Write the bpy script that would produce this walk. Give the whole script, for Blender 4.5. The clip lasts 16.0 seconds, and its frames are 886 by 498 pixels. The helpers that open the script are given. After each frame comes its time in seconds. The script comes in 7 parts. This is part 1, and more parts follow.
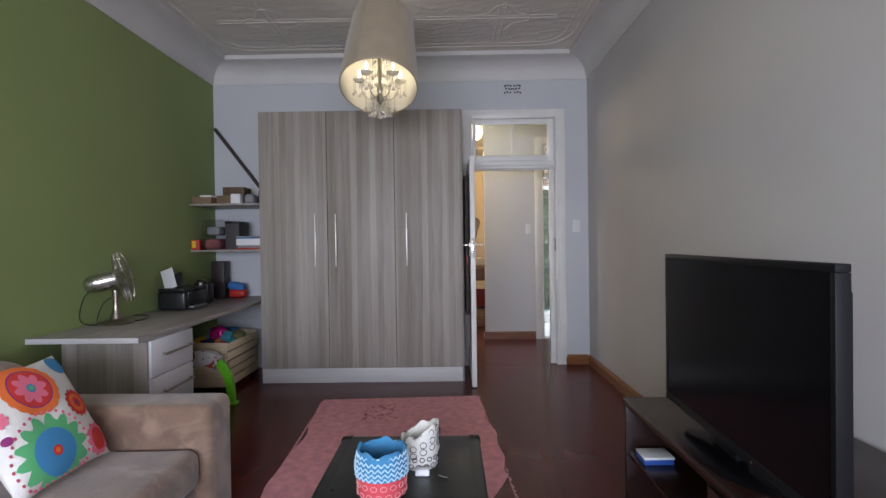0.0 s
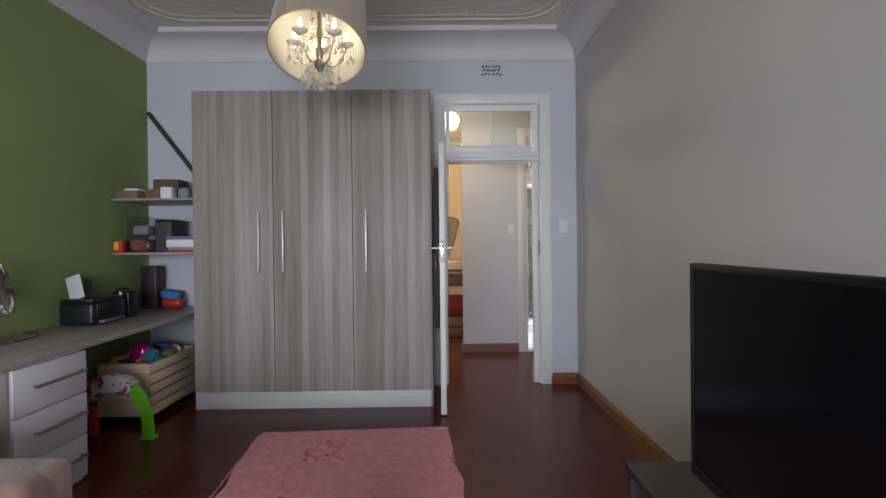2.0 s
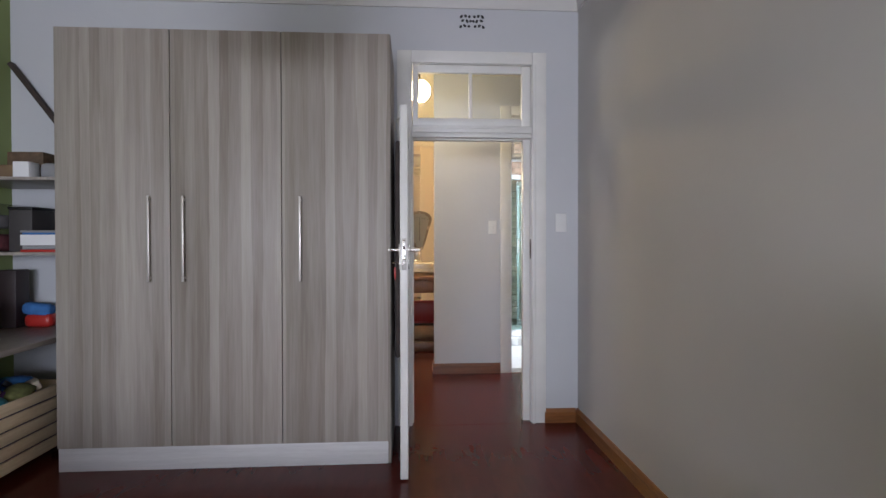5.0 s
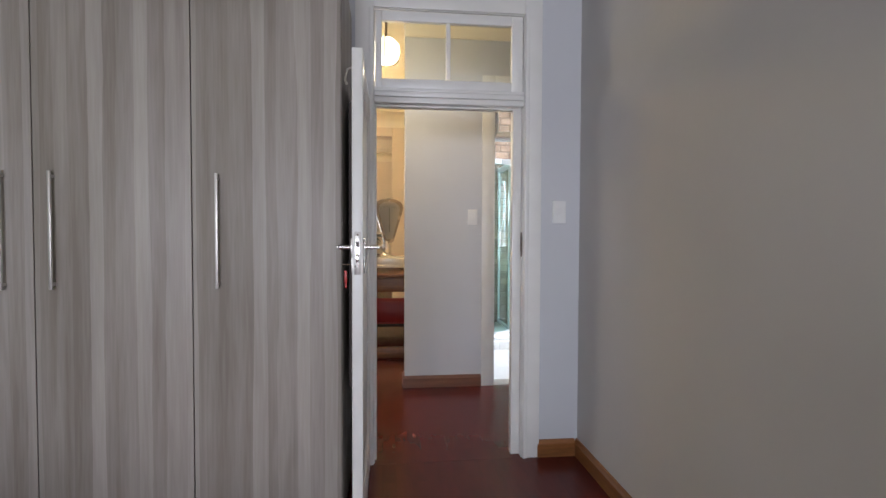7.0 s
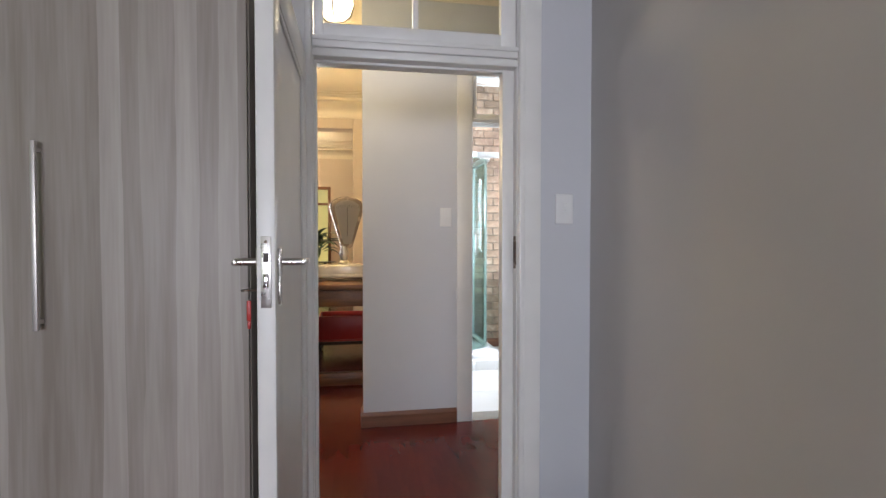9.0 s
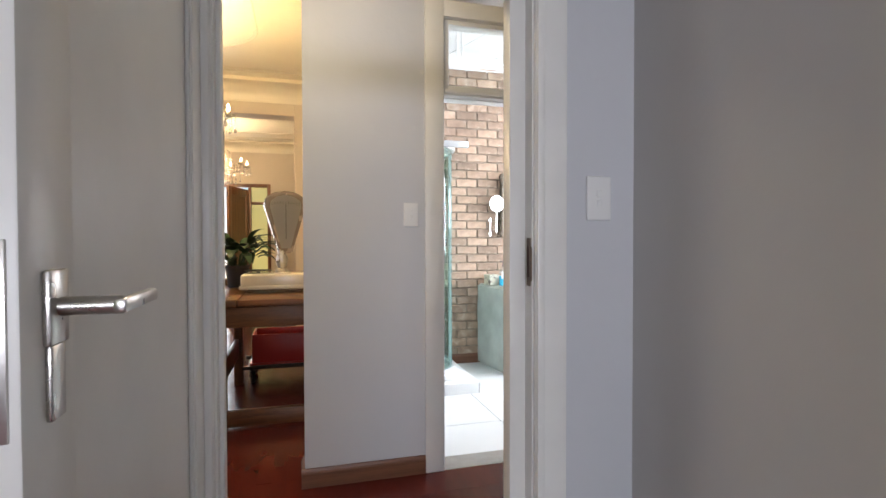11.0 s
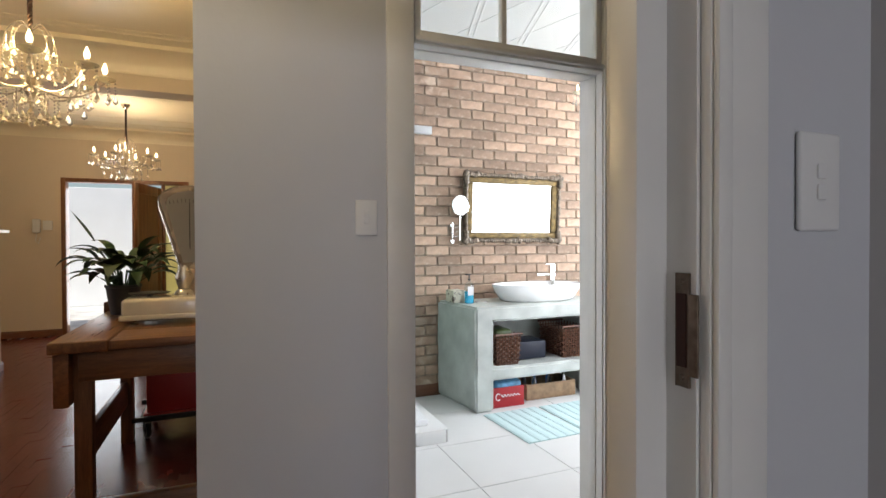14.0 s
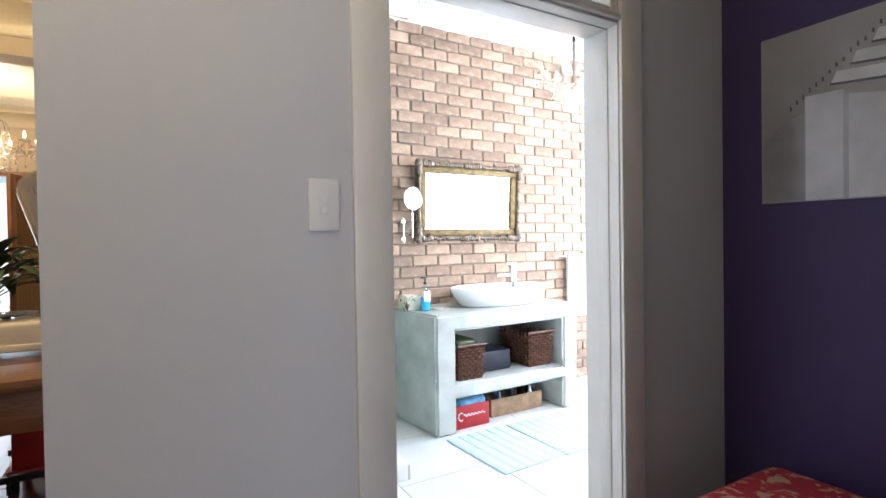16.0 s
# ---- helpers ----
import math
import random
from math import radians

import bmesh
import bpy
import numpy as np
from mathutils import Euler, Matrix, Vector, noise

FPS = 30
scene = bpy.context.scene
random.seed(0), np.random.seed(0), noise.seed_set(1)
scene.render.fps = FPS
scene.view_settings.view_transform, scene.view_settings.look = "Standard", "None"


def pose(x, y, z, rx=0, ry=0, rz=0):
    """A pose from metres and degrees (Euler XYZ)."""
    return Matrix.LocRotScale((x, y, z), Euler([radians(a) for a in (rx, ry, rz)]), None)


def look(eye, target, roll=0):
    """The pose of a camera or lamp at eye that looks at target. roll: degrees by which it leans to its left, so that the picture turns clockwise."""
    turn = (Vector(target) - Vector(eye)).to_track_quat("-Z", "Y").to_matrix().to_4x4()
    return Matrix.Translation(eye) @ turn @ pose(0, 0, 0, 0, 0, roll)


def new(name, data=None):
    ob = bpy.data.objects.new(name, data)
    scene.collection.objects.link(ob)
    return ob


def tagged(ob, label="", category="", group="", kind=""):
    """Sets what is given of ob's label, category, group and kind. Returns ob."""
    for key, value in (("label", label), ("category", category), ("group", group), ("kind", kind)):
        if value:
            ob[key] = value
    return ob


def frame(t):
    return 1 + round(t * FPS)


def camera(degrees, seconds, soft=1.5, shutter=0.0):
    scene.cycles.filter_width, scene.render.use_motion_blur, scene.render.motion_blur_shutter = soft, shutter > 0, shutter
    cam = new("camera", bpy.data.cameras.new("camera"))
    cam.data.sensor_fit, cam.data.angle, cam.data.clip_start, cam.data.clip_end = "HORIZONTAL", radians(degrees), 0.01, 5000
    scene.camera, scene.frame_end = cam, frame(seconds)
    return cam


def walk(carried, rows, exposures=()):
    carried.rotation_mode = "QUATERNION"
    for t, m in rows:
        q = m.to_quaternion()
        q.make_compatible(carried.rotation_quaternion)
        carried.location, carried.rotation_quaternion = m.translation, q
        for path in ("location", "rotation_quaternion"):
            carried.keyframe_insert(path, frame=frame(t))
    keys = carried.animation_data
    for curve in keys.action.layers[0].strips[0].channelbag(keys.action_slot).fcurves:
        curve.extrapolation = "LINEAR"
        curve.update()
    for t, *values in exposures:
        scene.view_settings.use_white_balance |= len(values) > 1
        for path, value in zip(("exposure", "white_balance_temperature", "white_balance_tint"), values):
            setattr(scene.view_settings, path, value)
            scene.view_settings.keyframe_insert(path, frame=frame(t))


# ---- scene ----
import collections
import itertools

cam = camera(81.8, 16.0)
PATH = [
    (0, (0.508, 1.692, 1.267), (0.482, 3.691, 1.246), -0.8),
    (0.5, (0.552, 1.853, 1.253), (0.538, 3.853, 1.237), -0.7),
    (1, (0.608, 2.033, 1.264), (0.605, 4.033, 1.252), -0.7),
    (1.5, (0.653, 2.186, 1.269), (0.663, 4.186, 1.261), -0.6),
    (2, (0.678, 2.352, 1.268), (0.698, 4.352, 1.255), -0.6),
    (2.5, (0.708, 2.53, 1.284), (0.742, 4.529, 1.243), -0.5),
    (3, (0.724, 2.685, 1.28), (0.769, 4.684, 1.24), -0.5),
    (3.5, (0.741, 2.863, 1.281), (0.8, 4.862, 1.247), -0.3),
    (6, (0.775, 3.743, 1.299), (0.949, 5.735, 1.279), -0.1),
    (6.5, (0.81, 3.927, 1.308), (1.01, 5.917, 1.273), 0.0),
    (7, (0.829, 4.109, 1.306), (1.045, 6.097, 1.246), 0.2),
    (7.5, (0.837, 4.321, 1.321), (1.083, 6.304, 1.264), 0.1),
    (8, (0.855, 4.484, 1.317), (1.134, 6.464, 1.261), 0.1),
    (8.5, (0.896, 4.679, 1.314), (1.203, 6.655, 1.264), 0.1),
    (9, (0.918, 4.883, 1.312), (1.259, 6.853, 1.264), 0.0),
    (11.5, (0.967, 5.8, 1.312), (1.549, 7.713, 1.277), -0.1),
    (12, (0.976, 5.95, 1.326), (1.594, 7.852, 1.294), -0.1),
    (12.5, (0.98, 6.117, 1.344), (1.637, 8.006, 1.313), -0.2),
    (13, (1.013, 6.241, 1.346), (1.704, 8.118, 1.316), -0.2),
    (13.5, (1.049, 6.387, 1.35), (1.772, 8.251, 1.323), -0.2),
    (14, (1.092, 6.549, 1.353), (1.851, 8.399, 1.329), -0.2),
    (14.5, (1.115, 6.669, 1.348), (1.918, 8.5, 1.327), -0.3),
    (15, (1.124, 6.84, 1.352), (1.983, 8.645, 1.33), -0.3),
    (15.5, (1.129, 6.989, 1.353), (2.06, 8.76, 1.331), -0.6),
    (16, (1.156, 7.143, 1.351), (2.164, 8.871, 1.32), -0.9),
]
EXPOSURES = [(0.0, 0.08, 6500, 10), (3.5, 0.15, 6550, 10), (9.0, 0.2, 6650, 10), (11.5, 0.16, 6800, 10), (12.5, -0.25, 7000, 10), (13.2, -0.45, 7000, 10),
             (14.0, -0.58, 6950, 10), (15.0, -0.5, 6700, 10), (15.5, -0.28, 6500, 10), (16.0, -0.02, 6400, 10)]
walk(cam, [(t, look(eye, target, roll)) for t, eye, target, roll in PATH], EXPOSURES)

# ---- plan (metres) ----
XL, XR = -1.93, 1.945            # bedroom side walls
YB, YF, YH = -0.9, 7.0, 7.143     # bedroom back wall, the two faces of the wall with the door
CEIL = 3.17
HX = 0.975                       # end of the hall wall
HY, HY2 = 8.42, 8.575            # hall wall with the bathroom door
BX0, BX1 = 1.73, 2.64            # bathroom door opening
PX = 3.28                        # purple wall
BRY = 10.80                      # brick wall's face
BXR = 6.3                        # bathroom's far side
LX = -4.2                        # living room's side wall
FY = 15.7                        # wall with the front door

# ---- world, sun, lamps ----
world = bpy.data.worlds.new("world")
scene.world = world
world.use_nodes = True
wn = world.node_tree.nodes
sky = wn.new("ShaderNodeTexSky")
sky.sky_type, sky.sun_disc = "NISHITA", False
sky.sun_elevation, sky.sun_rotation = radians(58), radians(217)
wn["Background"].inputs[1].default_value = 0.15
world.node_tree.links.new(sky.outputs[0], wn["Background"].inputs[0])


def lamp(name, kind, power, color, where, **more):
    d = bpy.data.lights.new(name, kind)
    d.energy, d.color = power, color
    for k, v in more.items():
        if k == "size":
            d.shape, d.size, d.size_y = "RECTANGLE", v[0], v[1]
        elif k == "soft":
            d.shadow_soft_size = v
    ob = new(name, d)
    ob.matrix_world = where
    return ob


sun = lamp("sun", "SUN", 5.0, (1.0, 0.95, 0.88), look((-6, -8, 16), (0, 0, 0)))
sun.data.angle = radians(0.5)
DAY = (0.83, 0.88, 1.055)
lamp("bedroom_window_light", "AREA", 268, DAY, look((0.0, YB + 0.04, 1.4), (0.0, 5, -2.4)), size=(3.3, 1.25))
lamp("bathroom_window_light", "AREA", 95, (0.85, 0.93, 1.06), look((4.85, HY2 + 0.02, 1.625), (4.85, 12, 1.5)), size=(2.5, 1.5))
# unseen side source, added so that light reaches the bathroom door jamb
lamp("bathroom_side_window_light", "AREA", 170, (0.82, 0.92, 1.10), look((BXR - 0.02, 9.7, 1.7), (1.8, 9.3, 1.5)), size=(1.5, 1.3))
# fill lamp added inside the solid west wall, which has no opening
lamp("living_window_light", "AREA", 45, DAY, look((LX + 0.05, 11.0, 1.6), (0, 11.0, 1.0)), size=(1.8, 1.3))
lamp("entrance_light", "AREA", 34, (0.84, 0.93, 1.04), look((-0.75, FY + 0.25, 1.15), (-0.65, 10, 0.9)), size=(0.9, 2.1))
lamp("pendant_bulb", "POINT", 2.4, (1.0, 0.94, 0.82), pose(0.065, 5.2, 2.55), soft=0.05)
lamp("hall_bulb", "POINT", 10.5, (1.0, 0.86, 0.62), pose(0.82, 7.74, 2.45), soft=0.09)
WARM = (1.0, 0.76, 0.40)
lamp("chandelier_bulbs_a", "POINT", 105, WARM, pose(0.09, 9.9, 2.43), soft=0.12)
lamp("chandelier_bulbs_b", "POINT", 56, (1.0, 0.78, 0.5), pose(-0.17, 14.0, 2.6), soft=0.12)
lamp("bathroom_bulbs", "POINT", 14, (1.0, 0.9, 0.76), pose(4.0, 10.0, 2.45), soft=0.1)


# ---- materials ----
def mat(name, color, rough=0.5, metal=0.0, noise_scale=0.0, vary=0.0, bump=0.0, bump_scale=80.0, spec=0.5, emit=0.0, coat=0.0, sheen=0.0, rand=0.0, fine=0.0):
    m = bpy.data.materials.new(name)
    m.use_nodes = True
    n, l = m.node_tree.nodes, m.node_tree.links
    b = n["Principled BSDF"]
    b.inputs["Base Color"].default_value = (*color, 1)
    b.inputs["Roughness"].default_value, b.inputs["Metallic"].default_value = rough, metal
    b.inputs["Specular IOR Level"].default_value = spec
    b.inputs["Coat Weight"].default_value = coat
    b.inputs["Coat Roughness"].default_value = 0.08
    b.inputs["Sheen Weight"].default_value = sheen
    if emit:
        b.inputs["Emission Color"].default_value = (*color, 1)
        b.inputs["Emission Strength"].default_value = emit
    co = n.new("ShaderNodeTexCoord").outputs["Object"]
    if vary:
        t = n.new("ShaderNodeTexNoise")
        t.inputs["Scale"].default_value, t.inputs["Detail"].default_value = noise_scale, 6
        l.new(co, t.inputs[0])
        r = n.new("ShaderNodeMapRange")
        r.inputs[3].default_value, r.inputs[4].default_value = 1 - vary, 1 + vary
        r.inputs[1].default_value, r.inputs[2].default_value = 0.3, 0.7
        l.new(t.outputs[0], r.inputs[0])
        fac = r.outputs[0]
        if rand:
            info = n.new("ShaderNodeObjectInfo")
            r2 = n.new("ShaderNodeMapRange")
            r2.inputs[3].default_value, r2.inputs[4].default_value = 1 - rand, 1 + rand
            l.new(info.outputs["Random"], r2.inputs[0])
            mu = n.new("ShaderNodeMath")
            mu.operation = "MULTIPLY"
            l.new(fac, mu.inputs[0]), l.new(r2.outputs[0], mu.inputs[1])
            fac = mu.outputs[0]
        v = n.new("ShaderNodeVectorMath")
        v.operation = "SCALE"
        v.inputs[0].default_value = color
        l.new(fac, v.inputs["Scale"])
        l.new(v.outputs[0], b.inputs["Base Color"])
        rr = n.new("ShaderNodeMapRange")
        rr.inputs[3].default_value, rr.inputs[4].default_value = max(rough - 0.06, 0.02), min(rough + 0.08, 1)
        l.new(t.outputs[0], rr.inputs[0])
        l.new(rr.outputs[0], b.inputs["Roughness"])
    if bump:
        t = n.new("ShaderNodeTexNoise")
        t.inputs["Scale"].default_value, t.inputs["Detail"].default_value = bump_scale, 4
        l.new(co, t.inputs[0])
        bp = n.new("ShaderNodeBump")
        bp.inputs["Strength"].default_value, bp.inputs["Distance"].default_value = bump, 0.004
        l.new(t.outputs[0], bp.inputs["Height"])
        l.new(bp.outputs[0], b.inputs["Normal"])
    return m


def tree(m):
    return m.node_tree.nodes, m.node_tree.links, m.node_tree.nodes["Principled BSDF"]


def ramp(n, stops):
    r = n.new("ShaderNodeValToRGB")
    e = r.color_ramp.elements
    while len(e) < len(stops):
        e.new(0.5)
    for k, (p, c) in enumerate(stops):
        e[k].position, e[k].color = p, (*c, 1)
    return r


def wood(name, dark, light, rough=0.5, stretch=(8, 8, 0.5), bands=0.0, bump=0.3, coat=0.0, rand=0.0, fine=0.4, detail=8):
    """Wood whose grain runs along the axis that stretch leaves small; bands: broad stripes."""
    m = mat(name, light, rough, coat=coat)
    n, l, b = tree(m)
    co = n.new("ShaderNodeTexCoord").outputs["Object"]
    mp = n.new("ShaderNodeMapping")
    mp.inputs["Scale"].default_value = stretch
    l.new(co, mp.inputs[0])
    src = mp.outputs[0]
    if rand:
        info = n.new("ShaderNodeObjectInfo")
        add = n.new("ShaderNodeVectorMath")
        add.operation = "MULTIPLY_ADD"
        add.inputs[1].default_value = (17, 11, 13)
        l.new(info.outputs["Random"], add.inputs[0]), l.new(src, add.inputs[2])
        src = add.outputs[0]
    a = n.new("ShaderNodeTexNoise")
    a.inputs["Scale"].default_value, a.inputs["Detail"].default_value, a.inputs["Distortion"].default_value = 3.0, detail, 0.4
    c = n.new("ShaderNodeTexNoise")
    c.inputs["Scale"].default_value, c.inputs["Detail"].default_value = 22.0, 5
    l.new(src, a.inputs[0]), l.new(src, c.inputs[0])
    mx = n.new("ShaderNodeMix")
    mx.inputs[0].default_value = fine
    l.new(a.outputs[0], mx.inputs[2]), l.new(c.outputs[0], mx.inputs[3])
    out = mx.outputs[0]
    if bands:
        sp = n.new("ShaderNodeSeparateXYZ")
        l.new(co, sp.inputs[0])
        ad = n.new("ShaderNodeMath")
        l.new(sp.outputs[0], ad.inputs[0]), l.new(sp.outputs[1], ad.inputs[1])
        ml = n.new("ShaderNodeMath")
        ml.operation, ml.inputs[1].default_value = "MULTIPLY_ADD", 17.0
        wob = n.new("ShaderNodeMath")
        wob.operation, wob.inputs[1].default_value = "MULTIPLY", 0.9
        l.new(a.outputs[0], wob.inputs[0]), l.new(wob.outputs[0], ml.inputs[2])
        l.new(ad.outputs[0], ml.inputs[0])
        vo = n.new("ShaderNodeTexVoronoi")
        vo.voronoi_dimensions = "1D"
        vo.inputs["Scale"].default_value = 1.0
        l.new(ml.outputs[0], vo.inputs["W"])
        sh = n.new("ShaderNodeSeparateColor")
        l.new(vo.outputs["Color"], sh.inputs[0])
        m2 = n.new("ShaderNodeMix")
        m2.inputs[0].default_value = bands
        l.new(out, m2.inputs[2]), l.new(sh.outputs[0], m2.inputs[3])
        out = m2.outputs[0]
    r = ramp(n, [(0.32, dark), (0.5, tuple((p + q) / 2 for p, q in zip(dark, light))), (0.68, light)])
    l.new(out, r.inputs[0])
    colour = r.outputs[0]
    if rand:
        sc = n.new("ShaderNodeVectorMath")
        sc.operation = "SCALE"
        mr = n.new("ShaderNodeMapRange")
        mr.inputs[3].default_value, mr.inputs[4].default_value = 1 - rand, 1 + rand
        l.new(info.outputs["Random"], mr.inputs[0]), l.new(mr.outputs[0], sc.inputs["Scale"])
        l.new(colour, sc.inputs[0])
        colour = sc.outputs[0]
    l.new(colour, b.inputs["Base Color"])
    if bump:
        bp = n.new("ShaderNodeBump")
        bp.inputs["Strength"].default_value, bp.inputs["Distance"].default_value = bump, 0.002
        l.new(mx.outputs[0], bp.inputs["Height"])
        l.new(bp.outputs[0], b.inputs["Normal"])
    return m


def glass(name, color=(1, 1, 1), rough=0.0):
    m = mat(name, color, rough)
    b = tree(m)[2]
    b.inputs["Transmission Weight"].default_value = 1.0
    b.inputs["IOR"].default_value = 1.45
    return m


def thin_glass(name, tint=(0.9, 0.97, 0.95), gloss=0.08):
    m = bpy.data.materials.new(name)
    m.use_nodes = True
    n, l = m.node_tree.nodes, m.node_tree.links
    n.remove(n["Principled BSDF"])
    tr, gl, mx, lw, fr = n.new("ShaderNodeBsdfTransparent"), n.new("ShaderNodeBsdfGlossy"), n.new("ShaderNodeMixShader"), n.new("ShaderNodeLayerWeight"), n.new("ShaderNodeMath")
    fr.operation = "MULTIPLY_ADD"
    pw = n.new("ShaderNodeMath")
    pw.operation, pw.inputs[1].default_value = "POWER", 5.0
    l.new(lw.outputs["Facing"], pw.inputs[0]), l.new(pw.outputs[0], fr.inputs[0])
    fr.inputs[1].default_value, fr.inputs[2].default_value = 0.8, 0.035
    tr.inputs[0].default_value = (*tint, 1)
    gl.inputs["Roughness"].default_value = 0.02
    l.new(fr.outputs[0], mx.inputs[0]), l.new(tr.outputs[0], mx.inputs[1]), l.new(gl.outputs[0], mx.inputs[2])
    l.new(mx.outputs[0], n["Material Output"].inputs[0])
    return m


WALL = mat("grey_wall_paint", (0.505, 0.489, 0.483), 0.75, noise_scale=1.5, vary=0.035, bump=0.25, bump_scale=25)
WALLF = mat("cool_grey_wall_paint", (0.54, 0.55, 0.575), 0.75, noise_scale=1.5, vary=0.03, bump=0.25, bump_scale=25)
GREEN = mat("green_wall_paint", (0.245, 0.305, 0.112), 0.7, noise_scale=1.5, vary=0.04, bump=0.25, bump_scale=25)
PURPLE = mat("purple_wall_paint", (0.050, 0.032, 0.125), 0.6, noise_scale=2, vary=0.06, bump=0.25, bump_scale=25)
CREAM = mat("cream_wall_paint", (0.68, 0.58, 0.46), 0.75, noise_scale=1.5, vary=0.03, bump=0.25, bump_scale=25)
WHITE = mat("white_gloss_paint", (0.74, 0.73, 0.70), 0.35, noise_scale=6, vary=0.04, bump=0.08, bump_scale=30)
CEILM = mat("ceiling_paint", (0.66, 0.62, 0.57), 0.6, noise_scale=2, vary=0.03)
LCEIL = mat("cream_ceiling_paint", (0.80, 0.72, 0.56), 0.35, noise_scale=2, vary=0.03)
CORN = mat("cornice_paint", (0.60, 0.585, 0.57), 0.55, noise_scale=3, vary=0.03)
BCEIL = mat("bathroom_ceiling_paint", (0.8, 0.8, 0.8), 0.6, noise_scale=2, vary=0.03, bump=0.25, bump_scale=14)


def emboss(m, scale, strength):
    """Pressed-board ornament: raised scrolls and ribs."""
    n, l, b = tree(m)
    co = n.new("ShaderNodeTexCoord").outputs["Object"]
    w = n.new("ShaderNodeTexWave")
    w.wave_type, w.rings_direction = "RINGS", "Z"
    w.inputs["Scale"].default_value, w.inputs["Distortion"].default_value, w.inputs["Detail"].default_value, w.inputs["Detail Scale"].default_value = scale, 9.0, 3.0, 2.2
    l.new(co, w.inputs[0])
    v = n.new("ShaderNodeTexVoronoi")
    v.inputs["Scale"].default_value = scale * 3
    l.new(co, v.inputs["Vector"])
    mx = n.new("ShaderNodeMath")
    mx.operation = "MULTIPLY"
    l.new(w.outputs[1], mx.inputs[0]), l.new(v.outputs[0], mx.inputs[1])
    bp = n.new("ShaderNodeBump")
    bp.inputs["Strength"].default_value, bp.inputs["Distance"].default_value = strength, 0.012
    l.new(mx.outputs[0], bp.inputs["Height"])
    l.new(bp.outputs[0], b.inputs["Normal"])


emboss(CEILM, 3.2, 0.4)
BWALL = mat("white_bathroom_paint", (0.84, 0.84, 0.84), 0.5, noise_scale=2, vary=0.03)
BROWNBASE = wood("stained_baseboard_wood", (0.13, 0.045, 0.012), (0.30, 0.12, 0.035), 0.35, (0.7, 0.7, 12), bump=0.1)
DARKBASE = wood("dark_baseboard_wood", (0.11, 0.042, 0.02), (0.20, 0.08, 0.038), 0.4, (0.7, 0.7, 12), bump=0.1)
LAM = wood("grey_oak_laminate", (0.222, 0.190, 0.160), (0.415, 0.378, 0.340), 0.5, (4.5, 4.5, 0.22), bands=0.26, bump=0.1, fine=0.3, detail=4)
LAMH = wood("grey_oak_laminate_top", (0.20, 0.175, 0.155), (0.40, 0.36, 0.33), 0.4, (14, 0.6, 14), bump=0.1)
LAML = wood("pale_laminate", (0.50, 0.49, 0.49), (0.62, 0.61, 0.61), 0.45, (0.7, 0.7, 14), bump=0.05)
PINE = wood("raw_pine", (0.62, 0.47, 0.29), (0.84, 0.70, 0.49), 0.6, (1, 1, 18), bump=0.2, rand=0.1)
BENCHW = wood("old_stained_timber", (0.07, 0.026, 0.010), (0.24, 0.10, 0.038), 0.38, (14, 1.2, 14), bump=0.6, rand=0.12)
BENCHX = wood("old_stained_timber_rail", (0.06, 0.024, 0.010), (0.19, 0.08, 0.032), 0.42, (1.2, 14, 14), bump=0.6, rand=0.12)
BENCHZ = wood("old_stained_timber_leg", (0.06, 0.024, 0.010), (0.19, 0.08, 0.032), 0.42, (14, 14, 1.2), bump=0.6, rand=0.12)
DOORW = wood("varnished_door_wood", (0.10, 0.035, 0.012), (0.26, 0.105, 0.04), 0.35, (12, 12, 0.7), bump=0.2)
DARKW = wood("dark_brown_cabinet", (0.012, 0.005, 0.005), (0.028, 0.012, 0.010), 0.27, (3, 0.5, 8), bump=0.03)
PARQ = wood("polished_red_parquet", (0.079, 0.0125, 0.009), (0.095, 0.0145, 0.010), 0.23, (4, 1.0, 4), bump=0.0, rand=0.04, fine=0.0, detail=2)
PARQ.node_tree.nodes["Principled BSDF"].inputs["Specular IOR Level"].default_value = 0.22
DARKW.node_tree.nodes["Principled BSDF"].inputs["Specular IOR Level"].default_value = 0.3
STEEL = mat("brushed_steel", (0.55, 0.53, 0.50), 0.28, 1.0, noise_scale=30, vary=0.08)
STEELH = mat("satin_handle_steel", (0.60, 0.57, 0.54), 0.45, 0.8)
NICKEL = mat("satin_nickel", (0.36, 0.32, 0.27), 0.3, 1.0, noise_scale=20, vary=0.1)
STEELW = mat("pale_aluminium", (0.72, 0.74, 0.74), 0.35, 0.6)
CHROME = mat("chrome", (0.8, 0.8, 0.8), 0.08, 1.0)
RUST = mat("worn_dark_metal", (0.16, 0.12, 0.09), 0.5, 0.8, noise_scale=60, vary=0.35)
IRON = mat("dark_iron", (0.03, 0.025, 0.022), 0.45, 0.7, noise_scale=20, vary=0.2)
BLACK = mat("black_plastic", (0.012, 0.012, 0.013), 0.35)
SCREEN = mat("dark_screen_glass", (0.004, 0.004, 0.005), 0.15, spec=0.05)
SWITCH = mat("white_plastic", (0.72, 0.72, 0.71), 0.5, spec=0.3)
SUEDE = mat("brown_suede", (0.175, 0.108, 0.075), 0.9, noise_scale=7, vary=0.22, bump=0.4, bump_scale=60, sheen=0.35)
RUG = mat("pink_woven_cotton", (0.74, 0.325, 0.345), 0.95, noise_scale=18, vary=0.16, bump=0.9, bump_scale=150)
RUGD = mat("dark_pink_stain", (0.38, 0.09, 0.10), 0.95)
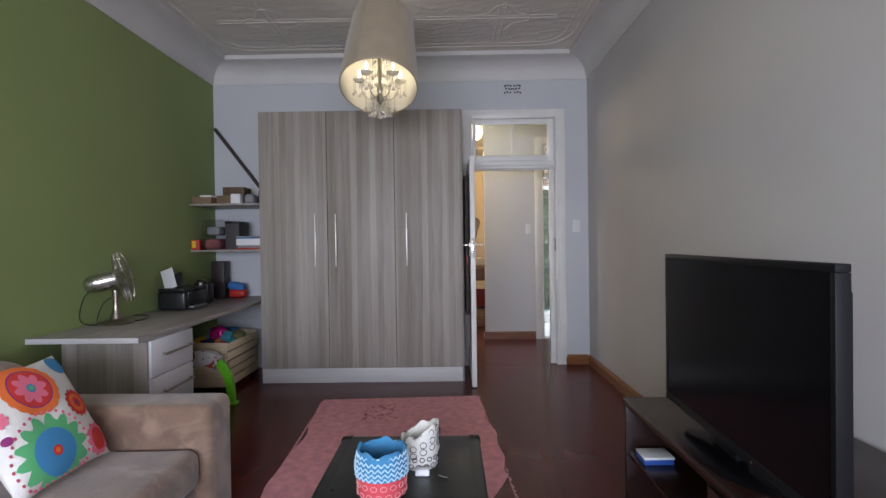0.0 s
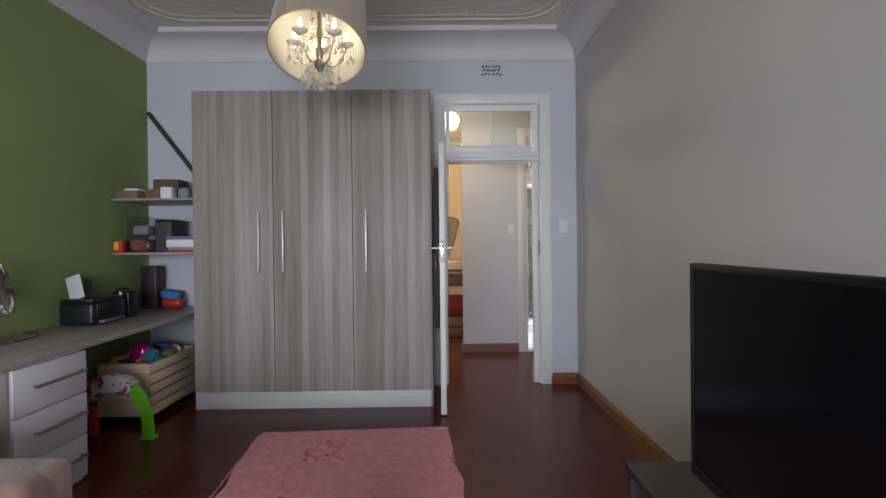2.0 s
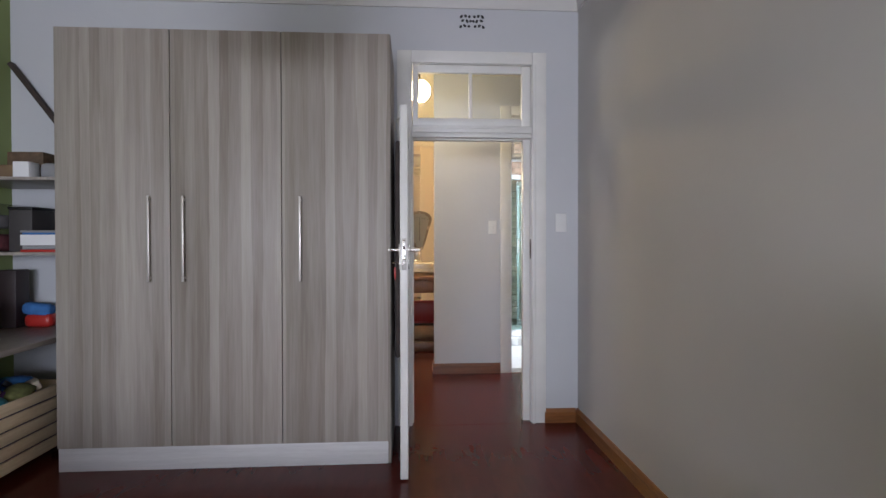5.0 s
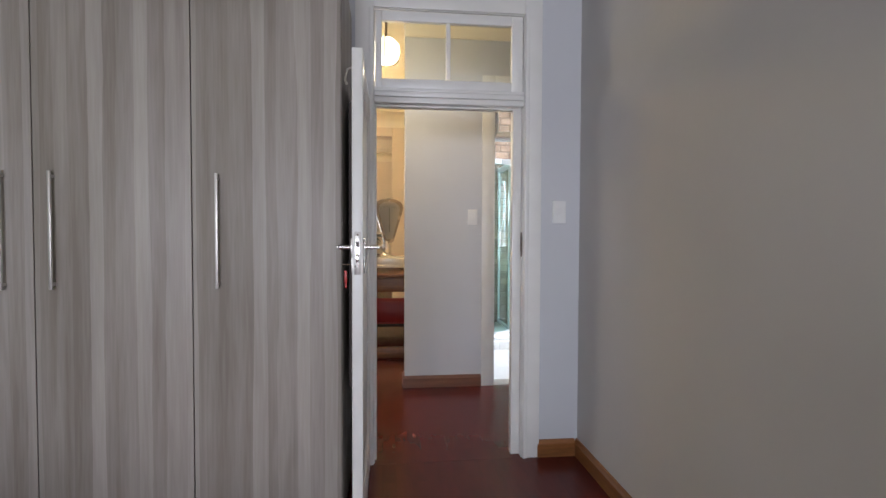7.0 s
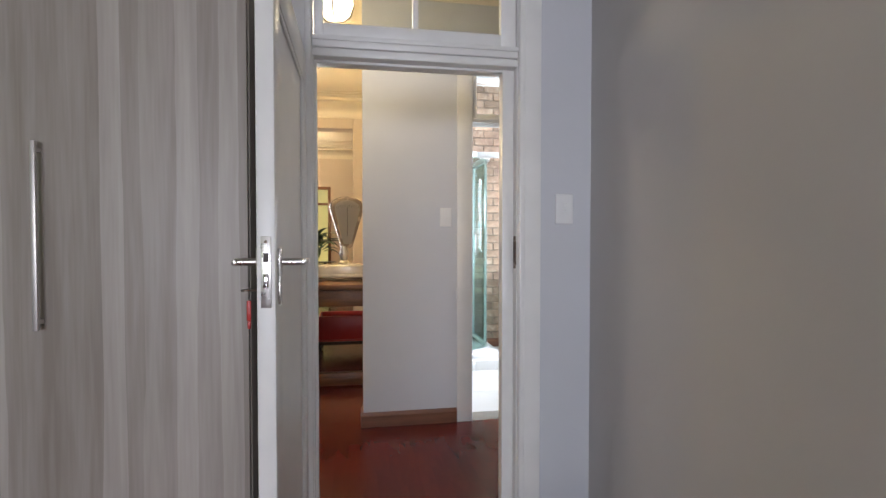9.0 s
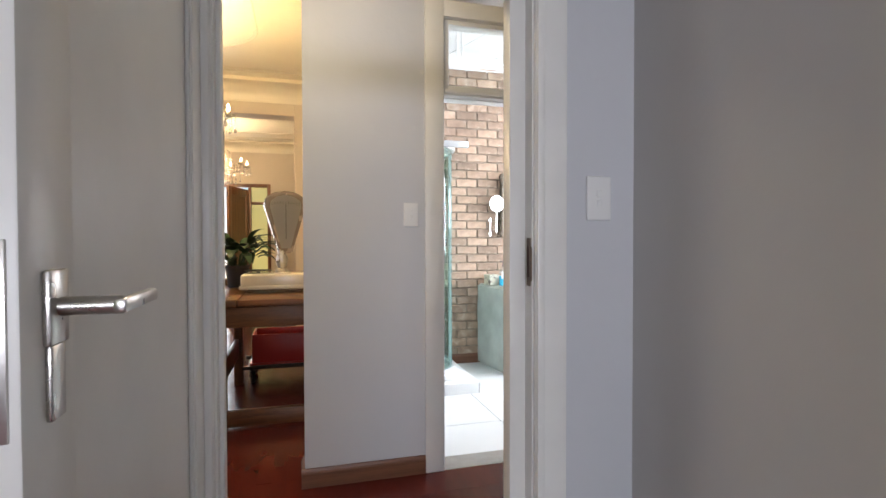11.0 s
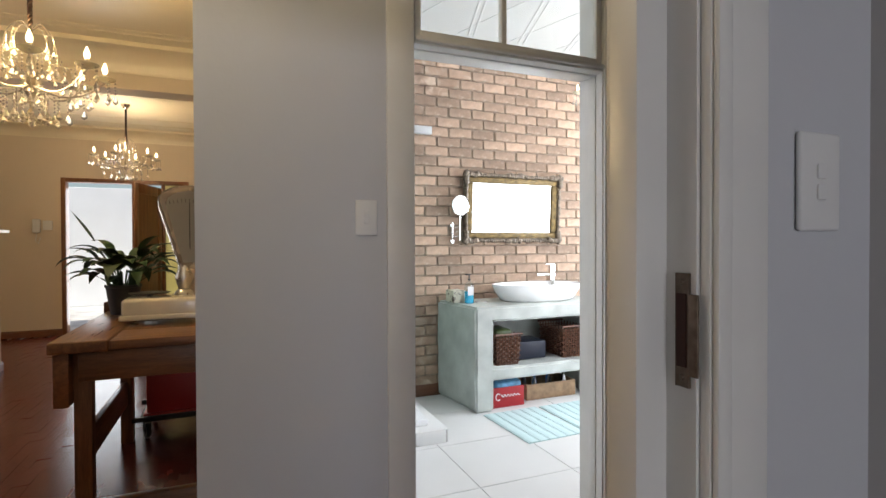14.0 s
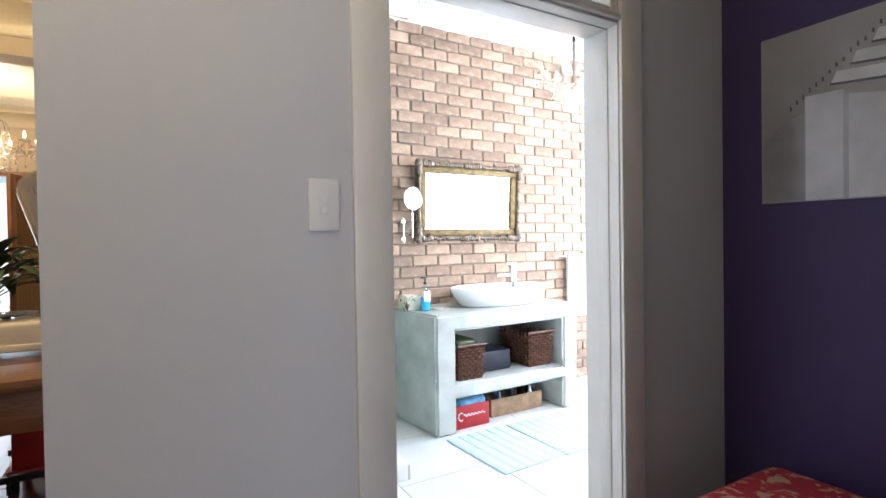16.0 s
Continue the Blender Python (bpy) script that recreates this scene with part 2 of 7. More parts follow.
LID = mat("black_painted_metal", (0.010, 0.012, 0.012), 0.3, 0.3, noise_scale=14, vary=0.3, bump=0.3, bump_scale=12)
LIME = mat("lime_green_plastic", (0.16, 0.62, 0.02), 0.4)
MAGENTA = mat("pink_foil", (0.50, 0.02, 0.20), 0.15, 0.4, bump=0.5, bump_scale=20)
BLUE = mat("blue_fabric", (0.04, 0.16, 0.42), 0.8, noise_scale=20, vary=0.2)
RED = mat("red_plastic", (0.42, 0.025, 0.02), 0.4)
YELLOW = mat("yellow_plastic", (0.7, 0.45, 0.02), 0.4)
TEAL = mat("teal_plastic", (0.05, 0.26, 0.33), 0.5)
PAPER = mat("white_paper", (0.75, 0.75, 0.76), 0.8)
CARD = mat("brown_cardboard", (0.19, 0.125, 0.07), 0.85, noise_scale=12, vary=0.15)
GREYP = mat("grey_board", (0.25, 0.25, 0.26), 0.7)
CLEAR = thin_glass("clear_plastic", (0.88, 0.88, 0.89), 0.2)
PANE = thin_glass("window_pane", (0.94, 0.96, 0.95))
SHGLASS = thin_glass("green_tinted_glass", (0.62, 0.77, 0.74))
CRYSTAL = glass("crystal", (1, 0.97, 0.92))
BEADS = mat("cut_crystal_beads", (0.95, 0.90, 0.82), 0.04)
BEADS.node_tree.nodes["Principled BSDF"].inputs["Transmission Weight"].default_value = 0.7
PANG = mat("cut_glass_pan", (0.92, 0.86, 0.70), 0.25)
PANG.node_tree.nodes["Principled BSDF"].inputs["Transmission Weight"].default_value = 0.45
BULB = mat("warm_bulb", (1.0, 0.78, 0.45), 0.4, emit=12)
GLOBE = mat("frosted_globe", (1.0, 0.90, 0.68), 0.4, emit=5)
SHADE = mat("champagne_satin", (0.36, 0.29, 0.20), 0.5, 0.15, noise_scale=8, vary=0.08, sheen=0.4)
LINING = mat("cream_shade_lining", (0.50, 0.46, 0.36), 0.7)
SBULB = mat("small_warm_bulb", (1.0, 0.92, 0.76), 0.4, emit=10)
BRICK = mat("brick_face", (0.375, 0.258, 0.185), 0.9, noise_scale=14, vary=0.26, bump=0.9, bump_scale=60, rand=0.36)
BRICKJ = mat("brick_face_rows", (0.375, 0.258, 0.185), 0.9, noise_scale=7, vary=0.3, bump=0.9, bump_scale=60)
MORTAR = mat("mortar", (0.29, 0.225, 0.172), 0.95, noise_scale=25, vary=0.2, bump=0.6, bump_scale=90)
CONC = mat("polished_cement", (0.47, 0.49, 0.455), 0.5, noise_scale=5, vary=0.2, bump=0.4, bump_scale=10)
TILE = mat("pale_floor_tile", (0.70, 0.70, 0.68), 0.38, noise_scale=2, vary=0.03, rand=0.02)
GROUT = mat("grout", (0.42, 0.41, 0.39), 0.9)
CERAM = mat("white_ceramic", (0.85, 0.85, 0.84), 0.1, coat=0.5)
ENAMEL = mat("cream_enamel", (0.62, 0.58, 0.50), 0.22, noise_scale=8, vary=0.06, coat=0.4)
MIRROR = mat("mirror_glass", (0.95, 0.95, 0.95), 0.02, 1.0)
GILT = mat("antique_gilt", (0.20, 0.135, 0.05), 0.6, 0.2, noise_scale=25, vary=0.5, bump=0.8, bump_scale=60)
OLDSILV = mat("tarnished_silver_gilt", (0.17, 0.135, 0.10), 0.45, 0.5, noise_scale=30, vary=0.5, bump=1.0, bump_scale=70)
WICKER = mat("brown_wicker", (0.12, 0.048, 0.025), 0.28, noise_scale=40, vary=0.3)
MAT_ = mat("turquoise_bath_mat", (0.46, 0.62, 0.62), 0.95, noise_scale=20, vary=0.1, bump=0.8, bump_scale=120)
MAT2 = mat("pale_bath_mat_stripe", (0.54, 0.70, 0.70), 0.95, bump=0.8, bump_scale=120)
LEAF = mat("dark_green_leaf", (0.016, 0.045, 0.014), 0.5, noise_scale=9, vary=0.3, rand=0.3)
POT = mat("dark_plant_pot", (0.03, 0.03, 0.032), 0.5)
EARTH = mat("yard_paving", (0.75, 0.75, 0.74), 0.9, noise_scale=3, vary=0.2, bump=0.5)
OUTWALL = mat("pale_blue_outside_wall", (0.82, 0.86, 0.90), 0.9, noise_scale=1, vary=0.05)
YGLASS = mat("amber_textured_glass", (0.60, 0.50, 0.17), 0.35, bump=0.6, bump_scale=40)
tree(YGLASS)[2].inputs["Transmission Weight"].default_value = 0.85
SOAP = mat("blue_liquid", (0.05, 0.50, 0.75), 0.15)
BOTTLE = thin_glass("clear_bottle", (0.90, 0.96, 0.98))
TOWEL = mat("white_towel", (0.78, 0.78, 0.78), 0.95, bump=0.8, bump_scale=120)
REDFAB = mat("red_patterned_fabric", (0.45, 0.03, 0.05), 0.85)
PINKP = mat("coral_print", (0.60, 0.13, 0.11), 0.9, noise_scale=30, vary=0.2)


def mottle(m, color, scale, lo, hi):
    """Blotches of a second colour."""
    n, l, b = tree(m)
    co = n.new("ShaderNodeTexCoord").outputs["Object"]
    t = n.new("ShaderNodeTexNoise")
    t.inputs["Scale"].default_value, t.inputs["Detail"].default_value, t.inputs["Distortion"].default_value = scale, 3, 1.2
    l.new(co, t.inputs[0])
    base = tuple(b.inputs["Base Color"].default_value)[:3]
    r = ramp(n, [(lo, base), (hi, color)])
    l.new(t.outputs[0], r.inputs[0])
    if b.inputs["Base Color"].links:
        mx = n.new("ShaderNodeMix")
        mx.data_type = "RGBA"
        rf = ramp(n, [(lo, (0, 0, 0)), (hi, (1, 1, 1))])
        l.new(t.outputs[0], rf.inputs[0])
        src = b.inputs["Base Color"].links[0].from_socket
        l.new(rf.outputs[0], mx.inputs[0]), l.new(src, mx.inputs[6])
        mx.inputs[7].default_value = (*color, 1)
        l.new(mx.outputs[2], b.inputs["Base Color"])
    else:
        l.new(r.outputs[0], b.inputs["Base Color"])


mottle(BRICK, (0.52, 0.405, 0.31), 7, 0.5, 0.72)
mottle(BRICKJ, (0.52, 0.405, 0.31), 7, 0.5, 0.72)
mottle(BRICK, (0.20, 0.135, 0.10), 4, 0.56, 0.74)
mottle(BRICKJ, (0.20, 0.135, 0.10), 4, 0.56, 0.74)
mottle(REDFAB, (0.62, 0.38, 0.26), 16, 0.52, 0.58)
mottle(SUEDE, (0.265, 0.175, 0.125), 6, 0.45, 0.65)


# ---- mesh helpers ----
def bm_box(bm, x0, y0, z0, x1, y1, z1, bev=0.0, seg=2):
    v = [bm.verts.new(p) for p in itertools.product((x0, x1), (y0, y1), (z0, z1))]
    f = [bm.faces.new([v[i] for i in q]) for q in ((0, 1, 3, 2), (4, 6, 7, 5), (0, 4, 5, 1), (2, 3, 7, 6), (0, 2, 6, 4), (1, 5, 7, 3))]
    if bev:
        e = list({e for q in f for e in q.edges})
        bmesh.ops.bevel(bm, geom=e, offset=bev, segments=seg, affect="EDGES", profile=0.5)
    return bm


def box(x0, y0, z0, x1, y1, z1, bev=0.0, seg=2):
    return bm_box(bmesh.new(), min(x0, x1), min(y0, y1), min(z0, z1), max(x0, x1), max(y0, y1), max(z0, z1), bev, seg)


def lathe(profile, steps=24, centre=(0, 0, 0), squash=1.0, bm=None):
    """Turned shape: profile of (radius, z)."""
    bm = bm or bmesh.new()
    rings = []
    for r, z in profile:
        if r < 1e-5:
            rings.append([bm.verts.new((centre[0], centre[1], centre[2] + z))])
        else:
            rings.append([bm.verts.new((centre[0] + r * math.cos(a), centre[1] + r * squash * math.sin(a), centre[2] + z)) for a in (2 * math.pi * k / steps for k in range(steps))])
    for p, q in zip(rings, rings[1:]):
        if len(p) == 1 and len(q) == 1:
            continue
        for k in range(steps):
            j = (k + 1) % steps
            if len(p) == 1:
                bm.faces.new((p[0], q[j], q[k]))
            elif len(q) == 1:
                bm.faces.new((p[k], p[j], q[0]))
            else:
                bm.faces.new((p[k], p[j], q[j], q[k]))
    return bm


def tube(path, r, steps=8, bm=None, taper=None, cap=True):
    """Round bar along a path of points."""
    bm = bm or bmesh.new()
    pts = [Vector(p) for p in path]
    rings, side = [], None
    for k, p in enumerate(pts):
        d = (pts[min(k + 1, len(pts) - 1)] - pts[max(k - 1, 0)]).normalized()
        if side is None:
            side = d.orthogonal().normalized()
        side = (side - d * side.dot(d)).normalized()
        up = d.cross(side)
        rr = r * (taper[k] if taper else 1)
        rings.append([bm.verts.new(p + side * rr * math.cos(a) + up * rr * math.sin(a)) for a in (2 * math.pi * i / steps for i in range(steps))])
    for a, b in zip(rings, rings[1:]):
        for i in range(steps):
            bm.faces.new((a[i], a[(i + 1) % steps], b[(i + 1) % steps], b[i]))
    if cap:
        bm.faces.new(rings[0][::-1]), bm.faces.new(rings[-1])
    return bm


def smooth_path(points, n=8):
    """A smooth curve through points."""
    p = [Vector(q) for q in points]
    p = [2 * p[0] - p[1], *p, 2 * p[-1] - p[-2]]
    out = []
    for a, b, c, d in zip(p, p[1:], p[2:], p[3:]):
        for k in range(n):
            t = k / n
            out.append(tuple(0.5 * (2 * b + (c - a) * t + (2 * a - 5 * b + 4 * c - d) * t * t + (3 * b - a - 3 * c + d) * t ** 3)))
    return out + [tuple(p[-2])]


def extrude_profile(profile, axis, a, b, flip=1, origin=(0, 0)):
    """Sweeps a closed 2D profile (out, up) along x or y from a to b; out is measured from origin[0] times flip."""
    bm = bmesh.new()
    ends = []
    for t in (a, b):
        row = []
        for o, u in profile:
            q = origin[0] + flip * o
            row.append(bm.verts.new((t, q, origin[1] + u) if axis == "x" else (q, t, origin[1] + u)))
        ends.append(row)
    n = len(profile)
    for i in range(n):
        bm.faces.new((ends[0][i], ends[0][(i + 1) % n], ends[1][(i + 1) % n], ends[1][i]))
    bm.faces.new(ends[0][::-1]), bm.faces.new(ends[1])
    return bm


def finish(ob, bm, material, smooth=True, angle=40):
    bmesh.ops.recalc_face_normals(bm, faces=bm.faces)
    me = bpy.data.meshes.new(ob)
    bm.to_mesh(me)
    bm.free()
    me.materials.append(material)
    if smooth:
        me.polygons.foreach_set("use_smooth", [True] * len(me.polygons))
        me.set_sharp_from_angle(angle=radians(angle))
    return me


def part(name, bm, material, parent=None, label="", smooth=True):
    ob = new(name, finish(name, bm, material, smooth))
    if parent:
        ob.parent = parent
        ob.matrix_parent_inverse = Matrix.Translation(-total(parent))
    if label:
        tagged(ob, label)
    return ob


def total(ob):
    p = Vector(ob.location)
    if ob.parent:
        p += total(ob.parent) + ob.matrix_parent_inverse.translation
    return p


def thing(name, at, label, category, group=""):
    ob = new(name)
    ob.location = at
    ob.empty_display_size = 0.1
    return tagged(ob, label, category, group)


def solo(name, bm, material, label, category, group="", smooth=True):
    return tagged(part(name, bm, material, None, "", smooth), label, category, group)


def struct(name, bm, material, label="", smooth=False):
    return tagged(part(name, bm, material, None, "", smooth), label, kind="structure")


def join(*bms):
    """Joins meshes into one."""
    out = bmesh.new()
    for b in bms:
        me = bpy.data.meshes.new("join")
        b.to_mesh(me)
        b.free()
        out.from_mesh(me)
        bpy.data.meshes.remove(me)
    return out


def moved(bm, m):
    bmesh.ops.transform(bm, matrix=m, verts=bm.verts)
    return bm


def shell_wall(name, x0, y0, x1, y1, z1, holes, material, axis, z0=0.0, label=""):
    """A wall along x or y with rectangular openings (a0, a1, z0, z1) cut right through."""
    a0, a1 = (x0, x1) if axis == "x" else (y0, y1)
    cuts = sorted({a0, a1, *[h[0] for h in holes], *[h[1] for h in holes]})
    bms = []
    for p, q in zip(cuts, cuts[1:]):
        spans = sorted((h[2], h[3]) for h in holes if h[0] <= p + 1e-6 and h[1] >= q - 1e-6)
        z = z0
        for s, e in spans + [(z1, z1)]:
            if s > z + 1e-6:
                bms.append(box(p, y0, z, q, y1, s) if axis == "x" else box(x0, p, z, x1, q, s))
            z = e
    bm = join(*bms)
    bmesh.ops.remove_doubles(bm, verts=bm.verts, dist=1e-5)
    # inner faces between neighbouring blocks
    seen = collections.defaultdict(list)
    for f in bm.faces:
        seen[tuple(round(c, 4) for c in f.calc_center_median())].append(f)
    dead = [f for fs in seen.values() if len(fs) > 1 for f in fs]
    bmesh.ops.delete(bm, geom=dead, context="FACES_ONLY")
    return struct(name, bm, material, label)


# ---- structure: walls ----
DOORH = 2.035
wall_door = shell_wall("wall_north", XL - 0.19, YF, XR + 0.12, YH, CEIL + 0.1, [(0.742, 1.62, 0, 2.565)], WALLF, "x", label="cool grey painted wall with the open bedroom door")
wall_left = struct("wall_west", box(XL - 0.19, YB - 0.2, 0, XL, YF, CEIL + 0.1), GREEN, "olive green painted wall behind desk and sofa")
wall_right = struct("wall_east", box(XR, YB - 0.2, 0, XR + 0.12, YF, CEIL + 0.1), WALL, "plain warm grey painted wall behind the television")
shell_wall("wall_south", XL, YB - 0.2, XR, YB, CEIL + 0.1, [(-1.7, 1.7, 0.85, 2.15)], WALL, "x")
hall_wall = shell_wall("hall_wall", HX, HY, PX, HY2, CEIL + 0.1, [(BX0 - 0.002, BX1 + 0.014, 0, 2.565)], WALLF, "x", label="grey wall between hall and bathroom with a doorway")
struct("hall_wall_purple", box(PX, YH, 0, PX + 0.15, HY2, CEIL + 0.1), PURPLE, "deep purple painted wall with a framed print")
struct("hall_wall_south", box(XR + 0.12, YF, 0, PX + 0.15, YH, CEIL + 0.1), WALLF)
struct("bathroom_west_wall", box(1.65, HY2, 0, 1.72, BRY + 0.1, CEIL + 0.1), BWALL)
struct("dining_east_wall", box(1.58, HY2, 0, 1.648, BRY + 0.1, CEIL + 0.1), CREAM)
# opening added out of view to hold the side fill lamp
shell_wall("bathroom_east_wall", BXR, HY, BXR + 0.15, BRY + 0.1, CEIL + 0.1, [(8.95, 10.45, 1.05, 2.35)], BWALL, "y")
shell_wall("bathroom_south_wall", PX + 0.15, HY, BXR, HY2, CEIL + 0.1, [(3.6, 6.1, 0.875, 2.4)], BWALL, "x")
struct("living_west_wall", box(LX - 0.2, YH, 0, LX, FY + 0.2, CEIL + 0.1), CREAM)
struct("living_south_wall", box(LX, YF, 0, XL - 0.19, YH, CEIL + 0.1), CREAM)
shell_wall("living_north_wall", LX, FY, 2.6, FY + 0.2, CEIL + 0.1, [(-1.26, 0.44, 0, 2.34)], CREAM, "x", label="cream painted wall with the wide front doorway")
struct("living_east_wall", box(2.4, 12.5, 0, 2.6, FY, CEIL + 0.1), CREAM)
struct("living_pier_east", box(0.9, 12.1, 0, 2.4, 12.35, CEIL + 0.1, 0.012), CREAM, "cream pier carrying the wide beam")
struct("living_pier_west", box(LX, 12.1, 0, -1.22, 13.42, 2.8, 0.012), CREAM, "cream wall pier beside the archway")
struct("beam", box(LX, 12.1, 2.8, 0.9, 12.35, CEIL + 0.05), CREAM, "cream painted beam across the living room")
struct("dining_north_wall_end", box(1.72, BRY + 0.1, 0, 2.4, 12.1, CEIL + 0.1), CREAM)

# floors
struct("floor_base", box(LX, YH - 0.19, -0.2, 2.6, FY + 0.2, -0.012), PARQ)
struct("bedroom_floor_base", box(XL - 0.1, YB - 0.2, -0.2, XR + 0.1, YH - 0.19, -0.012), PARQ)
struct("hall_floor_base", box(2.6, YH, -0.2, PX, HY, -0.012), PARQ)
struct("bathroom_floor_base", box(1.72, HY2, -0.2, BXR, BRY, -0.006), GROUT)

# ceilings
struct("ceiling", box(XL, YB, CEIL, XR, YF, CEIL + 0.1), CEILM, "pressed board ceiling with raised mouldings")
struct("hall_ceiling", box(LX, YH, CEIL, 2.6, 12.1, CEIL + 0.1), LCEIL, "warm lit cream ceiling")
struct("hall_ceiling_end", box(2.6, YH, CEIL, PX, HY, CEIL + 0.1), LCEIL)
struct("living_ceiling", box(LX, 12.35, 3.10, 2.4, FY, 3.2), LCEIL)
struct("bathroom_ceiling", box(1.72, HY2, 3.16, BXR, BRY, 3.26), BCEIL, "white pressed bathroom ceiling")

COVE = [(0, 0)] + [(0.012 + 0.0 * k, 0.0) for k in range(1)] + [(0.012, 0.03)] + [(0.015 + 0.19 * (1 - math.cos(a)), 0.035 + 0.15 * math.sin(a)) for a in (math.pi / 2 * k / 8 for k in range(9))] + [(0.225, 0.19), (0.225, 0.23), (0, 0.23)]


def cornice(name, x0, y0, x1, y1, top, material, s=1.0):
    prof = [(o * s, (u - 0.23) * s) for o, u in COVE]
    bms = [
        extrude_profile(prof, "x", x0, x1, 1, (y0, top)),
        extrude_profile(prof, "x", x0, x1, -1, (y1, top)),
        extrude_profile(prof, "y", y0, y1, 1, (x0, top)),
        extrude_profile(prof, "y", y0, y1, -1, (x1, top)),
    ]
    return struct(name, join(*bms), material, "", True)


cornice("cornice", XL, YB, XR, YF, CEIL, CORN)
cp = [(o, u - 0.23) for o, u in COVE]
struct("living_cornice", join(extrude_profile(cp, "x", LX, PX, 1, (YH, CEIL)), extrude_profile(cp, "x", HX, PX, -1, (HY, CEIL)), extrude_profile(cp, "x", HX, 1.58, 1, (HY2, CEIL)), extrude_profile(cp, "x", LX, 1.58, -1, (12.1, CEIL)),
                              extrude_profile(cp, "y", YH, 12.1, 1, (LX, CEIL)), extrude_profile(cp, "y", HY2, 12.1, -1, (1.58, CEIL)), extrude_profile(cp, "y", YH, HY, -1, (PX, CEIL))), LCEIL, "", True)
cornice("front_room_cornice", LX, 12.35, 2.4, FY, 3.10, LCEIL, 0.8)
cornice("bathroom_cornice", 1.72, HY2, BXR, BRY, 3.16, BCEIL, 0.35)


def half_round(points, r, z):
    """A raised bead on a ceiling."""
    return moved(tube([(x, y, 0) for x, y in points], r, 8), Matrix.Translation((0, 0, z)) @ Matrix.Diagonal((1, 1, 0.6, 1)))


def rounded(x0, y0, x1, y1, r):
    pts = []
    for cx, cy, a0 in ((x1 - r, y1 - r, 0), (x0 + r, y1 - r, 90), (x0 + r, y0 + r, 180), (x1 - r, y0 + r, 270)):
        pts += [(cx + r * math.cos(radians(a0 + a)), cy + r * math.sin(radians(a0 + a))) for a in range(0, 91, 15)]
    return pts + pts[:1]


beads = [half_round(rounded(XL + 0.28, YB + 0.3, XR - 0.28, YF - 0.34, 0.32), 0.016, CEIL), half_round(rounded(XL + 0.36, YB + 0.38, XR - 0.36, YF - 0.42, 0.26), 0.010, CEIL)]
for k in range(7):
    y = YF - 0.95 - k * 0.95
    beads += [half_round([(XL + 0.5, y), (XR - 0.5, y)], 0.010, CEIL), half_round([(XL + 0.5, y - 0.05), (XR - 0.5, y - 0.05)], 0.007, CEIL)]
for x in (-0.97, 0.0, 0.97):
    beads += [half_round([(x - 0.025, YB + 0.4), (x - 0.025, YF - 0.45)], 0.007, CEIL), half_round([(x + 0.025, YB + 0.4), (x + 0.025, YF - 0.45)], 0.007, CEIL)]
    for k in range(7):
        y = YF - 0.95 - k * 0.95
        beads.append(half_round([(x + 0.2 * math.cos(radians(a)) * (1 + 0.25 * math.cos(radians(4 * a))), y + 0.2 * math.sin(radians(a)) * (1 + 0.25 * math.cos(radians(4 * a)))) for a in range(0, 361, 12)], 0.008, CEIL))
struct("ceiling_moulding", join(*beads), CEILM, "raised plaster beads on the ceiling", True)
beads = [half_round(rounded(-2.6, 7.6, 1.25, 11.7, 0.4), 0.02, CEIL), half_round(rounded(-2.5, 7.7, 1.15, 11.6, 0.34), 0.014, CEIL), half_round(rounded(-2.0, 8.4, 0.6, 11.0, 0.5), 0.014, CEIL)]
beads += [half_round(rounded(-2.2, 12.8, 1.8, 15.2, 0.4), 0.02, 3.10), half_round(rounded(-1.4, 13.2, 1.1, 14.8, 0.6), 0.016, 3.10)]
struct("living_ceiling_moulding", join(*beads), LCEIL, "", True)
beads = []
for k in range(8):
    beads += [half_round([(1.9 + k * 0.5, 8.7), (2.5 + k * 0.5, 10.6)], 0.010, 3.16), half_round([(1.95 + k * 0.5, 8.7), (2.55 + k * 0.5, 10.6)], 0.010, 3.16)]
    beads += [half_round([(2.5 + k * 0.5, 8.7), (1.9 + k * 0.5, 10.6)], 0.008, 3.16)]
struct("bathroom_ceiling_moulding", join(*beads), BCEIL, "", True)

BASEP = [(0, 0), (0.018, 0), (0.018, 0.075), (0.012, 0.085), (0.008, 0.098), (0, 0.10)]


def base(name, axis, a, b, at, flip, material, label=""):
    return struct(name, extrude_profile(BASEP, axis, a, b, flip, (at, 0)), material, label)


base("baseboard", "x", 1.70, XR - 0.018, YF, -1, BROWNBASE, "orange-brown varnished wooden baseboard")
base("baseboard", "y", YB, YF, XR, -1, BROWNBASE, "orange-brown varnished wooden baseboard")
base("baseboard", "y", YB, YF, XL, 1, BROWNBASE)
base("hall_baseboard", "x", HX - 0.018, 1.628, HY, -1, DARKBASE, "dark brown wooden baseboard")
base("hall_baseboard", "y", HY, HY2 + 0.018, HX, -1, DARKBASE)
base("hall_baseboard", "x", 2.76, PX - 0.018, HY, -1, DARKBASE)
base("hall_baseboard", "y", YH, HY, PX, -1, DARKBASE)
base("living_baseboard", "x", LX, -1.26, FY, -1, DARKBASE)
base("living_baseboard", "y", 12.1, 13.42, -1.22, 1, DARKBASE)
base("living_baseboard", "x", 0.9, 1.58, 12.1, -1, DARKBASE)
base("living_baseboard", "x", LX, -1.202, 12.1, -1, DARKBASE)
base("bathroom_baseboard", "x", 1.722, 2.88, BRY - 0.009, -1, DARKBASE)


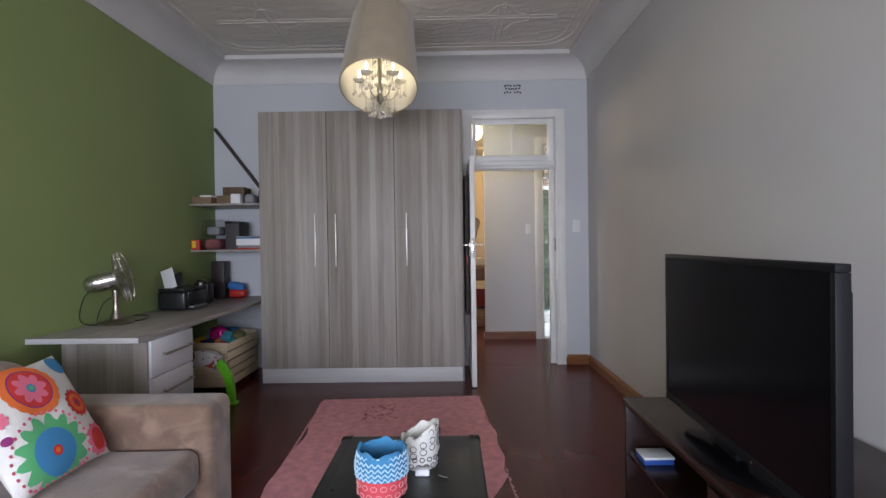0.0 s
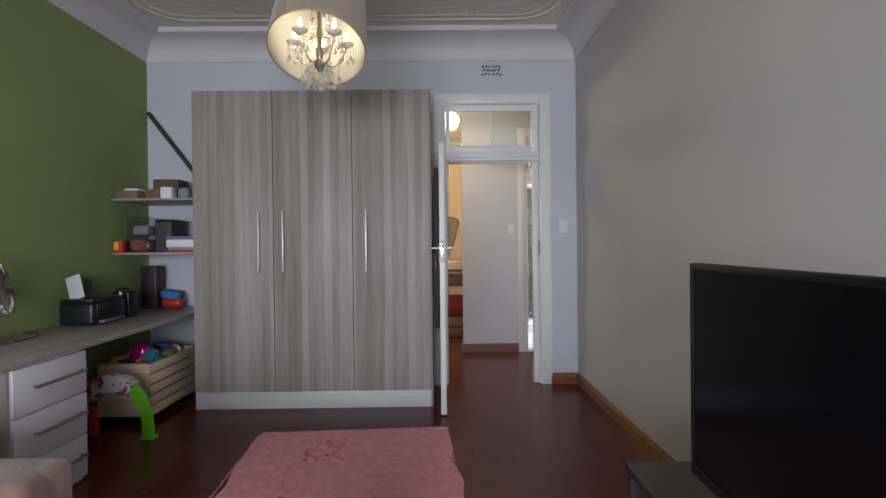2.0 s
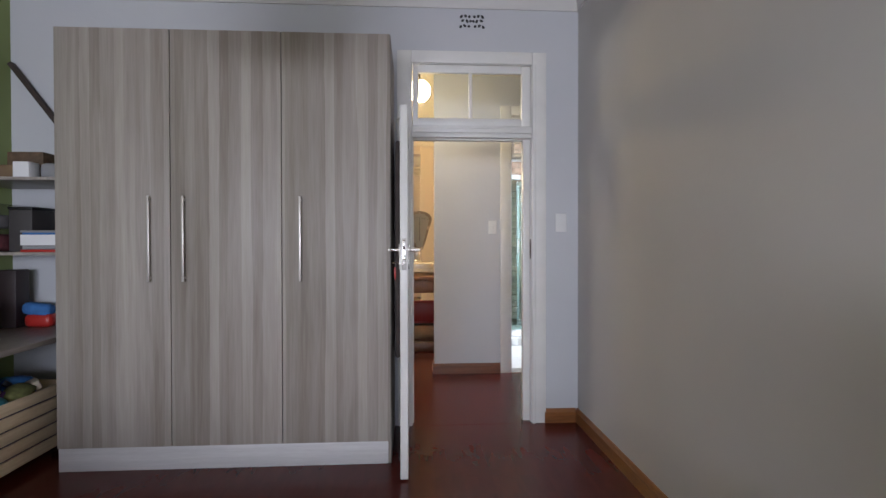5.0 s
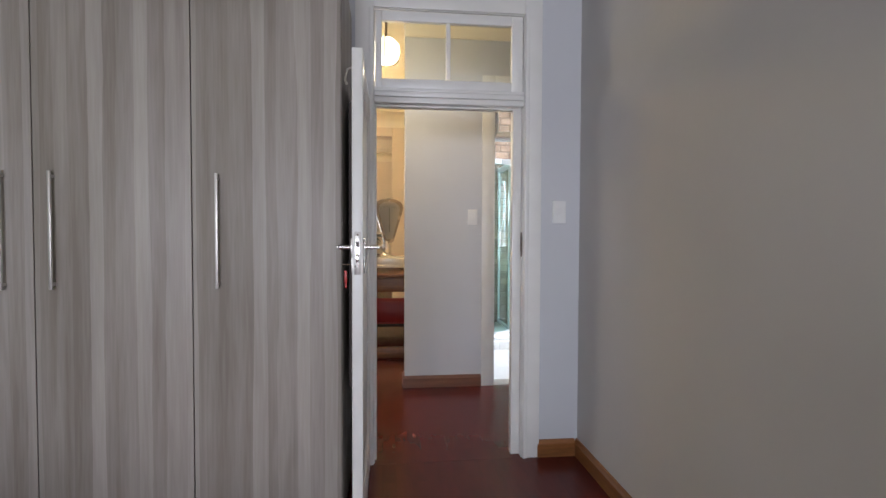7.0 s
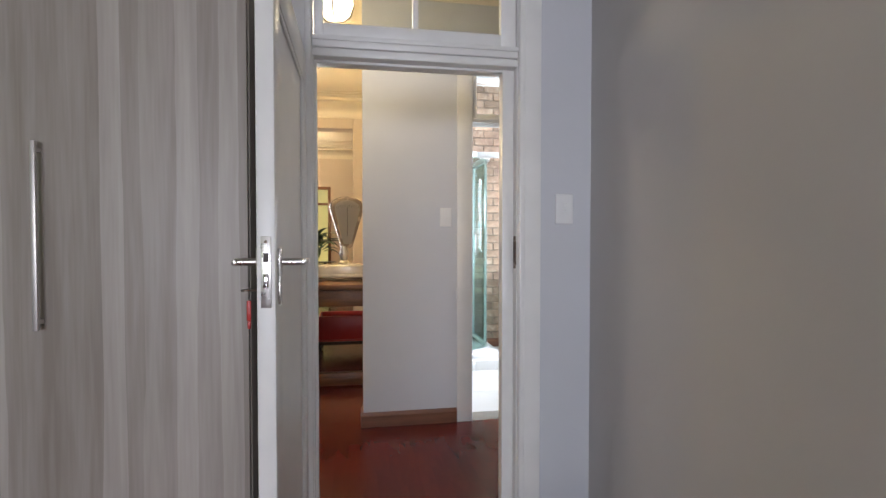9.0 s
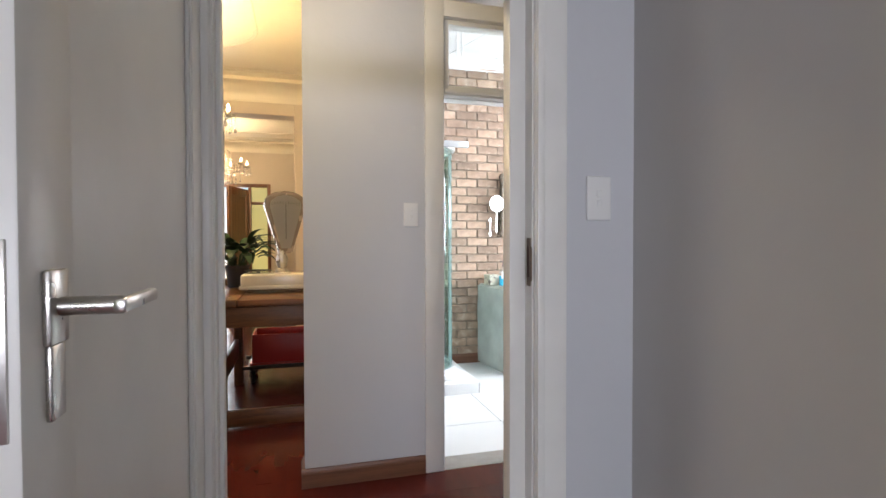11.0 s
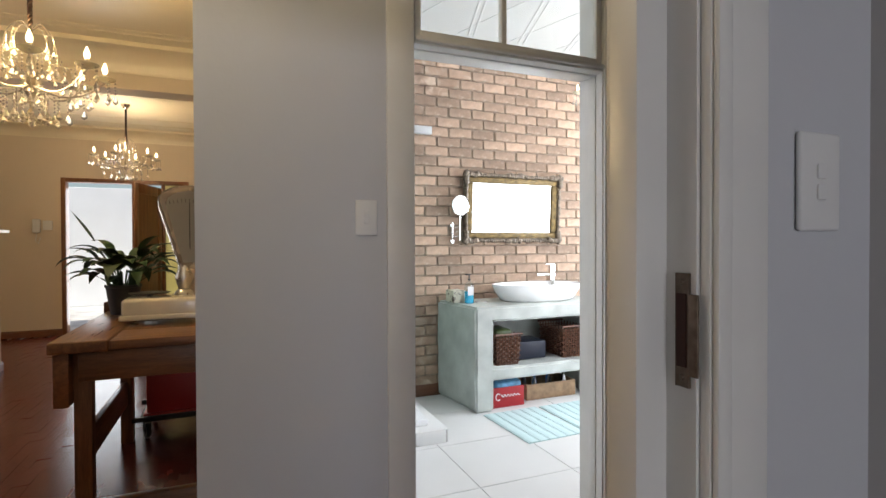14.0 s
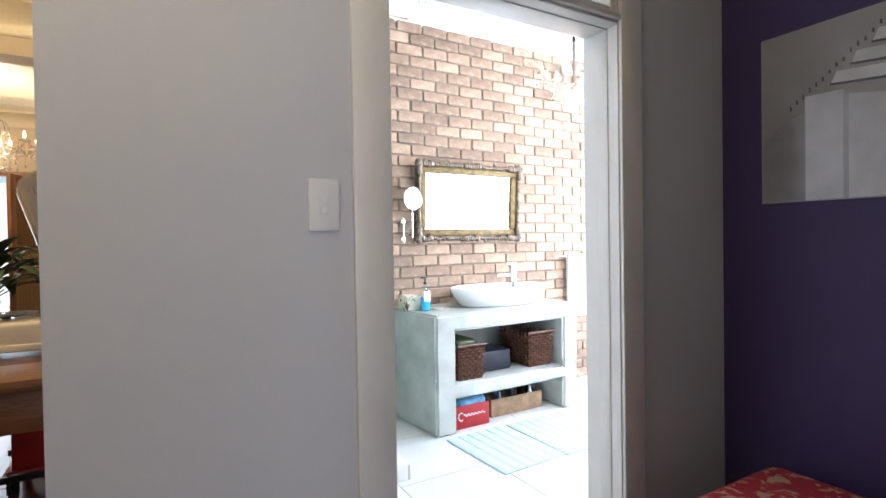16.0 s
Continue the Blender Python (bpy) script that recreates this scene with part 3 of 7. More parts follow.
# ---- door frames ----
def door_frame(name, x0, x1, ya, yb, bar0, bar1, head, cas, material, label, mull, stop=(0.010, 0.050, 0.010)):
    """Frame in a wall from ya to yb: linings, transom bar, fanlight and casings on both faces."""
    ob = new(name)
    ob.location = ((x0 + x1) / 2, ya, 0)
    tagged(ob, label, kind="structure")
    lin = 0.012
    bms = [box(x0 - lin, ya, 0, x0, yb, head), box(x1, ya, 0, x1 + lin, yb, head), box(x0 - lin, ya, head, x1 + lin, yb, head + lin)]
    part("lining", join(*bms), material, ob)
    for s, y in ((-1, ya), (1, yb)):
        bms = [box(x0 - cas, y, 0, x0 - 0.004, y + s * 0.016, head + cas * 0.85, 0.004), box(x1 + 0.004, y, 0, x1 + cas, y + s * 0.016, head + cas * 0.85, 0.004),
               box(x0 - 0.004, y, head + 0.004, x1 + 0.004, y + s * 0.016, head + cas * 0.85, 0.004)]
        part("casing", join(*bms), material, ob)
        if cas > 0.11:
            continue
        bms = [box(x0 - 0.03, y + s * 0.016, 0, x0 - 0.006, y + s * 0.026, head, 0.004), box(x1 + 0.006, y + s * 0.016, 0, x1 + 0.03, y + s * 0.026, head, 0.004)]
        part("casing_bead", join(*bms), material, ob)
    sy = ya + 0.045
    bms = [box(x0, sy, 0, x0 + stop[0], sy + 0.05, bar0, 0.001), box(x1 - stop[1], sy, 0, x1, sy + 0.05, bar0, 0.001), box(x0 + stop[0], sy, bar0 - stop[2], x1 - stop[1], sy + 0.05, bar0, 0.001)]
    part("door_stop", join(*bms), material, ob)
    bms = [box(x0, ya - 0.006, bar0, x1, yb + 0.002, bar0 + (bar1 - bar0) * 0.4, 0.004), box(x0, ya - 0.02, bar0 + (bar1 - bar0) * 0.4, x1, yb - 0.01, bar1, 0.004), box(x0, ya - 0.028, bar1 - 0.022, x1, ya - 0.02, bar1 - 0.004, 0.003)][:3 if cas < 0.11 else 2]
    part("transom_bar", join(*bms), material, ob)
    fy0, fy1 = ya + 0.002, ya + 0.038
    f = new("fanlight")
    f.parent = ob
    f.matrix_parent_inverse = Matrix.Translation(-total(ob))
    f.location = ((x0 + x1) / 2, ya, bar1)
    wl, wr, wb, wt = (0.041, 0.070, 0.056, 0.060) if cas < 0.11 else (0.03, 0.03, 0.03, 0.03)
    bms = [box(x0 + 0.004, fy0, bar1 + 0.003, x0 + wl, fy1, head - 0.004, 0.004), box(x1 - wr, fy0, bar1 + 0.003, x1 - 0.004, fy1, head - 0.004, 0.004),
           box(x0 + wl, fy0, bar1 + 0.003, x1 - wr, fy1, bar1 + wb, 0.004), box(x0 + wl, fy0, head - wt, x1 - wr, fy1, head - 0.004, 0.004), box(mull - 0.012, fy0 + 0.002, bar1 + wb, mull + 0.012, fy1 - 0.002, head - wt, 0.003)]
    part("fanlight_sash", join(*bms), material, f)
    for a, b in ((x0 + wl, mull - 0.012), (mull + 0.012, x1 - wr)):
        part("pane", box(a, fy0 + 0.016, bar1 + wb, b, fy0 + 0.020, head - wt), PANE, f).visible_shadow = False
    return ob


frame_1 = door_frame("door_frame_1", 0.757, 1.605, YF, YH, 2.035, 2.115, 2.55, 0.105, WHITE, "white painted door frame with a glazed fanlight", 1.17)
frame_2 = door_frame("door_frame_2", BX0 + 0.012, BX1, HY, HY2, 2.12, 2.15, 2.55, 0.113, WHITE, "white painted bathroom door frame with a glazed fanlight", 2.14, (0.004, 0.004, 0.004))
# window and front door frames
wf = [box(-1.7, YB - 0.12, 0.85, -1.64, YB - 0.06, 2.15), box(1.64, YB - 0.12, 0.85, 1.7, YB - 0.06, 2.15), box(-1.64, YB - 0.12, 0.85, 1.64, YB - 0.06, 0.91), box(-1.64, YB - 0.12, 2.09, 1.64, YB - 0.06, 2.15), box(-0.02, YB - 0.12, 0.91, 0.02, YB - 0.06, 2.09)]
struct("window_1", join(*wf), WHITE)
wf = [box(3.6, HY + 0.03, 0.875, 3.65, HY + 0.09, 2.4), box(6.05, HY + 0.03, 0.875, 6.1, HY + 0.09, 2.4), box(3.65, HY + 0.03, 0.875, 6.05, HY + 0.09, 0.925), box(3.65, HY + 0.03, 2.35, 6.05, HY + 0.09, 2.4)]
struct("window_2", join(*wf), WHITE)
# frame of the added, unseen east opening
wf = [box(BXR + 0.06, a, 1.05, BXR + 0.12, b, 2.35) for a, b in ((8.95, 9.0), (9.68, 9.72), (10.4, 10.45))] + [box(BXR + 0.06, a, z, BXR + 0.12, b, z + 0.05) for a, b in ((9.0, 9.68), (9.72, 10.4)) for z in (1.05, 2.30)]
struct("unseen_window_3", join(*wf), WHITE)

front = new("door_frame_3")
front.location = (-0.4, FY, 0)
tagged(front, "varnished brown front door frame beside amber glass", kind="structure")
part("frame", join(box(-1.26, FY - 0.015, 0, -1.20, FY + 0.15, 2.34, 0.004), box(0.38, FY - 0.015, 0, 0.44, FY + 0.15, 2.34, 0.004), box(-1.20, FY - 0.015, 2.28, 0.38, FY + 0.15, 2.34, 0.004), box(0.05, FY - 0.01, 0, 0.10, FY + 0.15, 2.28, 0.004), box(0.10, FY + 0.02, 1.96, 0.38, FY + 0.08, 2.01, 0.004)), DOORW, front)
part("pane", join(box(0.10, FY + 0.05, 0.02, 0.38, FY + 0.06, 1.96), box(0.10, FY + 0.05, 2.01, 0.38, FY + 0.06, 2.28)), YGLASS, front, "amber textured glass sidelight")
door_3 = new("door_3")
door_3.location = (-0.2, FY - 0.02, 0)
tagged(door_3, "varnished brown wooden front door, standing open", kind="structure")
leaf = moved(join(box(-0.9, -0.02, 0.01, -0.78, 0.02, 2.22, 0.004), box(-0.12, -0.02, 0.01, 0, 0.02, 2.22, 0.004), box(-0.78, -0.02, 0.01, -0.12, 0.02, 0.25, 0.004), box(-0.78, -0.02, 2.08, -0.12, 0.02, 2.22, 0.004), box(-0.78, -0.02, 1.05, -0.12, 0.02, 1.17, 0.004), box(-0.78, -0.008, 0.25, -0.12, 0.008, 1.05), box(-0.78, -0.008, 1.17, -0.12, 0.008, 2.08)), pose(0.04, FY - 0.03, 0, 0, 0, 75))
part("door_leaf", leaf, DOORW, door_3)
part("door_handle", moved(tube([(-0.84, 0.02, 1.05), (-0.84, 0.07, 1.05), (-0.74, 0.07, 1.05)], 0.009), pose(0.04, FY - 0.03, 0, 0, 0, 75)), STEEL, door_3)

# ---- outside ----
tagged(part("ground", box(-60, FY + 0.2, -0.25, 60, FY + 120, -0.02), EARTH), "sunlit pale paving outside the front door", kind="structure")
struct("ground_south", box(-60, -60, -0.25, 60, YB - 0.2, -0.05), EARTH)
struct("garden_wall", box(-6, FY + 4.2, -0.02, 6, FY + 4.4, 2.6, 0.02), OUTWALL, "pale blue-white garden wall outside")


# ---- bedroom door ----
def lever(sx, x, y, z, length=0.115):
    """Lever on a face at x that points along +y."""
    return join(tube([(x, y, z), (x + sx * 0.055, y, z)], 0.009, 10), box(x + sx * 0.048, y - 0.012, z - 0.007, x + sx * 0.060, y + length, z + 0.007, 0.003))


door_1 = new("door_1")
door_1.location = (0.715, 6.98, 0)
tagged(door_1, "white painted panelled bedroom door, standing wide open", kind="structure")
dx0, dx1, dy0, dy1 = 0.690, 0.733, 6.145, 6.985
part("stile", box(dx0, dy0, 0.01, dx1, dy0 + 0.105, 2.03, 0.003), WHITE, door_1)
part("stile", box(dx0, dy1 - 0.105, 0.01, dx1, dy1, 2.03, 0.003), WHITE, door_1)
part("rail", box(dx0 + 0.001, dy0 + 0.105, 0.01, dx1 - 0.001, dy1 - 0.105, 0.22, 0.002), WHITE, door_1)
part("rail", box(dx0 + 0.001, dy0 + 0.105, 1.91, dx1 - 0.001, dy1 - 0.105, 2.03, 0.002), WHITE, door_1)
part("panel", box(dx0 + 0.013, dy0 + 0.105, 0.22, dx1 - 0.013, dy1 - 0.105, 1.91), WHITE, door_1)
bead = [(dy0 + 0.105, 0.22, dy1 - 0.105, 0.235), (dy0 + 0.105, 1.895, dy1 - 0.105, 1.91), (dy0 + 0.105, 0.235, dy0 + 0.12, 1.895), (dy1 - 0.12, 0.235, dy1 - 0.105, 1.895)]
part("panel_bead", join(*[box(dx1 - 0.013, a, b, dx1 - 0.004, c, d, 0.003) for a, b, c, d in bead]), WHITE, door_1)
lock = part("lock_plate", box(0.700, dy0 - 0.003, 1.143, 0.724, dy0 + 0.002, 1.313, 0.001), STEEL, door_1, "steel lock edge plate")
part("latch", box(0.706, dy0 - 0.004, 1.252, 0.718, dy0 - 0.001, 1.274), IRON, lock)
part("bolt", box(0.706, dy0 - 0.010, 1.19, 0.718, dy0 - 0.002, 1.225, 0.002), CHROME, lock)
part("screw", lathe([(0, 0), (0.004, 0.001), (0, 0.0015)], 8), RUST, lock).matrix_basis = pose(0.712, dy0 - 0.003, 1.30, 90, 0, 0)
for s, x in ((1, dx1), (-1, dx0)):
    rose = part("rose", box(x, dy0 + 0.035, 1.215, x + s * 0.008, dy0 + 0.075, 1.285, 0.003), STEEL, door_1)
    part("door_handle", lever(s, x + s * 0.006, dy0 + 0.055, 1.250, 0.10), STEEL, door_1, "straight satin steel lever handle")
    part("keyhole_plate", box(x, dy0 + 0.04, 1.145, x + s * 0.006, dy0 + 0.07, 1.215, 0.002), STEEL, door_1)
key = thing("key_ring", (0.66, 6.2, 1.17), "red key tag hanging from the key in the door", "keys")
part("key", join(tube([(dx0, 6.2, 1.18), (0.665, 6.2, 1.18)], 0.003, 6), lathe([(0.004, -0.002), (0.012, -0.002), (0.012, 0.002), (0.004, 0.002), (0.004, -0.002)], 12, (0.655, 6.2, 1.18))), RUST, key)
part("tag", join(box(0.656, 6.198, 1.105, 0.667, 6.202, 1.155, 0.002), box(0.658, 6.1965, 1.085, 0.666, 6.2035, 1.105, 0.002)), RED, key, "worn red plastic tag")
for z in (0.3, 1.75):
    part("hinge", tube([(dx1 + 0.004, 6.99, z), (dx1 + 0.004, 6.99, z + 0.09)], 0.006, 8), STEEL, door_1)
hook = thing("door_hook", (dx0 - 0.01, 6.35, 1.93), "metal over-door hook beside the added dark slab", "hook")
part("hook", tube([(dx0, 6.2, 1.97), (dx0 - 0.02, 6.2, 1.96), (dx0 - 0.03, 6.2, 1.92), (dx0 - 0.022, 6.2, 1.90)], 0.004, 8), STEEL, hook)
# dark slab added to fill the dark gap between wardrobe and door leaf
coat = [box(dx0 - 0.035, 6.45, 0.60, dx0 - 0.004, 6.80, 1.90, 0.012)]
solo("door_gap_slab", join(*coat), mat("dark_gap_fill", (0.07, 0.055, 0.05), 0.95, noise_scale=9, vary=0.4, bump=0.8, bump_scale=20), "dark slab added in the gap behind the open door", "clothing")

# strike plate on the bedroom jamb
strike = thing("strike_plate", (1.6, 7.03, 1.25), "worn metal strike plate screwed to the white jamb", "strike plate")
part("plate", join(box(1.601, 7.008, 1.175, 1.6055, 7.028, 1.315), box(1.5995, 6.994, 1.19, 1.6035, 7.008, 1.29, 0.0015)), RUST, strike)
part("slot", box(1.5995, 7.011, 1.20, 1.6012, 7.025, 1.29), mat("rusty_slot", (0.05, 0.016, 0.010), 0.8), strike)
for z in (1.187, 1.304):
    part("screw", moved(lathe([(0, 0), (0.004, 0.0), (0.003, 0.0015), (0, 0.0015)], 10), pose(1.601, 7.018, z, 0, -90, 0)), RUST, strike)
strike2 = thing("strike_plate", (BX1, 8.5, 1.3), "small dark strike plate in the bathroom door jamb", "strike plate")
part("plate", box(BX1 - 0.002, 8.488, 1.27, BX1 + 0.001, 8.512, 1.40), RUST, strike2)
part("slot", box(BX1 - 0.003, 8.494, 1.29, BX1 - 0.0015, 8.506, 1.37), IRON, strike2)


def switch_plate(at, face, label, n=2):
    """Light switch: plate with rockers; face: the way that it looks."""
    s = thing("light_switch", at, label, "light switch")
    turn = {"-y": 0, "-x": -90}[face]
    m = Matrix.Translation(at) @ pose(0, 0, 0, 0, 0, turn)
    part("plate", moved(box(-0.041, -0.010, -0.066, 0.041, -0.001, 0.066, 0.0045, 3), m), SWITCH, s)
    for k in range(n):
        z = (k - (n - 1) / 2) * 0.028
        part("rocker", moved(box(-0.009, -0.0122, z - 0.010, 0.009, -0.009, z + 0.010, 0.0015), m), SWITCH, s)
        part("rocker_groove", moved(tube([(0.0115 * math.cos(q), -0.010, z + 0.0125 * math.sin(q)) for q in (2 * math.pi * i / 20 for i in range(21))], 0.0006, 4, cap=False), m), SWITCH, s)
    return s


switch_plate((1.820, YF, 1.433), "-y", "white wall switch with two rockers beside the door")
switch_plate((1.550, HY, 1.447), "-y", "white wall switch on the hall wall")
socket = thing("wall_socket", (XR, 4.735, 0.455), "white round-pin wall socket above the baseboard", "socket")
part("plate", box(XR - 0.010, 4.675, 0.405, XR - 0.001, 4.80, 0.505, 0.005), SWITCH, socket)
part("rocker", box(XR - 0.015, 4.765, 0.47, XR - 0.009, 4.785, 0.495, 0.002), PAPER, socket)
for dy, dz, r in ((0.0, 0.02, 0.006), (-0.014, -0.012, 0.005), (0.014, -0.012, 0.005)):
    part("pin_hole", moved(lathe([(0, 0), (r, 0), (r, 0.0015), (0, 0.0015)], 10), pose(XR - 0.0098, 4.72 + dy, 0.45 + dz, 0, -90, 0)), IRON, socket)

vent = thing("air_vent", (1.18, YF, 2.85), "patterned plaster air vent high on the wall", "air vent")
for sx in (-1, 1):
    for x, z, turn, size in ((0.075, 0.036, 48, 0.013), (0.045, 0.040, -42, 0.011), (0.018, 0.036, 60, 0.010), (0.066, 0.008, 20, 0.011), (0.034, 0.004, -58, 0.012), (0.010, 0.004, 35, 0.009), (0.052, -0.028, -35, 0.012), (0.022, -0.032, 12, 0.009), (0.080, -0.036, 55, 0.011)):
        bm = bmesh.new()
        q = [bm.verts.new((size * 1.25 * u, y, 0.0085 * v)) for y in (-0.0032, -0.0006) for u, v in ((-1, 0), (-0.4, 1), (0.4, 1), (1, 0), (0.4, -1), (-0.4, -1))]
        bm.faces.new(q[:6]), bm.faces.new(q[6:][::-1])
        for i in range(6):
            bm.faces.new((q[i], q[i + 6], q[(i + 1) % 6 + 6], q[(i + 1) % 6]))
        part("slot", moved(bm, pose(1.18 + sx * x, YF, 2.85 + z, 0, sx * turn, 0)), BLACK, vent)


# ---- wardrobe ----
WX0, WX1, WY, WZ = -1.235, 0.632, 6.385, 2.495
ward = thing("wardrobe", ((WX0 + WX1) / 2, 6.7, 0), "tall grey oak laminate wardrobe with three doors", "wardrobe")
part("side_panel", box(WX0, WY, 0, WX0 + 0.018, YF - 0.001, WZ, 0.001), LAM, ward)
part("side_panel", box(WX1 - 0.018, WY, 0, WX1, YF - 0.001, WZ, 0.001), LAM, ward)
part("top_panel", box(WX0 + 0.018, WY, WZ - 0.018, WX1 - 0.018, YF - 0.001, WZ), LAM, ward)
part("back_panel", box(WX0 + 0.018, YF - 0.02, 0.1, WX1 - 0.018, YF - 0.002, WZ - 0.018), LAM, ward)
part("plinth", box(WX0 + 0.002, WY - 0.006, 0.0, WX1 - 0.018, WY + 0.014, 0.132, 0.001), LAML, ward, "pale laminate plinth")
edges = [WX0 + 0.001, WX0 + 0.628, WX0 + 1.246, WX1 - 0.001]
for k, (a, b) in enumerate(zip(edges, edges[1:])):
    d = part("door", box(a + 0.0025, WY - 0.020, 0.136, b - 0.0025, WY - 0.001, WZ - 0.001, 0.0012), LAM, ward)
    hx = (b - 0.110, a + 0.078, a + 0.107)[k]
    part("handle", join(box(hx - 0.006, WY - 0.052, 1.072, hx + 0.006, WY - 0.042, 1.555, 0.0015), box(hx - 0.005, WY - 0.043, 1.087, hx + 0.005, WY - 0.02, 1.099), box(hx - 0.005, WY - 0.043, 1.528, hx + 0.005, WY - 0.02, 1.540)), STEELH, d, "long satin steel bar handle")


# ---- desk ----
desk = thing("desk", (-1.6, 5.7, 0), "built-in grey laminate desk with white drawers", "desk")
part("desktop", box(XL + 0.001, 4.585, 0.722, -1.278, YF - 0.001, 0.752, 0.002), LAMH, desk, "grey wood-grain laminate desktop")
part("edge_strip", box(XL + 0.001, 4.582, 0.722, -1.276, 4.5845, 0.752), LAML, desk, "pale laminate edge strip")
part("end_panel", box(XL + 0.12, 4.70, 0, -1.30, 4.718, 0.722), LAM, desk)
part("carcass", box(XL + 0.14, 4.718, 0.0, -1.302, 5.20, 0.722), LAML, desk)
for z0, z1 in ((0.485, 0.708), (0.255, 0.478), (0.02, 0.248)):
    dr = part("drawer_front", box(-1.302, 4.722, z0, -1.284, 5.212, z1, 0.0015), mat("white_drawer_laminate", (0.70, 0.70, 0.72), 0.4, noise_scale=5, vary=0.05) if z0 > 0.4 else bpy.data.materials["white_drawer_laminate"], desk)
    part("handle", join(box(-1.262, 4.83, z0 + 0.115, -1.252, 5.18, z0 + 0.130, 0.002), box(-1.284, 4.84, z0 + 0.117, -1.26, 4.852, z0 + 0.128), box(-1.284, 5.158, z0 + 0.117, -1.26, 5.17, z0 + 0.128)), NICKEL, dr, "dark satin bar handle")


def fan():
    f = thing("desk_fan", (-1.66, 4.93, 0.752), "retro brushed steel desk fan with round wire cage", "fan")
    c = Vector((-1.66, 4.93, 0.752))
    part("base", lathe([(0, 0), (0.105, 0), (0.11, 0.006), (0.095, 0.018), (0.04, 0.035), (0.022, 0.08), (0.016, 0.14), (0.024, 0.20), (0.024, 0.23), (0, 0.24)], 32, c), NICKEL, f)
    head = pose(c.x - 0.015, c.y, c.z + 0.305, 0, 0, 0) @ pose(0, 0, 0, 0, 76, 29)
    part("motor", moved(lathe([(0, -0.175), (0.03, -0.17), (0.052, -0.14), (0.06, -0.09), (0.062, -0.03), (0.058, 0.02), (0, 0.03)], 24), head), STEEL, f)
    ring = []
    for zz, r in ((0.035, 0.168), (0.06, 0.176), (0.085, 0.168)):
        ring.append(tube([(r * math.cos(a), r * math.sin(a), zz) for a in (2 * math.pi * k / 40 for k in range(41))], 0.0024, 6, cap=False))
    for k in range(44):
        a = 2 * math.pi * k / 44
        ring.append(tube([(0.03 * math.cos(a), 0.03 * math.sin(a), 0.105), (0.11 * math.cos(a), 0.11 * math.sin(a), 0.103), (0.168 * math.cos(a), 0.168 * math.sin(a), 0.085), (0.168 * math.cos(a), 0.168 * math.sin(a), 0.035), (0.06 * math.cos(a), 0.06 * math.sin(a), 0.012)], 0.0017, 4, cap=False))
    cage = part("cage", moved(ring[0], head), NICKEL, f, "round brushed steel wire guard")
    for wire in ring[1:]:
        part("wire", moved(wire, head), NICKEL, cage)
    for k in range(4):
        bl = bmesh.new()
        pts = [(0.02, -0.02), (0.08, -0.055), (0.145, -0.045), (0.15, 0.02), (0.09, 0.055), (0.02, 0.02)]
        lo = [bl.verts.new((x, y, 0.055 + 0.25 * y)) for x, y in pts]
        hi = [bl.verts.new((x, y, 0.058 + 0.25 * y)) for x, y in pts]
        bl.faces.new(lo[::-1]), bl.faces.new(hi)
        for i in range(6):
            bl.faces.new((lo[i], lo[(i + 1) % 6], hi[(i + 1) % 6], hi[i]))
        part("blade", moved(bl, head @ pose(0, 0, 0, 0, 0, 90 * k + 20)), STEEL, f)
    part("badge", moved(lathe([(0, 0.112), (0.025, 0.112), (0.033, 0.104), (0, 0.10)], 20), head), STEEL, f)
    part("cable", tube(smooth_path([(-1.72, 4.86, 1.02), (-1.78, 4.80, 0.95), (-1.80, 4.78, 0.80), (-1.74, 4.84, 0.757), (-1.58, 5.02, 0.757), (-1.60, 5.2, 0.757), (-1.68, 5.3, 0.757), (-1.78, 5.32, 0.757)]), 0.0035, 6), BLACK, f)
    part("cable", tube(smooth_path([(-1.66, 4.96, 0.95), (-1.72, 4.90, 0.90), (-1.74, 4.86, 0.80), (-1.79, 4.95, 0.757), (-1.79, 5.1, 0.757)]), 0.003, 6), BLACK, f)
    return f


fan().matrix_basis = Matrix.Translation((-1.775, 5.15, 0.752))

printer = thing("printer", (-1.72, 6.0, 0.752), "low black inkjet printer with paper in its feed", "printer")
part("body", box(-1.87, 5.80, 0.757, -1.64, 6.17, 0.905, 0.018, 3), BLACK, printer)
part("lid", box(-1.865, 5.81, 0.906, -1.65, 6.16, 0.932, 0.008), BLACK, printer)
part("panel", box(-1.642, 5.84, 0.83, -1.632, 6.12, 0.90, 0.004), BLACK, printer)
part("output_tray", box(-1.642, 5.86, 0.765, -1.60, 6.10, 0.785, 0.004), mat("grey_tray_plastic", (0.12, 0.12, 0.13), 0.4), printer, "grey output tray")
part("paper_tray", moved(box(-0.06, -0.004, 0, 0.08, 0.004, 0.12, 0.003), pose(-1.77, 5.90, 0.925, -14, -20, 0)), BLACK, printer)
part("paper", moved(box(-0.052, -0.002, 0.0, 0.052, 0.002, 0.17), pose(-1.79, 5.875, 0.928, -12, -21, 0)), PAPER, printer, "white paper standing in the feed")
cam_ = thing("camera_bag", (-1.73, 6.27, 0.752), "small black bag with a white mark behind the printer", "bag")
part("body", box(-1.80, 6.24, 0.755, -1.66, 6.36, 0.945, 0.02, 3), BLACK, cam_)
part("strap", tube([(-1.80, 6.29, 0.92), (-1.77, 6.29, 0.965), (-1.70, 6.29, 0.965), (-1.665, 6.29, 0.92)], 0.008, 6), BLACK, cam_)
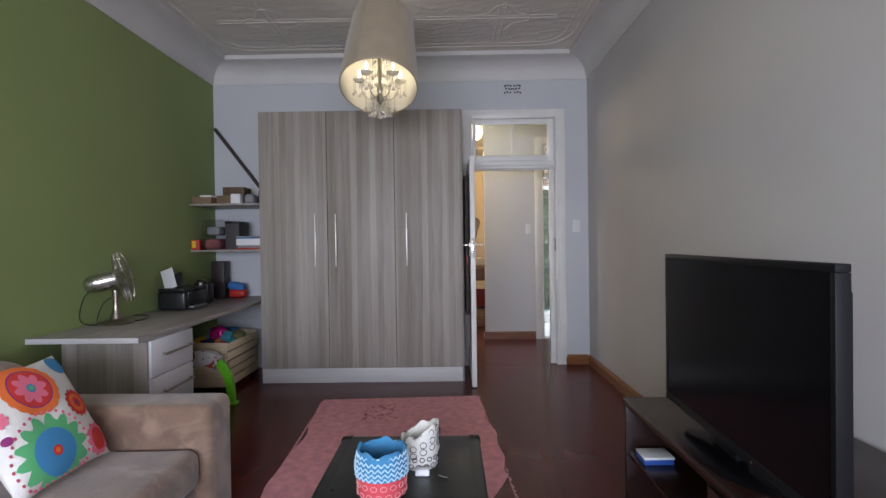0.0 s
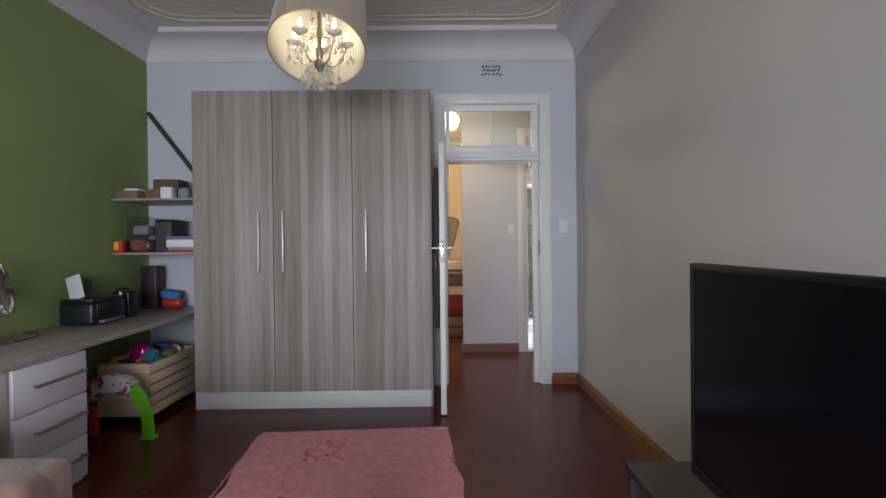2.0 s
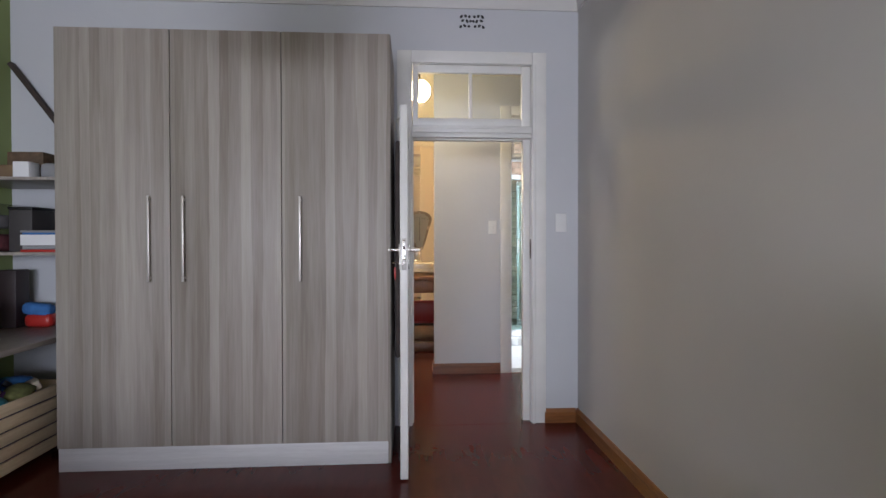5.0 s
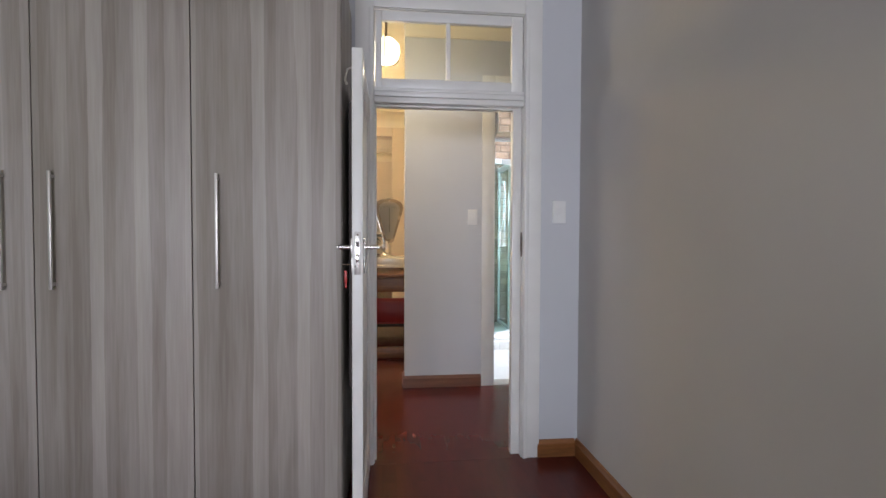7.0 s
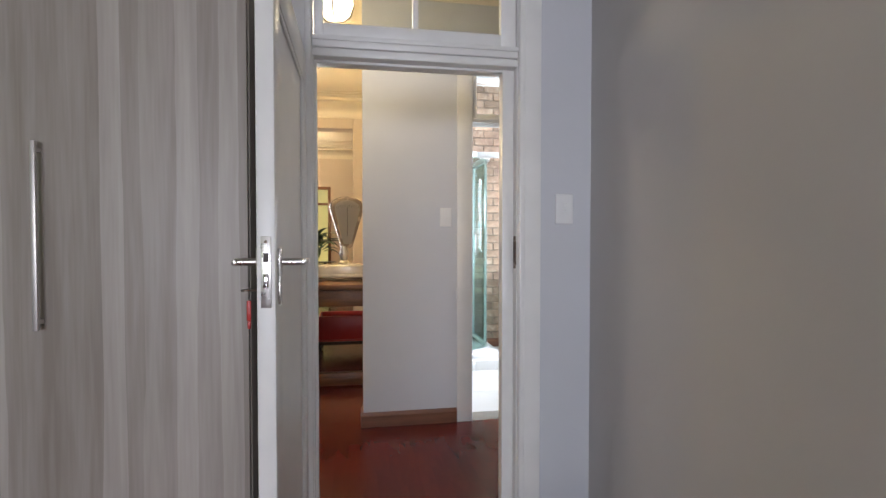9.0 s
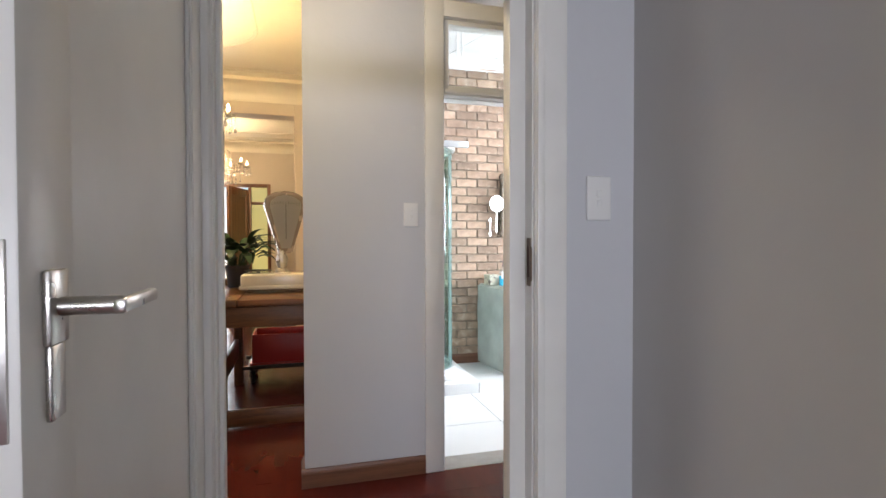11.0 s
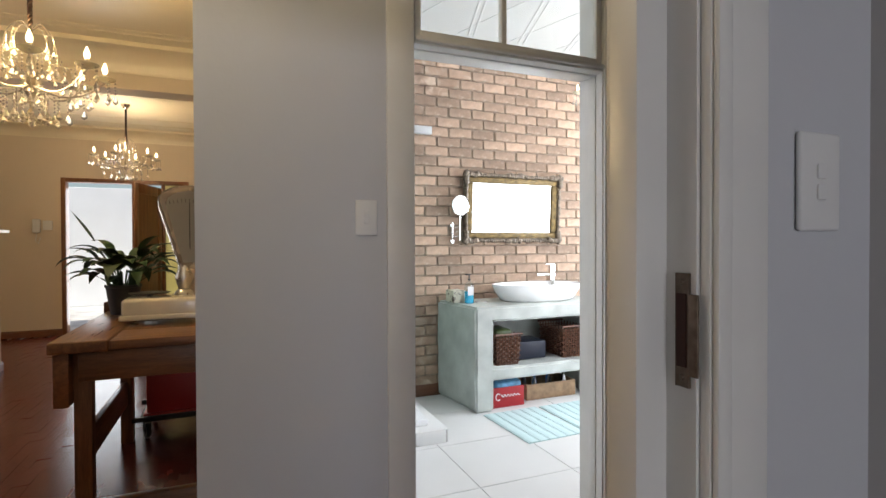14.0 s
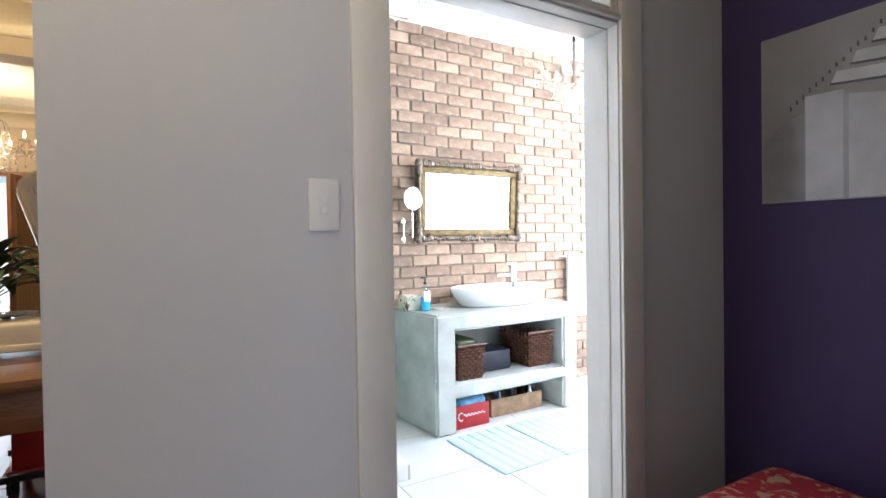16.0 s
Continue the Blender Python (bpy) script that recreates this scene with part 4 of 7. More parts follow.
part("mark", box(-1.735, 6.236, 0.925, -1.715, 6.239, 0.945), PAPER, cam_)
solo("speaker_box", box(-1.885, 6.78, 0.752, -1.75, 6.90, 1.12, 0.008), mat("dark_brown_box", (0.03, 0.018, 0.02), 0.5), "tall dark box standing on the desk", "box")
pouch = thing("pouch", (-1.66, 6.85, 0.752), "small blue and red zipped pouch on the desk", "pouch")
part("upper", moved(box(-0.09, -0.045, 0.07, 0.085, 0.045, 0.15, 0.03, 3), pose(-1.665, 6.84, 0.755, 0, 8, 0)), BLUE, pouch)
part("lower", moved(box(-0.07, -0.05, 0.0, 0.10, 0.05, 0.085, 0.03, 3), pose(-1.65, 6.84, 0.7525, 0, 0, 0)), RED, pouch)

for z in (1.655, 1.22):
    solo("wall_shelf", box(XL + 0.001, 6.47, z, -1.238, YF - 0.001, z + 0.018, 0.001), LAMH, "grey laminate shelf fixed in the corner", "shelf", "corner shelves")
solo("wooden_bar", moved(box(-0.015, -0.022, -0.62, 0.015, 0.022, 0.62, 0.004), pose(-1.53, 6.965, 1.99, 0, -37, 0)), mat("dark_weathered_wood", (0.045, 0.03, 0.025), 0.7, noise_scale=20, vary=0.3), "dark wooden bar leaning diagonally against the wall", "bar")


def crate_box(name, x0, y0, z0, x1, y1, z1, material, label, category="box", lid=None):
    t = thing(name, ((x0 + x1) / 2, (y0 + y1) / 2, z0), label, category)
    part("body", box(x0, y0, z0, x1, y1, z1, 0.004), material, t)
    if lid:
        part("lid", box(x0 - 0.004, y0 - 0.004, z1 + 0.001, x1 + 0.004, y1 + 0.004, z1 + 0.02, 0.004), lid, t)
    return t


crate_box("box", -1.92, 6.50, 1.673, -1.74, 6.70, 1.74, CARD, "flat brown cardboard box on the shelf")
solo("notebook", box(-1.855, 6.52, 1.741, -1.745, 6.68, 1.757, 0.002), PAPER, "pale notebook lying on a box", "book")
crate_box("wooden_box", -1.735, 6.60, 1.673, -1.50, 6.86, 1.76, CARD, "old brown wooden box on the shelf", lid=None)
crate_box("wooden_box", -1.69, 6.64, 1.762, -1.48, 6.82, 1.845, mat("carved_brown_box", (0.11, 0.07, 0.04), 0.7, noise_scale=30, vary=0.3, bump=0.8, bump_scale=40), "carved brown box stacked on another")
crate_box("white_box", -1.555, 6.50, 1.673, -1.465, 6.59, 1.765, PAPER, "small white box on the shelf")
solo("cloth_bundle", box(-1.455, 6.56, 1.673, -1.36, 6.70, 1.77, 0.03, 3), GREYP, "folded grey cloth beside the white box", "cloth")
solo("speaker", lathe([(0, 0), (0.045, 0), (0.048, 0.05), (0.04, 0.14), (0, 0.16)], 16, (-1.30, 6.65, 1.673)), BLACK, "dark round object on the shelf", "ornament")
crate_box("plastic_box", -1.848, 6.52, 1.238, -1.665, 6.78, 1.375, CLEAR, "clear plastic box holding red toys", "storage box")
crate_box("plastic_box", -1.848, 6.53, 1.3765, -1.665, 6.77, 1.525, CLEAR, "clear plastic box with papers", "storage box", lid=None)
solo("toy_bag", box(-1.835, 6.54, 1.242, -1.685, 6.74, 1.345, 0.03, 3), mat("red_cloth", (0.24, 0.07, 0.08), 0.8, noise_scale=16, vary=0.4), "red toys inside the clear box", "toys")
solo("paper_bundle", box(-1.82, 6.56, 1.381, -1.69, 6.72, 1.46, 0.02, 2), GREYP, "crumpled grey papers in the clear box", "papers")
crate_box("dark_box", -1.655, 6.60, 1.238, -1.52, 6.84, 1.49, mat("dark_grey_box", (0.05, 0.045, 0.045), 0.6), "dark lidded box on the shelf", "storage box", lid=BLACK)
solo("red_carton", box(-1.926, 6.478, 1.238, -1.852, 6.55, 1.335, 0.003), RED, "small red carton on the shelf", "carton")
solo("yellow_label", box(-1.918, 6.474, 1.26, -1.88, 6.477, 1.325), YELLOW, "yellow card on a red carton", "card")
for k, (m_, h) in enumerate(((RED, 0.015), (GREYP, 0.022), (PAPER, 0.062), (BLUE, 0.01), (GREYP, 0.012))):
    z = 1.238 + sum((0.015, 0.022, 0.062, 0.01, 0.012)[:k]) + 0.001 * k
    solo("book", moved(box(-0.12, -0.1, 0, 0.12, 0.1, h, 0.002), pose(-1.375 + 0.01 * (k % 2), 6.57, z + 0.0008, 0, 0, (0, 3, -2, 6, -5)[k])), m_, ("red folder at the bottom of the stack", "grey folder in a stack of papers", "thick white paper stack", "thin blue folder on white papers", "grey booklet on top of the stack")[k], "book")


# ---- toy crate ----
def toy_crate():
    x0, x1, y0, y1, z0, z1 = -1.775, -1.408, 6.06, 6.74, 0.055, 0.437
    c = thing("toy_crate", ((x0 + x1) / 2, (y0 + y1) / 2, 0), "raw pine slatted crate on castors, full of toys", "crate")
    part("end_board", box(x0, y0, z0, x1 - 0.016, y0 + 0.018, z1, 0.002), PINE, c)
    part("end_board", box(x0, y1 - 0.018, z0, x1 - 0.016, y1, z1, 0.002), PINE, c)
    part("base_board", box(x0, y0 + 0.018, z0, x1 - 0.016, y1 - 0.018, z0 + 0.015), PINE, c)
    for k in range(5):
        z = z0 + k * 0.0775
        part("slat", box(x1 - 0.016, y0, z, x1, y1, z + 0.065, 0.002), PINE, c)
        part("slat", box(x0 - 0.016, y0, z, x0, y1, z + 0.070, 0.002), PINE, c)
    for x in (x0 + 0.04, x1 - 0.05):
        for y in (y0 + 0.05, y1 - 0.05):
            part("castor", join(moved(lathe([(0, -0.01), (0.022, -0.01), (0.022, 0.01), (0, 0.01)], 14), pose(x, y, 0.023, 0, 90, 0)), box(x - 0.014, y - 0.012, 0.03, x + 0.014, y + 0.012, 0.054)), IRON, c)
    random.seed(11)
    toys = [("balloon", MAGENTA, (-1.56, 6.22, 0.49), (0.085, 0.075, 0.075), "shiny magenta foil ball among the toys"), ("toy_cup", YELLOW, (-1.70, 6.16, 0.425), (0.06, 0.05, 0.05), "yellow plastic toy in the crate"),
            ("toy_bag", TEAL, (-1.49, 6.24, 0.42), (0.07, 0.08, 0.045), "teal toy bag in the crate"), ("soft_toy", mat("dark_blue_cloth", (0.02, 0.02, 0.06), 0.9), (-1.62, 6.14, 0.42), (0.06, 0.05, 0.045), "dark blue soft toy in the crate"),
            ("soft_toy", mat("olive_cloth", (0.16, 0.17, 0.06), 0.9, noise_scale=30, vary=0.4), (-1.48, 6.42, 0.44), (0.07, 0.1, 0.05), "olive striped soft toy in the crate"), ("soft_toy", PINKP, (-1.53, 6.13, 0.40), (0.06, 0.045, 0.04), "pinkish soft toy in the crate"),
            ("soft_toy", GREYP, (-1.66, 6.38, 0.46), (0.08, 0.09, 0.07), "grey soft toy in the crate"), ("soft_toy", BLUE, (-1.6, 6.58, 0.43), (0.1, 0.1, 0.07), "blue soft toy in the crate")]
    for name, m_, at, size, label in toys:
        bm = bmesh.new()
        bmesh.ops.create_icosphere(bm, subdivisions=3, radius=1)
        for v in bm.verts:
            v.co *= 1 + 0.16 * noise.noise(v.co * 1.7 + Vector(at) * 9)
            v.co = Vector((v.co.x * size[0], v.co.y * size[1], v.co.z * size[2])) + Vector(at)
        solo(name, bm, m_, label, "toy")
    rnd = random.Random(77)
    cols = [mat("cream_toy", (0.55, 0.48, 0.36), 0.7), mat("violet_toy", (0.14, 0.05, 0.20), 0.5), TEAL, YELLOW, mat("dark_toy", (0.03, 0.03, 0.045), 0.6), RED, mat("mint_toy", (0.25, 0.45, 0.36), 0.5)]
    names = ["cream soft toy lying in the crate", "violet plastic toy in the crate", "teal striped toy in the crate", "yellow toy block in the crate", "dark toy in the crate", "small red toy in the crate", "mint green toy in the crate"]
    for k in range(16):
        a, b = rnd.uniform(-1.70, -1.47), rnd.uniform(6.12, 6.66)
        h = rnd.uniform(0.025, 0.05)
        bm = box(-h, -h * 0.8, -h * 0.5, h, h * 0.8, h * 0.6, h * 0.25, 2)
        solo("toy", moved(bm, pose(a, b, 0.425 + rnd.uniform(0, 0.05), rnd.uniform(-40, 40), rnd.uniform(-40, 40), rnd.uniform(0, 180))), cols[k % 7], names[k % 7], "toy", "loose toys in the crate")
    solo("toy_filling", box(x0 + 0.005, y0 + 0.02, z0 + 0.02, x1 - 0.02, y1 - 0.02, 0.37, 0.02), mat("mixed_toys", (0.10, 0.08, 0.12), 0.8, noise_scale=14, vary=0.6), "mixed toys filling the crate", "toys")


toy_crate()


def toy_arch():
    a = thing("baby_play_arch", (-1.45, 5.78, 0), "lime green plastic play arch with a printed cloth top", "toy arch")
    bm = bmesh.new()
    rows = []
    for k in range(25):
        t = math.pi * k / 24
        x, z = -1.50 + 0.235 * math.cos(t), 0.02 + 0.375 * math.sin(t) ** 0.8
        w = 0.030
        n = Vector((math.cos(t), 0, math.sin(t)))
        rows.append([bm.verts.new((x + n.x * o, 5.775 + s * 0.022, z + n.z * o)) for o, s in ((-w, -1), (w, -1), (w, 1), (-w, 1))])
    for p, q in zip(rows, rows[1:]):
        for i in range(4):
            bm.faces.new((p[i], p[(i + 1) % 4], q[(i + 1) % 4], q[i]))
    bm.faces.new(rows[0][::-1]), bm.faces.new(rows[-1])
    part("arch", bm, LIME, a)
    cl = bmesh.new()
    rows = []
    for k in range(13):
        t = math.pi * (0.30 + 0.42 * k / 12)
        n = Vector((math.cos(t), 0, math.sin(t)))
        c = Vector((-1.50 + 0.235 * math.cos(t), 5.775, 0.02 + 0.375 * math.sin(t) ** 0.8))
        rows.append([cl.verts.new(c + n * o + Vector((0, s, 0))) for o, s in ((-0.075, -0.03), (0.045, -0.036), (0.045, 0.036), (-0.075, 0.03))])
    for p, q in zip(rows, rows[1:]):
        for i in range(4):
            cl.faces.new((p[i], p[(i + 1) % 4], q[(i + 1) % 4], q[i]))
    cl.faces.new(rows[0][::-1]), cl.faces.new(rows[-1])
    cloth = mat("printed_cloth", (0.62, 0.60, 0.58), 0.9)
    mottle(cloth, (0.32, 0.05, 0.03), 12, 0.55, 0.58)
    part("cloth_cover", cl, cloth, a, "white cloth cover with red and dark prints")
    part("foot", box(-1.31, 5.74, 0, -1.215, 5.81, 0.02, 0.006), LIME, a)
    part("foot", box(-1.785, 5.74, 0, -1.69, 5.81, 0.02, 0.006), LIME, a)
    part("hanging_toy", join(box(-1.66, 5.77, 0.02, -1.60, 5.79, 0.22, 0.008)), RED, a, "red fabric toy hanging from the arch")


toy_arch()


# ---- sofa ----
def pillow_shape(w, h, d, m, n=20):
    """A stuffed square cushion."""
    bm = bmesh.new()
    bmesh.ops.create_grid(bm, x_segments=n, y_segments=n, size=0.5)
    bot = bm.copy()
    for b, s in ((bm, 1), (bot, -1)):
        for v in b.verts:
            u, w_ = abs(v.co.x) * 2, abs(v.co.y) * 2
            puff = max(0.0, (1 - u ** 2.6)) ** 0.55 * max(0.0, (1 - w_ ** 2.6)) ** 0.55
            pinch = 1 - 0.07 * (1 - w_ ** 2) * u ** 4
            pinch2 = 1 - 0.07 * (1 - u ** 2) * w_ ** 4
            v.co = Vector((v.co.x * w * pinch, v.co.y * h * pinch2, s * (0.004 + puff * d / 2 * (1 + 0.1 * noise.noise(v.co * 4)))))
    out = join(bm, bot)
    edge = [e for e in out.edges if e.is_boundary]
    bmesh.ops.bridge_loops(out, edges=edge)
    return moved(out, m)


sofa = thing("sofa", (-1.15, 3.1, 0), "brown suede sofa with broad padded arms", "sofa")
SY0, SY1 = 1.75, 4.02
part("base", box(-1.88, SY0 + 0.24, 0.04, -0.56, SY1 - 0.2, 0.27, 0.03, 3), SUEDE, sofa)
part("arm", box(-1.88, SY1 - 0.22, 0.03, -0.50, SY1, 0.605, 0.035, 4), SUEDE, sofa)
part("arm", box(-1.88, SY0, 0.03, -0.50, SY0 + 0.22, 0.605, 0.035, 4), SUEDE, sofa)
part("backrest", moved(box(-0.12, -1.0, 0, 0.12, 1.0, 0.52, 0.06, 4), pose(-1.76, 2.9, 0.25, 0, -6, 0)), SUEDE, sofa)
for a, b in ((SY0 + 0.225, 2.87), (2.88, SY1 - 0.225)):
    bm = box(-1.66, a, 0.275, -0.53, b, 0.435, 0.045, 4)
    bmesh.ops.subdivide_edges(bm, edges=[e for e in bm.edges if e.calc_length() > 0.3], cuts=10, use_grid_fill=True)
    for v in bm.verts:
        if v.co.z > 0.42:
            v.co.z += 0.012 * noise.noise(v.co * 5)
    part("seat_cushion", bm, SUEDE, sofa)

for a, b in ((1.99, 2.865), (2.885, 3.785)):
    bm = box(-1.64, a, 0.44, -1.20, b, 0.83, 0.09, 5)
    bmesh.ops.subdivide_edges(bm, edges=[e for e in bm.edges if e.calc_length() > 0.2], cuts=6, use_grid_fill=True)
    for v in bm.verts:
        q = noise.noise(v.co * 4)
        v.co += Vector((0.012 * q + 0.10 * (0.83 - v.co.z) * (v.co.x > -1.4), 0, 0.012 * q * (v.co.z > 0.6)))
    part("back_cushion", bm, SUEDE, sofa)

cushion = thing("floral_cushion", (-1.07, 3.62, 0.44), "white cushion with big red, blue and green flowers", "cushion")
cm = Matrix(((0, -0.5, 0.866, -0.9925), (1, 0, 0, 3.515), (0, 0.866, 0.5, 0.640), (0, 0, 0, 1))) @ Matrix.Diagonal((0.84, 0.84, 0.84, 1))
CWHITE = mat("white_cotton", (0.72, 0.70, 0.66), 0.9, noise_scale=12, vary=0.05, bump=0.3, bump_scale=120)
part("cover", pillow_shape(0.52, 0.54, 0.17, cm, 24), CWHITE, cushion)


def puff_z(x, y):
    u, w_ = abs(x) / 0.26, abs(y) / 0.27
    return 0.006 + max(0.0, 1 - u ** 2.6) ** 0.55 * max(0.0, 1 - w_ ** 2.6) ** 0.55 * 0.085 * (1 + 0.1 * noise.noise(Vector((x / 0.52, y / 0.54, 0)) * 4))


def print_disc(cx, cy, r0, r1, h, petals=0, depth=0.0, steps=64):
    """A printed ring or flower lying on the cushion's front."""
    bm = bmesh.new()
    rows = []
    for q in range(7):
        row = []
        for k in range(steps):
            a = 2 * math.pi * k / steps
            edge = r1 * (1 - depth * (0.5 - 0.5 * abs(math.cos(a * petals / 2)) * 2 + 0.0)) if petals else r1
            r = r0 + (edge - r0) * q / 6
            x, y = max(-0.245, min(0.245, cx + r * math.cos(a))), max(-0.255, min(0.255, cy + r * math.sin(a)))
            row.append(bm.verts.new(cm @ Vector((x, y, puff_z(x, y) + h))))
        rows.append(row)
    for p, q in zip(rows, rows[1:]):
        for k in range(steps):
            bm.faces.new((p[k], p[(k + 1) % steps], q[(k + 1) % steps], q[k]))
    return bm


inks = {k: mat("ink_" + k, c, 0.9) for k, c in dict(red=(0.60, 0.035, 0.03), blue=(0.05, 0.24, 0.48), green=(0.10, 0.42, 0.17), pink=(0.72, 0.16, 0.24), orange=(0.75, 0.16, 0.03), plum=(0.25, 0.03, 0.15)).items()}


def flower(cx, cy, rings):
    f = new("printed_flower")
    f.parent = cushion
    f.matrix_parent_inverse = Matrix.Translation(-total(cushion))
    f.location = cushion.location
    for i, (ink, r0, r1, pet, dep) in enumerate(rings):
        part("ring", print_disc(cx, cy, r0, r1, 0.001 + 0.0006 * i, pet, dep), inks[ink], f, ink + " printed ring")


flower(-0.07, -0.150, [("green", 0.055, 0.142, 14, 0.34), ("blue", 0.0, 0.098, 0, 0), ("red", 0.0, 0.022, 0, 0), ("orange", 0.0, 0.012, 0, 0)])
flower(-0.035, 0.135, [("orange", 0.0, 0.124, 18, 0.06), ("plum", 0.0, 0.094, 0, 0), ("red", 0.0, 0.088, 0, 0), ("pink", 0.0, 0.062, 8, 0.4), ("blue", 0.0, 0.020, 0, 0), ("green", 0.0, 0.012, 0, 0)])
flower(0.145, 0.005, [("red", 0.0, 0.064, 14, 0.2), ("orange", 0.0, 0.045, 0, 0), ("red", 0.0, 0.026, 0, 0), ("plum", 0.0, 0.012, 0, 0)])
flower(-0.215, 0.055, [("pink", 0.0, 0.03, 8, 0.3)])
flower(0.175, -0.185, [("pink", 0.0, 0.072, 10, 0.2), ("red", 0.0, 0.052, 0, 0)])
flower(-0.22, -0.03, [("plum", 0.0, 0.018, 0, 0)])
flower(0.19, 0.21, [("blue", 0.0, 0.05, 0, 0)])
bm = []
for k in range(34):
    a = 2 * math.pi * k / 34
    x, y = -0.07 + 0.172 * math.cos(a), max(-0.25, -0.150 + 0.172 * math.sin(a))
    bm.append(moved(lathe([(0, 0.002), (0.0075, 0.002), (0.0075, 0.0), (0, 0.0)], 8), cm @ Matrix.Translation((x, y, puff_z(x, y)))))
part("printed_dot_ring", join(*bm), inks["pink"], cushion, "ring of small pink dots")


# ---- rug, trunk and baskets ----
def fringed_rug():
    r = thing("rug", (0, 0, 0), "faded pink woven cotton rug with a darker stain", "rug")
    x0, x1, y0, y1 = -0.575, 0.68, -0.44, 1.37
    bm = bmesh.new()
    nx, ny = 30, 60
    grid = []
    for j in range(ny + 1):
        row = []
        for i in range(nx + 1):
            x, y = x0 + (x1 - x0) * i / nx, y0 + (y1 - y0) * j / ny
            e = 0.055 * noise.noise(Vector((x * 0.5, y * 2.6, 0))) * abs(2 * i / nx - 1) ** 3
            y += 0.34 * max(0.0, (x - x1 + 0.22) / 0.22) ** 1.5 * (1 - j / ny) ** 3 + 0.02 * noise.noise(Vector((x * 4, 3, 1))) * (1 - j / ny) ** 3
            row.append(bm.verts.new((x + e, y + 0.006 * noise.noise(Vector((x * 8, y, 1))), 0.007 + 0.002 * noise.noise(Vector((x * 3, y * 3, 0))))))
        grid.append(row)
    for j in range(ny):
        for i in range(nx):
            bm.faces.new((grid[j][i], grid[j][i + 1], grid[j + 1][i + 1], grid[j + 1][i]))
    geo = bmesh.ops.extrude_face_region(bm, geom=list(bm.faces))
    for v in geo["geom"]:
        if isinstance(v, bmesh.types.BMVert):
            v.co.z = 0.001
    part("weave", bm, RUG, r)
    fr = bmesh.new()
    rnd = random.Random(3)
    for k in range(120):
        x = x0 + (x1 - x0) * (k + 0.5) / 120
        tube([(x, y1, 0.006), (x + rnd.uniform(-0.006, 0.006), y1 + rnd.uniform(0.015, 0.035), 0.003)], 0.0018, 4, fr)
    for k in range(110):
        y = y0 + (y1 - y0) * (k + 0.5) / 110
        for x, s in ((x0, -1), (x1, 1)):
            tube([(x, y, 0.005), (x + s * rnd.uniform(0.006, 0.02), y + rnd.uniform(-0.006, 0.006), 0.003)], 0.0018, 4, fr)
    tagged(part("fringe", fr, RUG, r, "ragged pink thread fringe"), kind="stuff")
    st = bmesh.new()
    for k in range(46):
        x, y = rnd.uniform(-0.22, 0.03), 0.97 + rnd.uniform(-0.17, 0.22)
        tube([(x, y, 0.0108), (x + rnd.uniform(0.01, 0.03), y + rnd.uniform(-0.02, 0.02), 0.0108)], rnd.uniform(0.0015, 0.003), 4, st)
    for k in range(8):
        x, y = rnd.uniform(-0.3, -0.1), 0.47 + rnd.uniform(-0.1, 0.1)
        tube([(x, y, 0.0108), (x + rnd.uniform(0.01, 0.03), y + rnd.uniform(-0.01, 0.01), 0.0108)], 0.002, 4, st)
    tagged(part("worn_threads", st, RUGD, r, "darker loose threads on the rug"), kind="stuff")
    return r


rug = fringed_rug()
rug.matrix_basis = pose(0.12, 4.5, 0, 0, 0, 3.2)

trunk = thing("trunk_table", (0.34, 3.3, 0), "black metal travelling trunk used as a coffee table", "trunk")
TX0, TX1, TY0, TY1, TZ = 0.035, 0.625, 2.85, 3.90, 0.44
part("body", box(TX0 + 0.006, TY0 + 0.006, 0.011, TX1 - 0.006, TY1 - 0.006, TZ - 0.07, 0.012), LID, trunk)
part("lid", box(TX0, TY0, TZ - 0.068, TX1, TY1, TZ, 0.018, 4), LID, trunk)
part("lid_rib", join(box(TX0 + 0.05, TY0 + 0.05, TZ, TX1 - 0.05, TY1 - 0.05, TZ + 0.003, 0.0015)), LID, trunk)
for x in (TX0 - 0.002, TX1 - 0.05):
    for y in (TY0 - 0.002, TY1 - 0.05):
        part("corner_cap", box(x, y, TZ - 0.09, x + 0.052, y + 0.052, TZ + 0.002, 0.012), IRON, trunk)


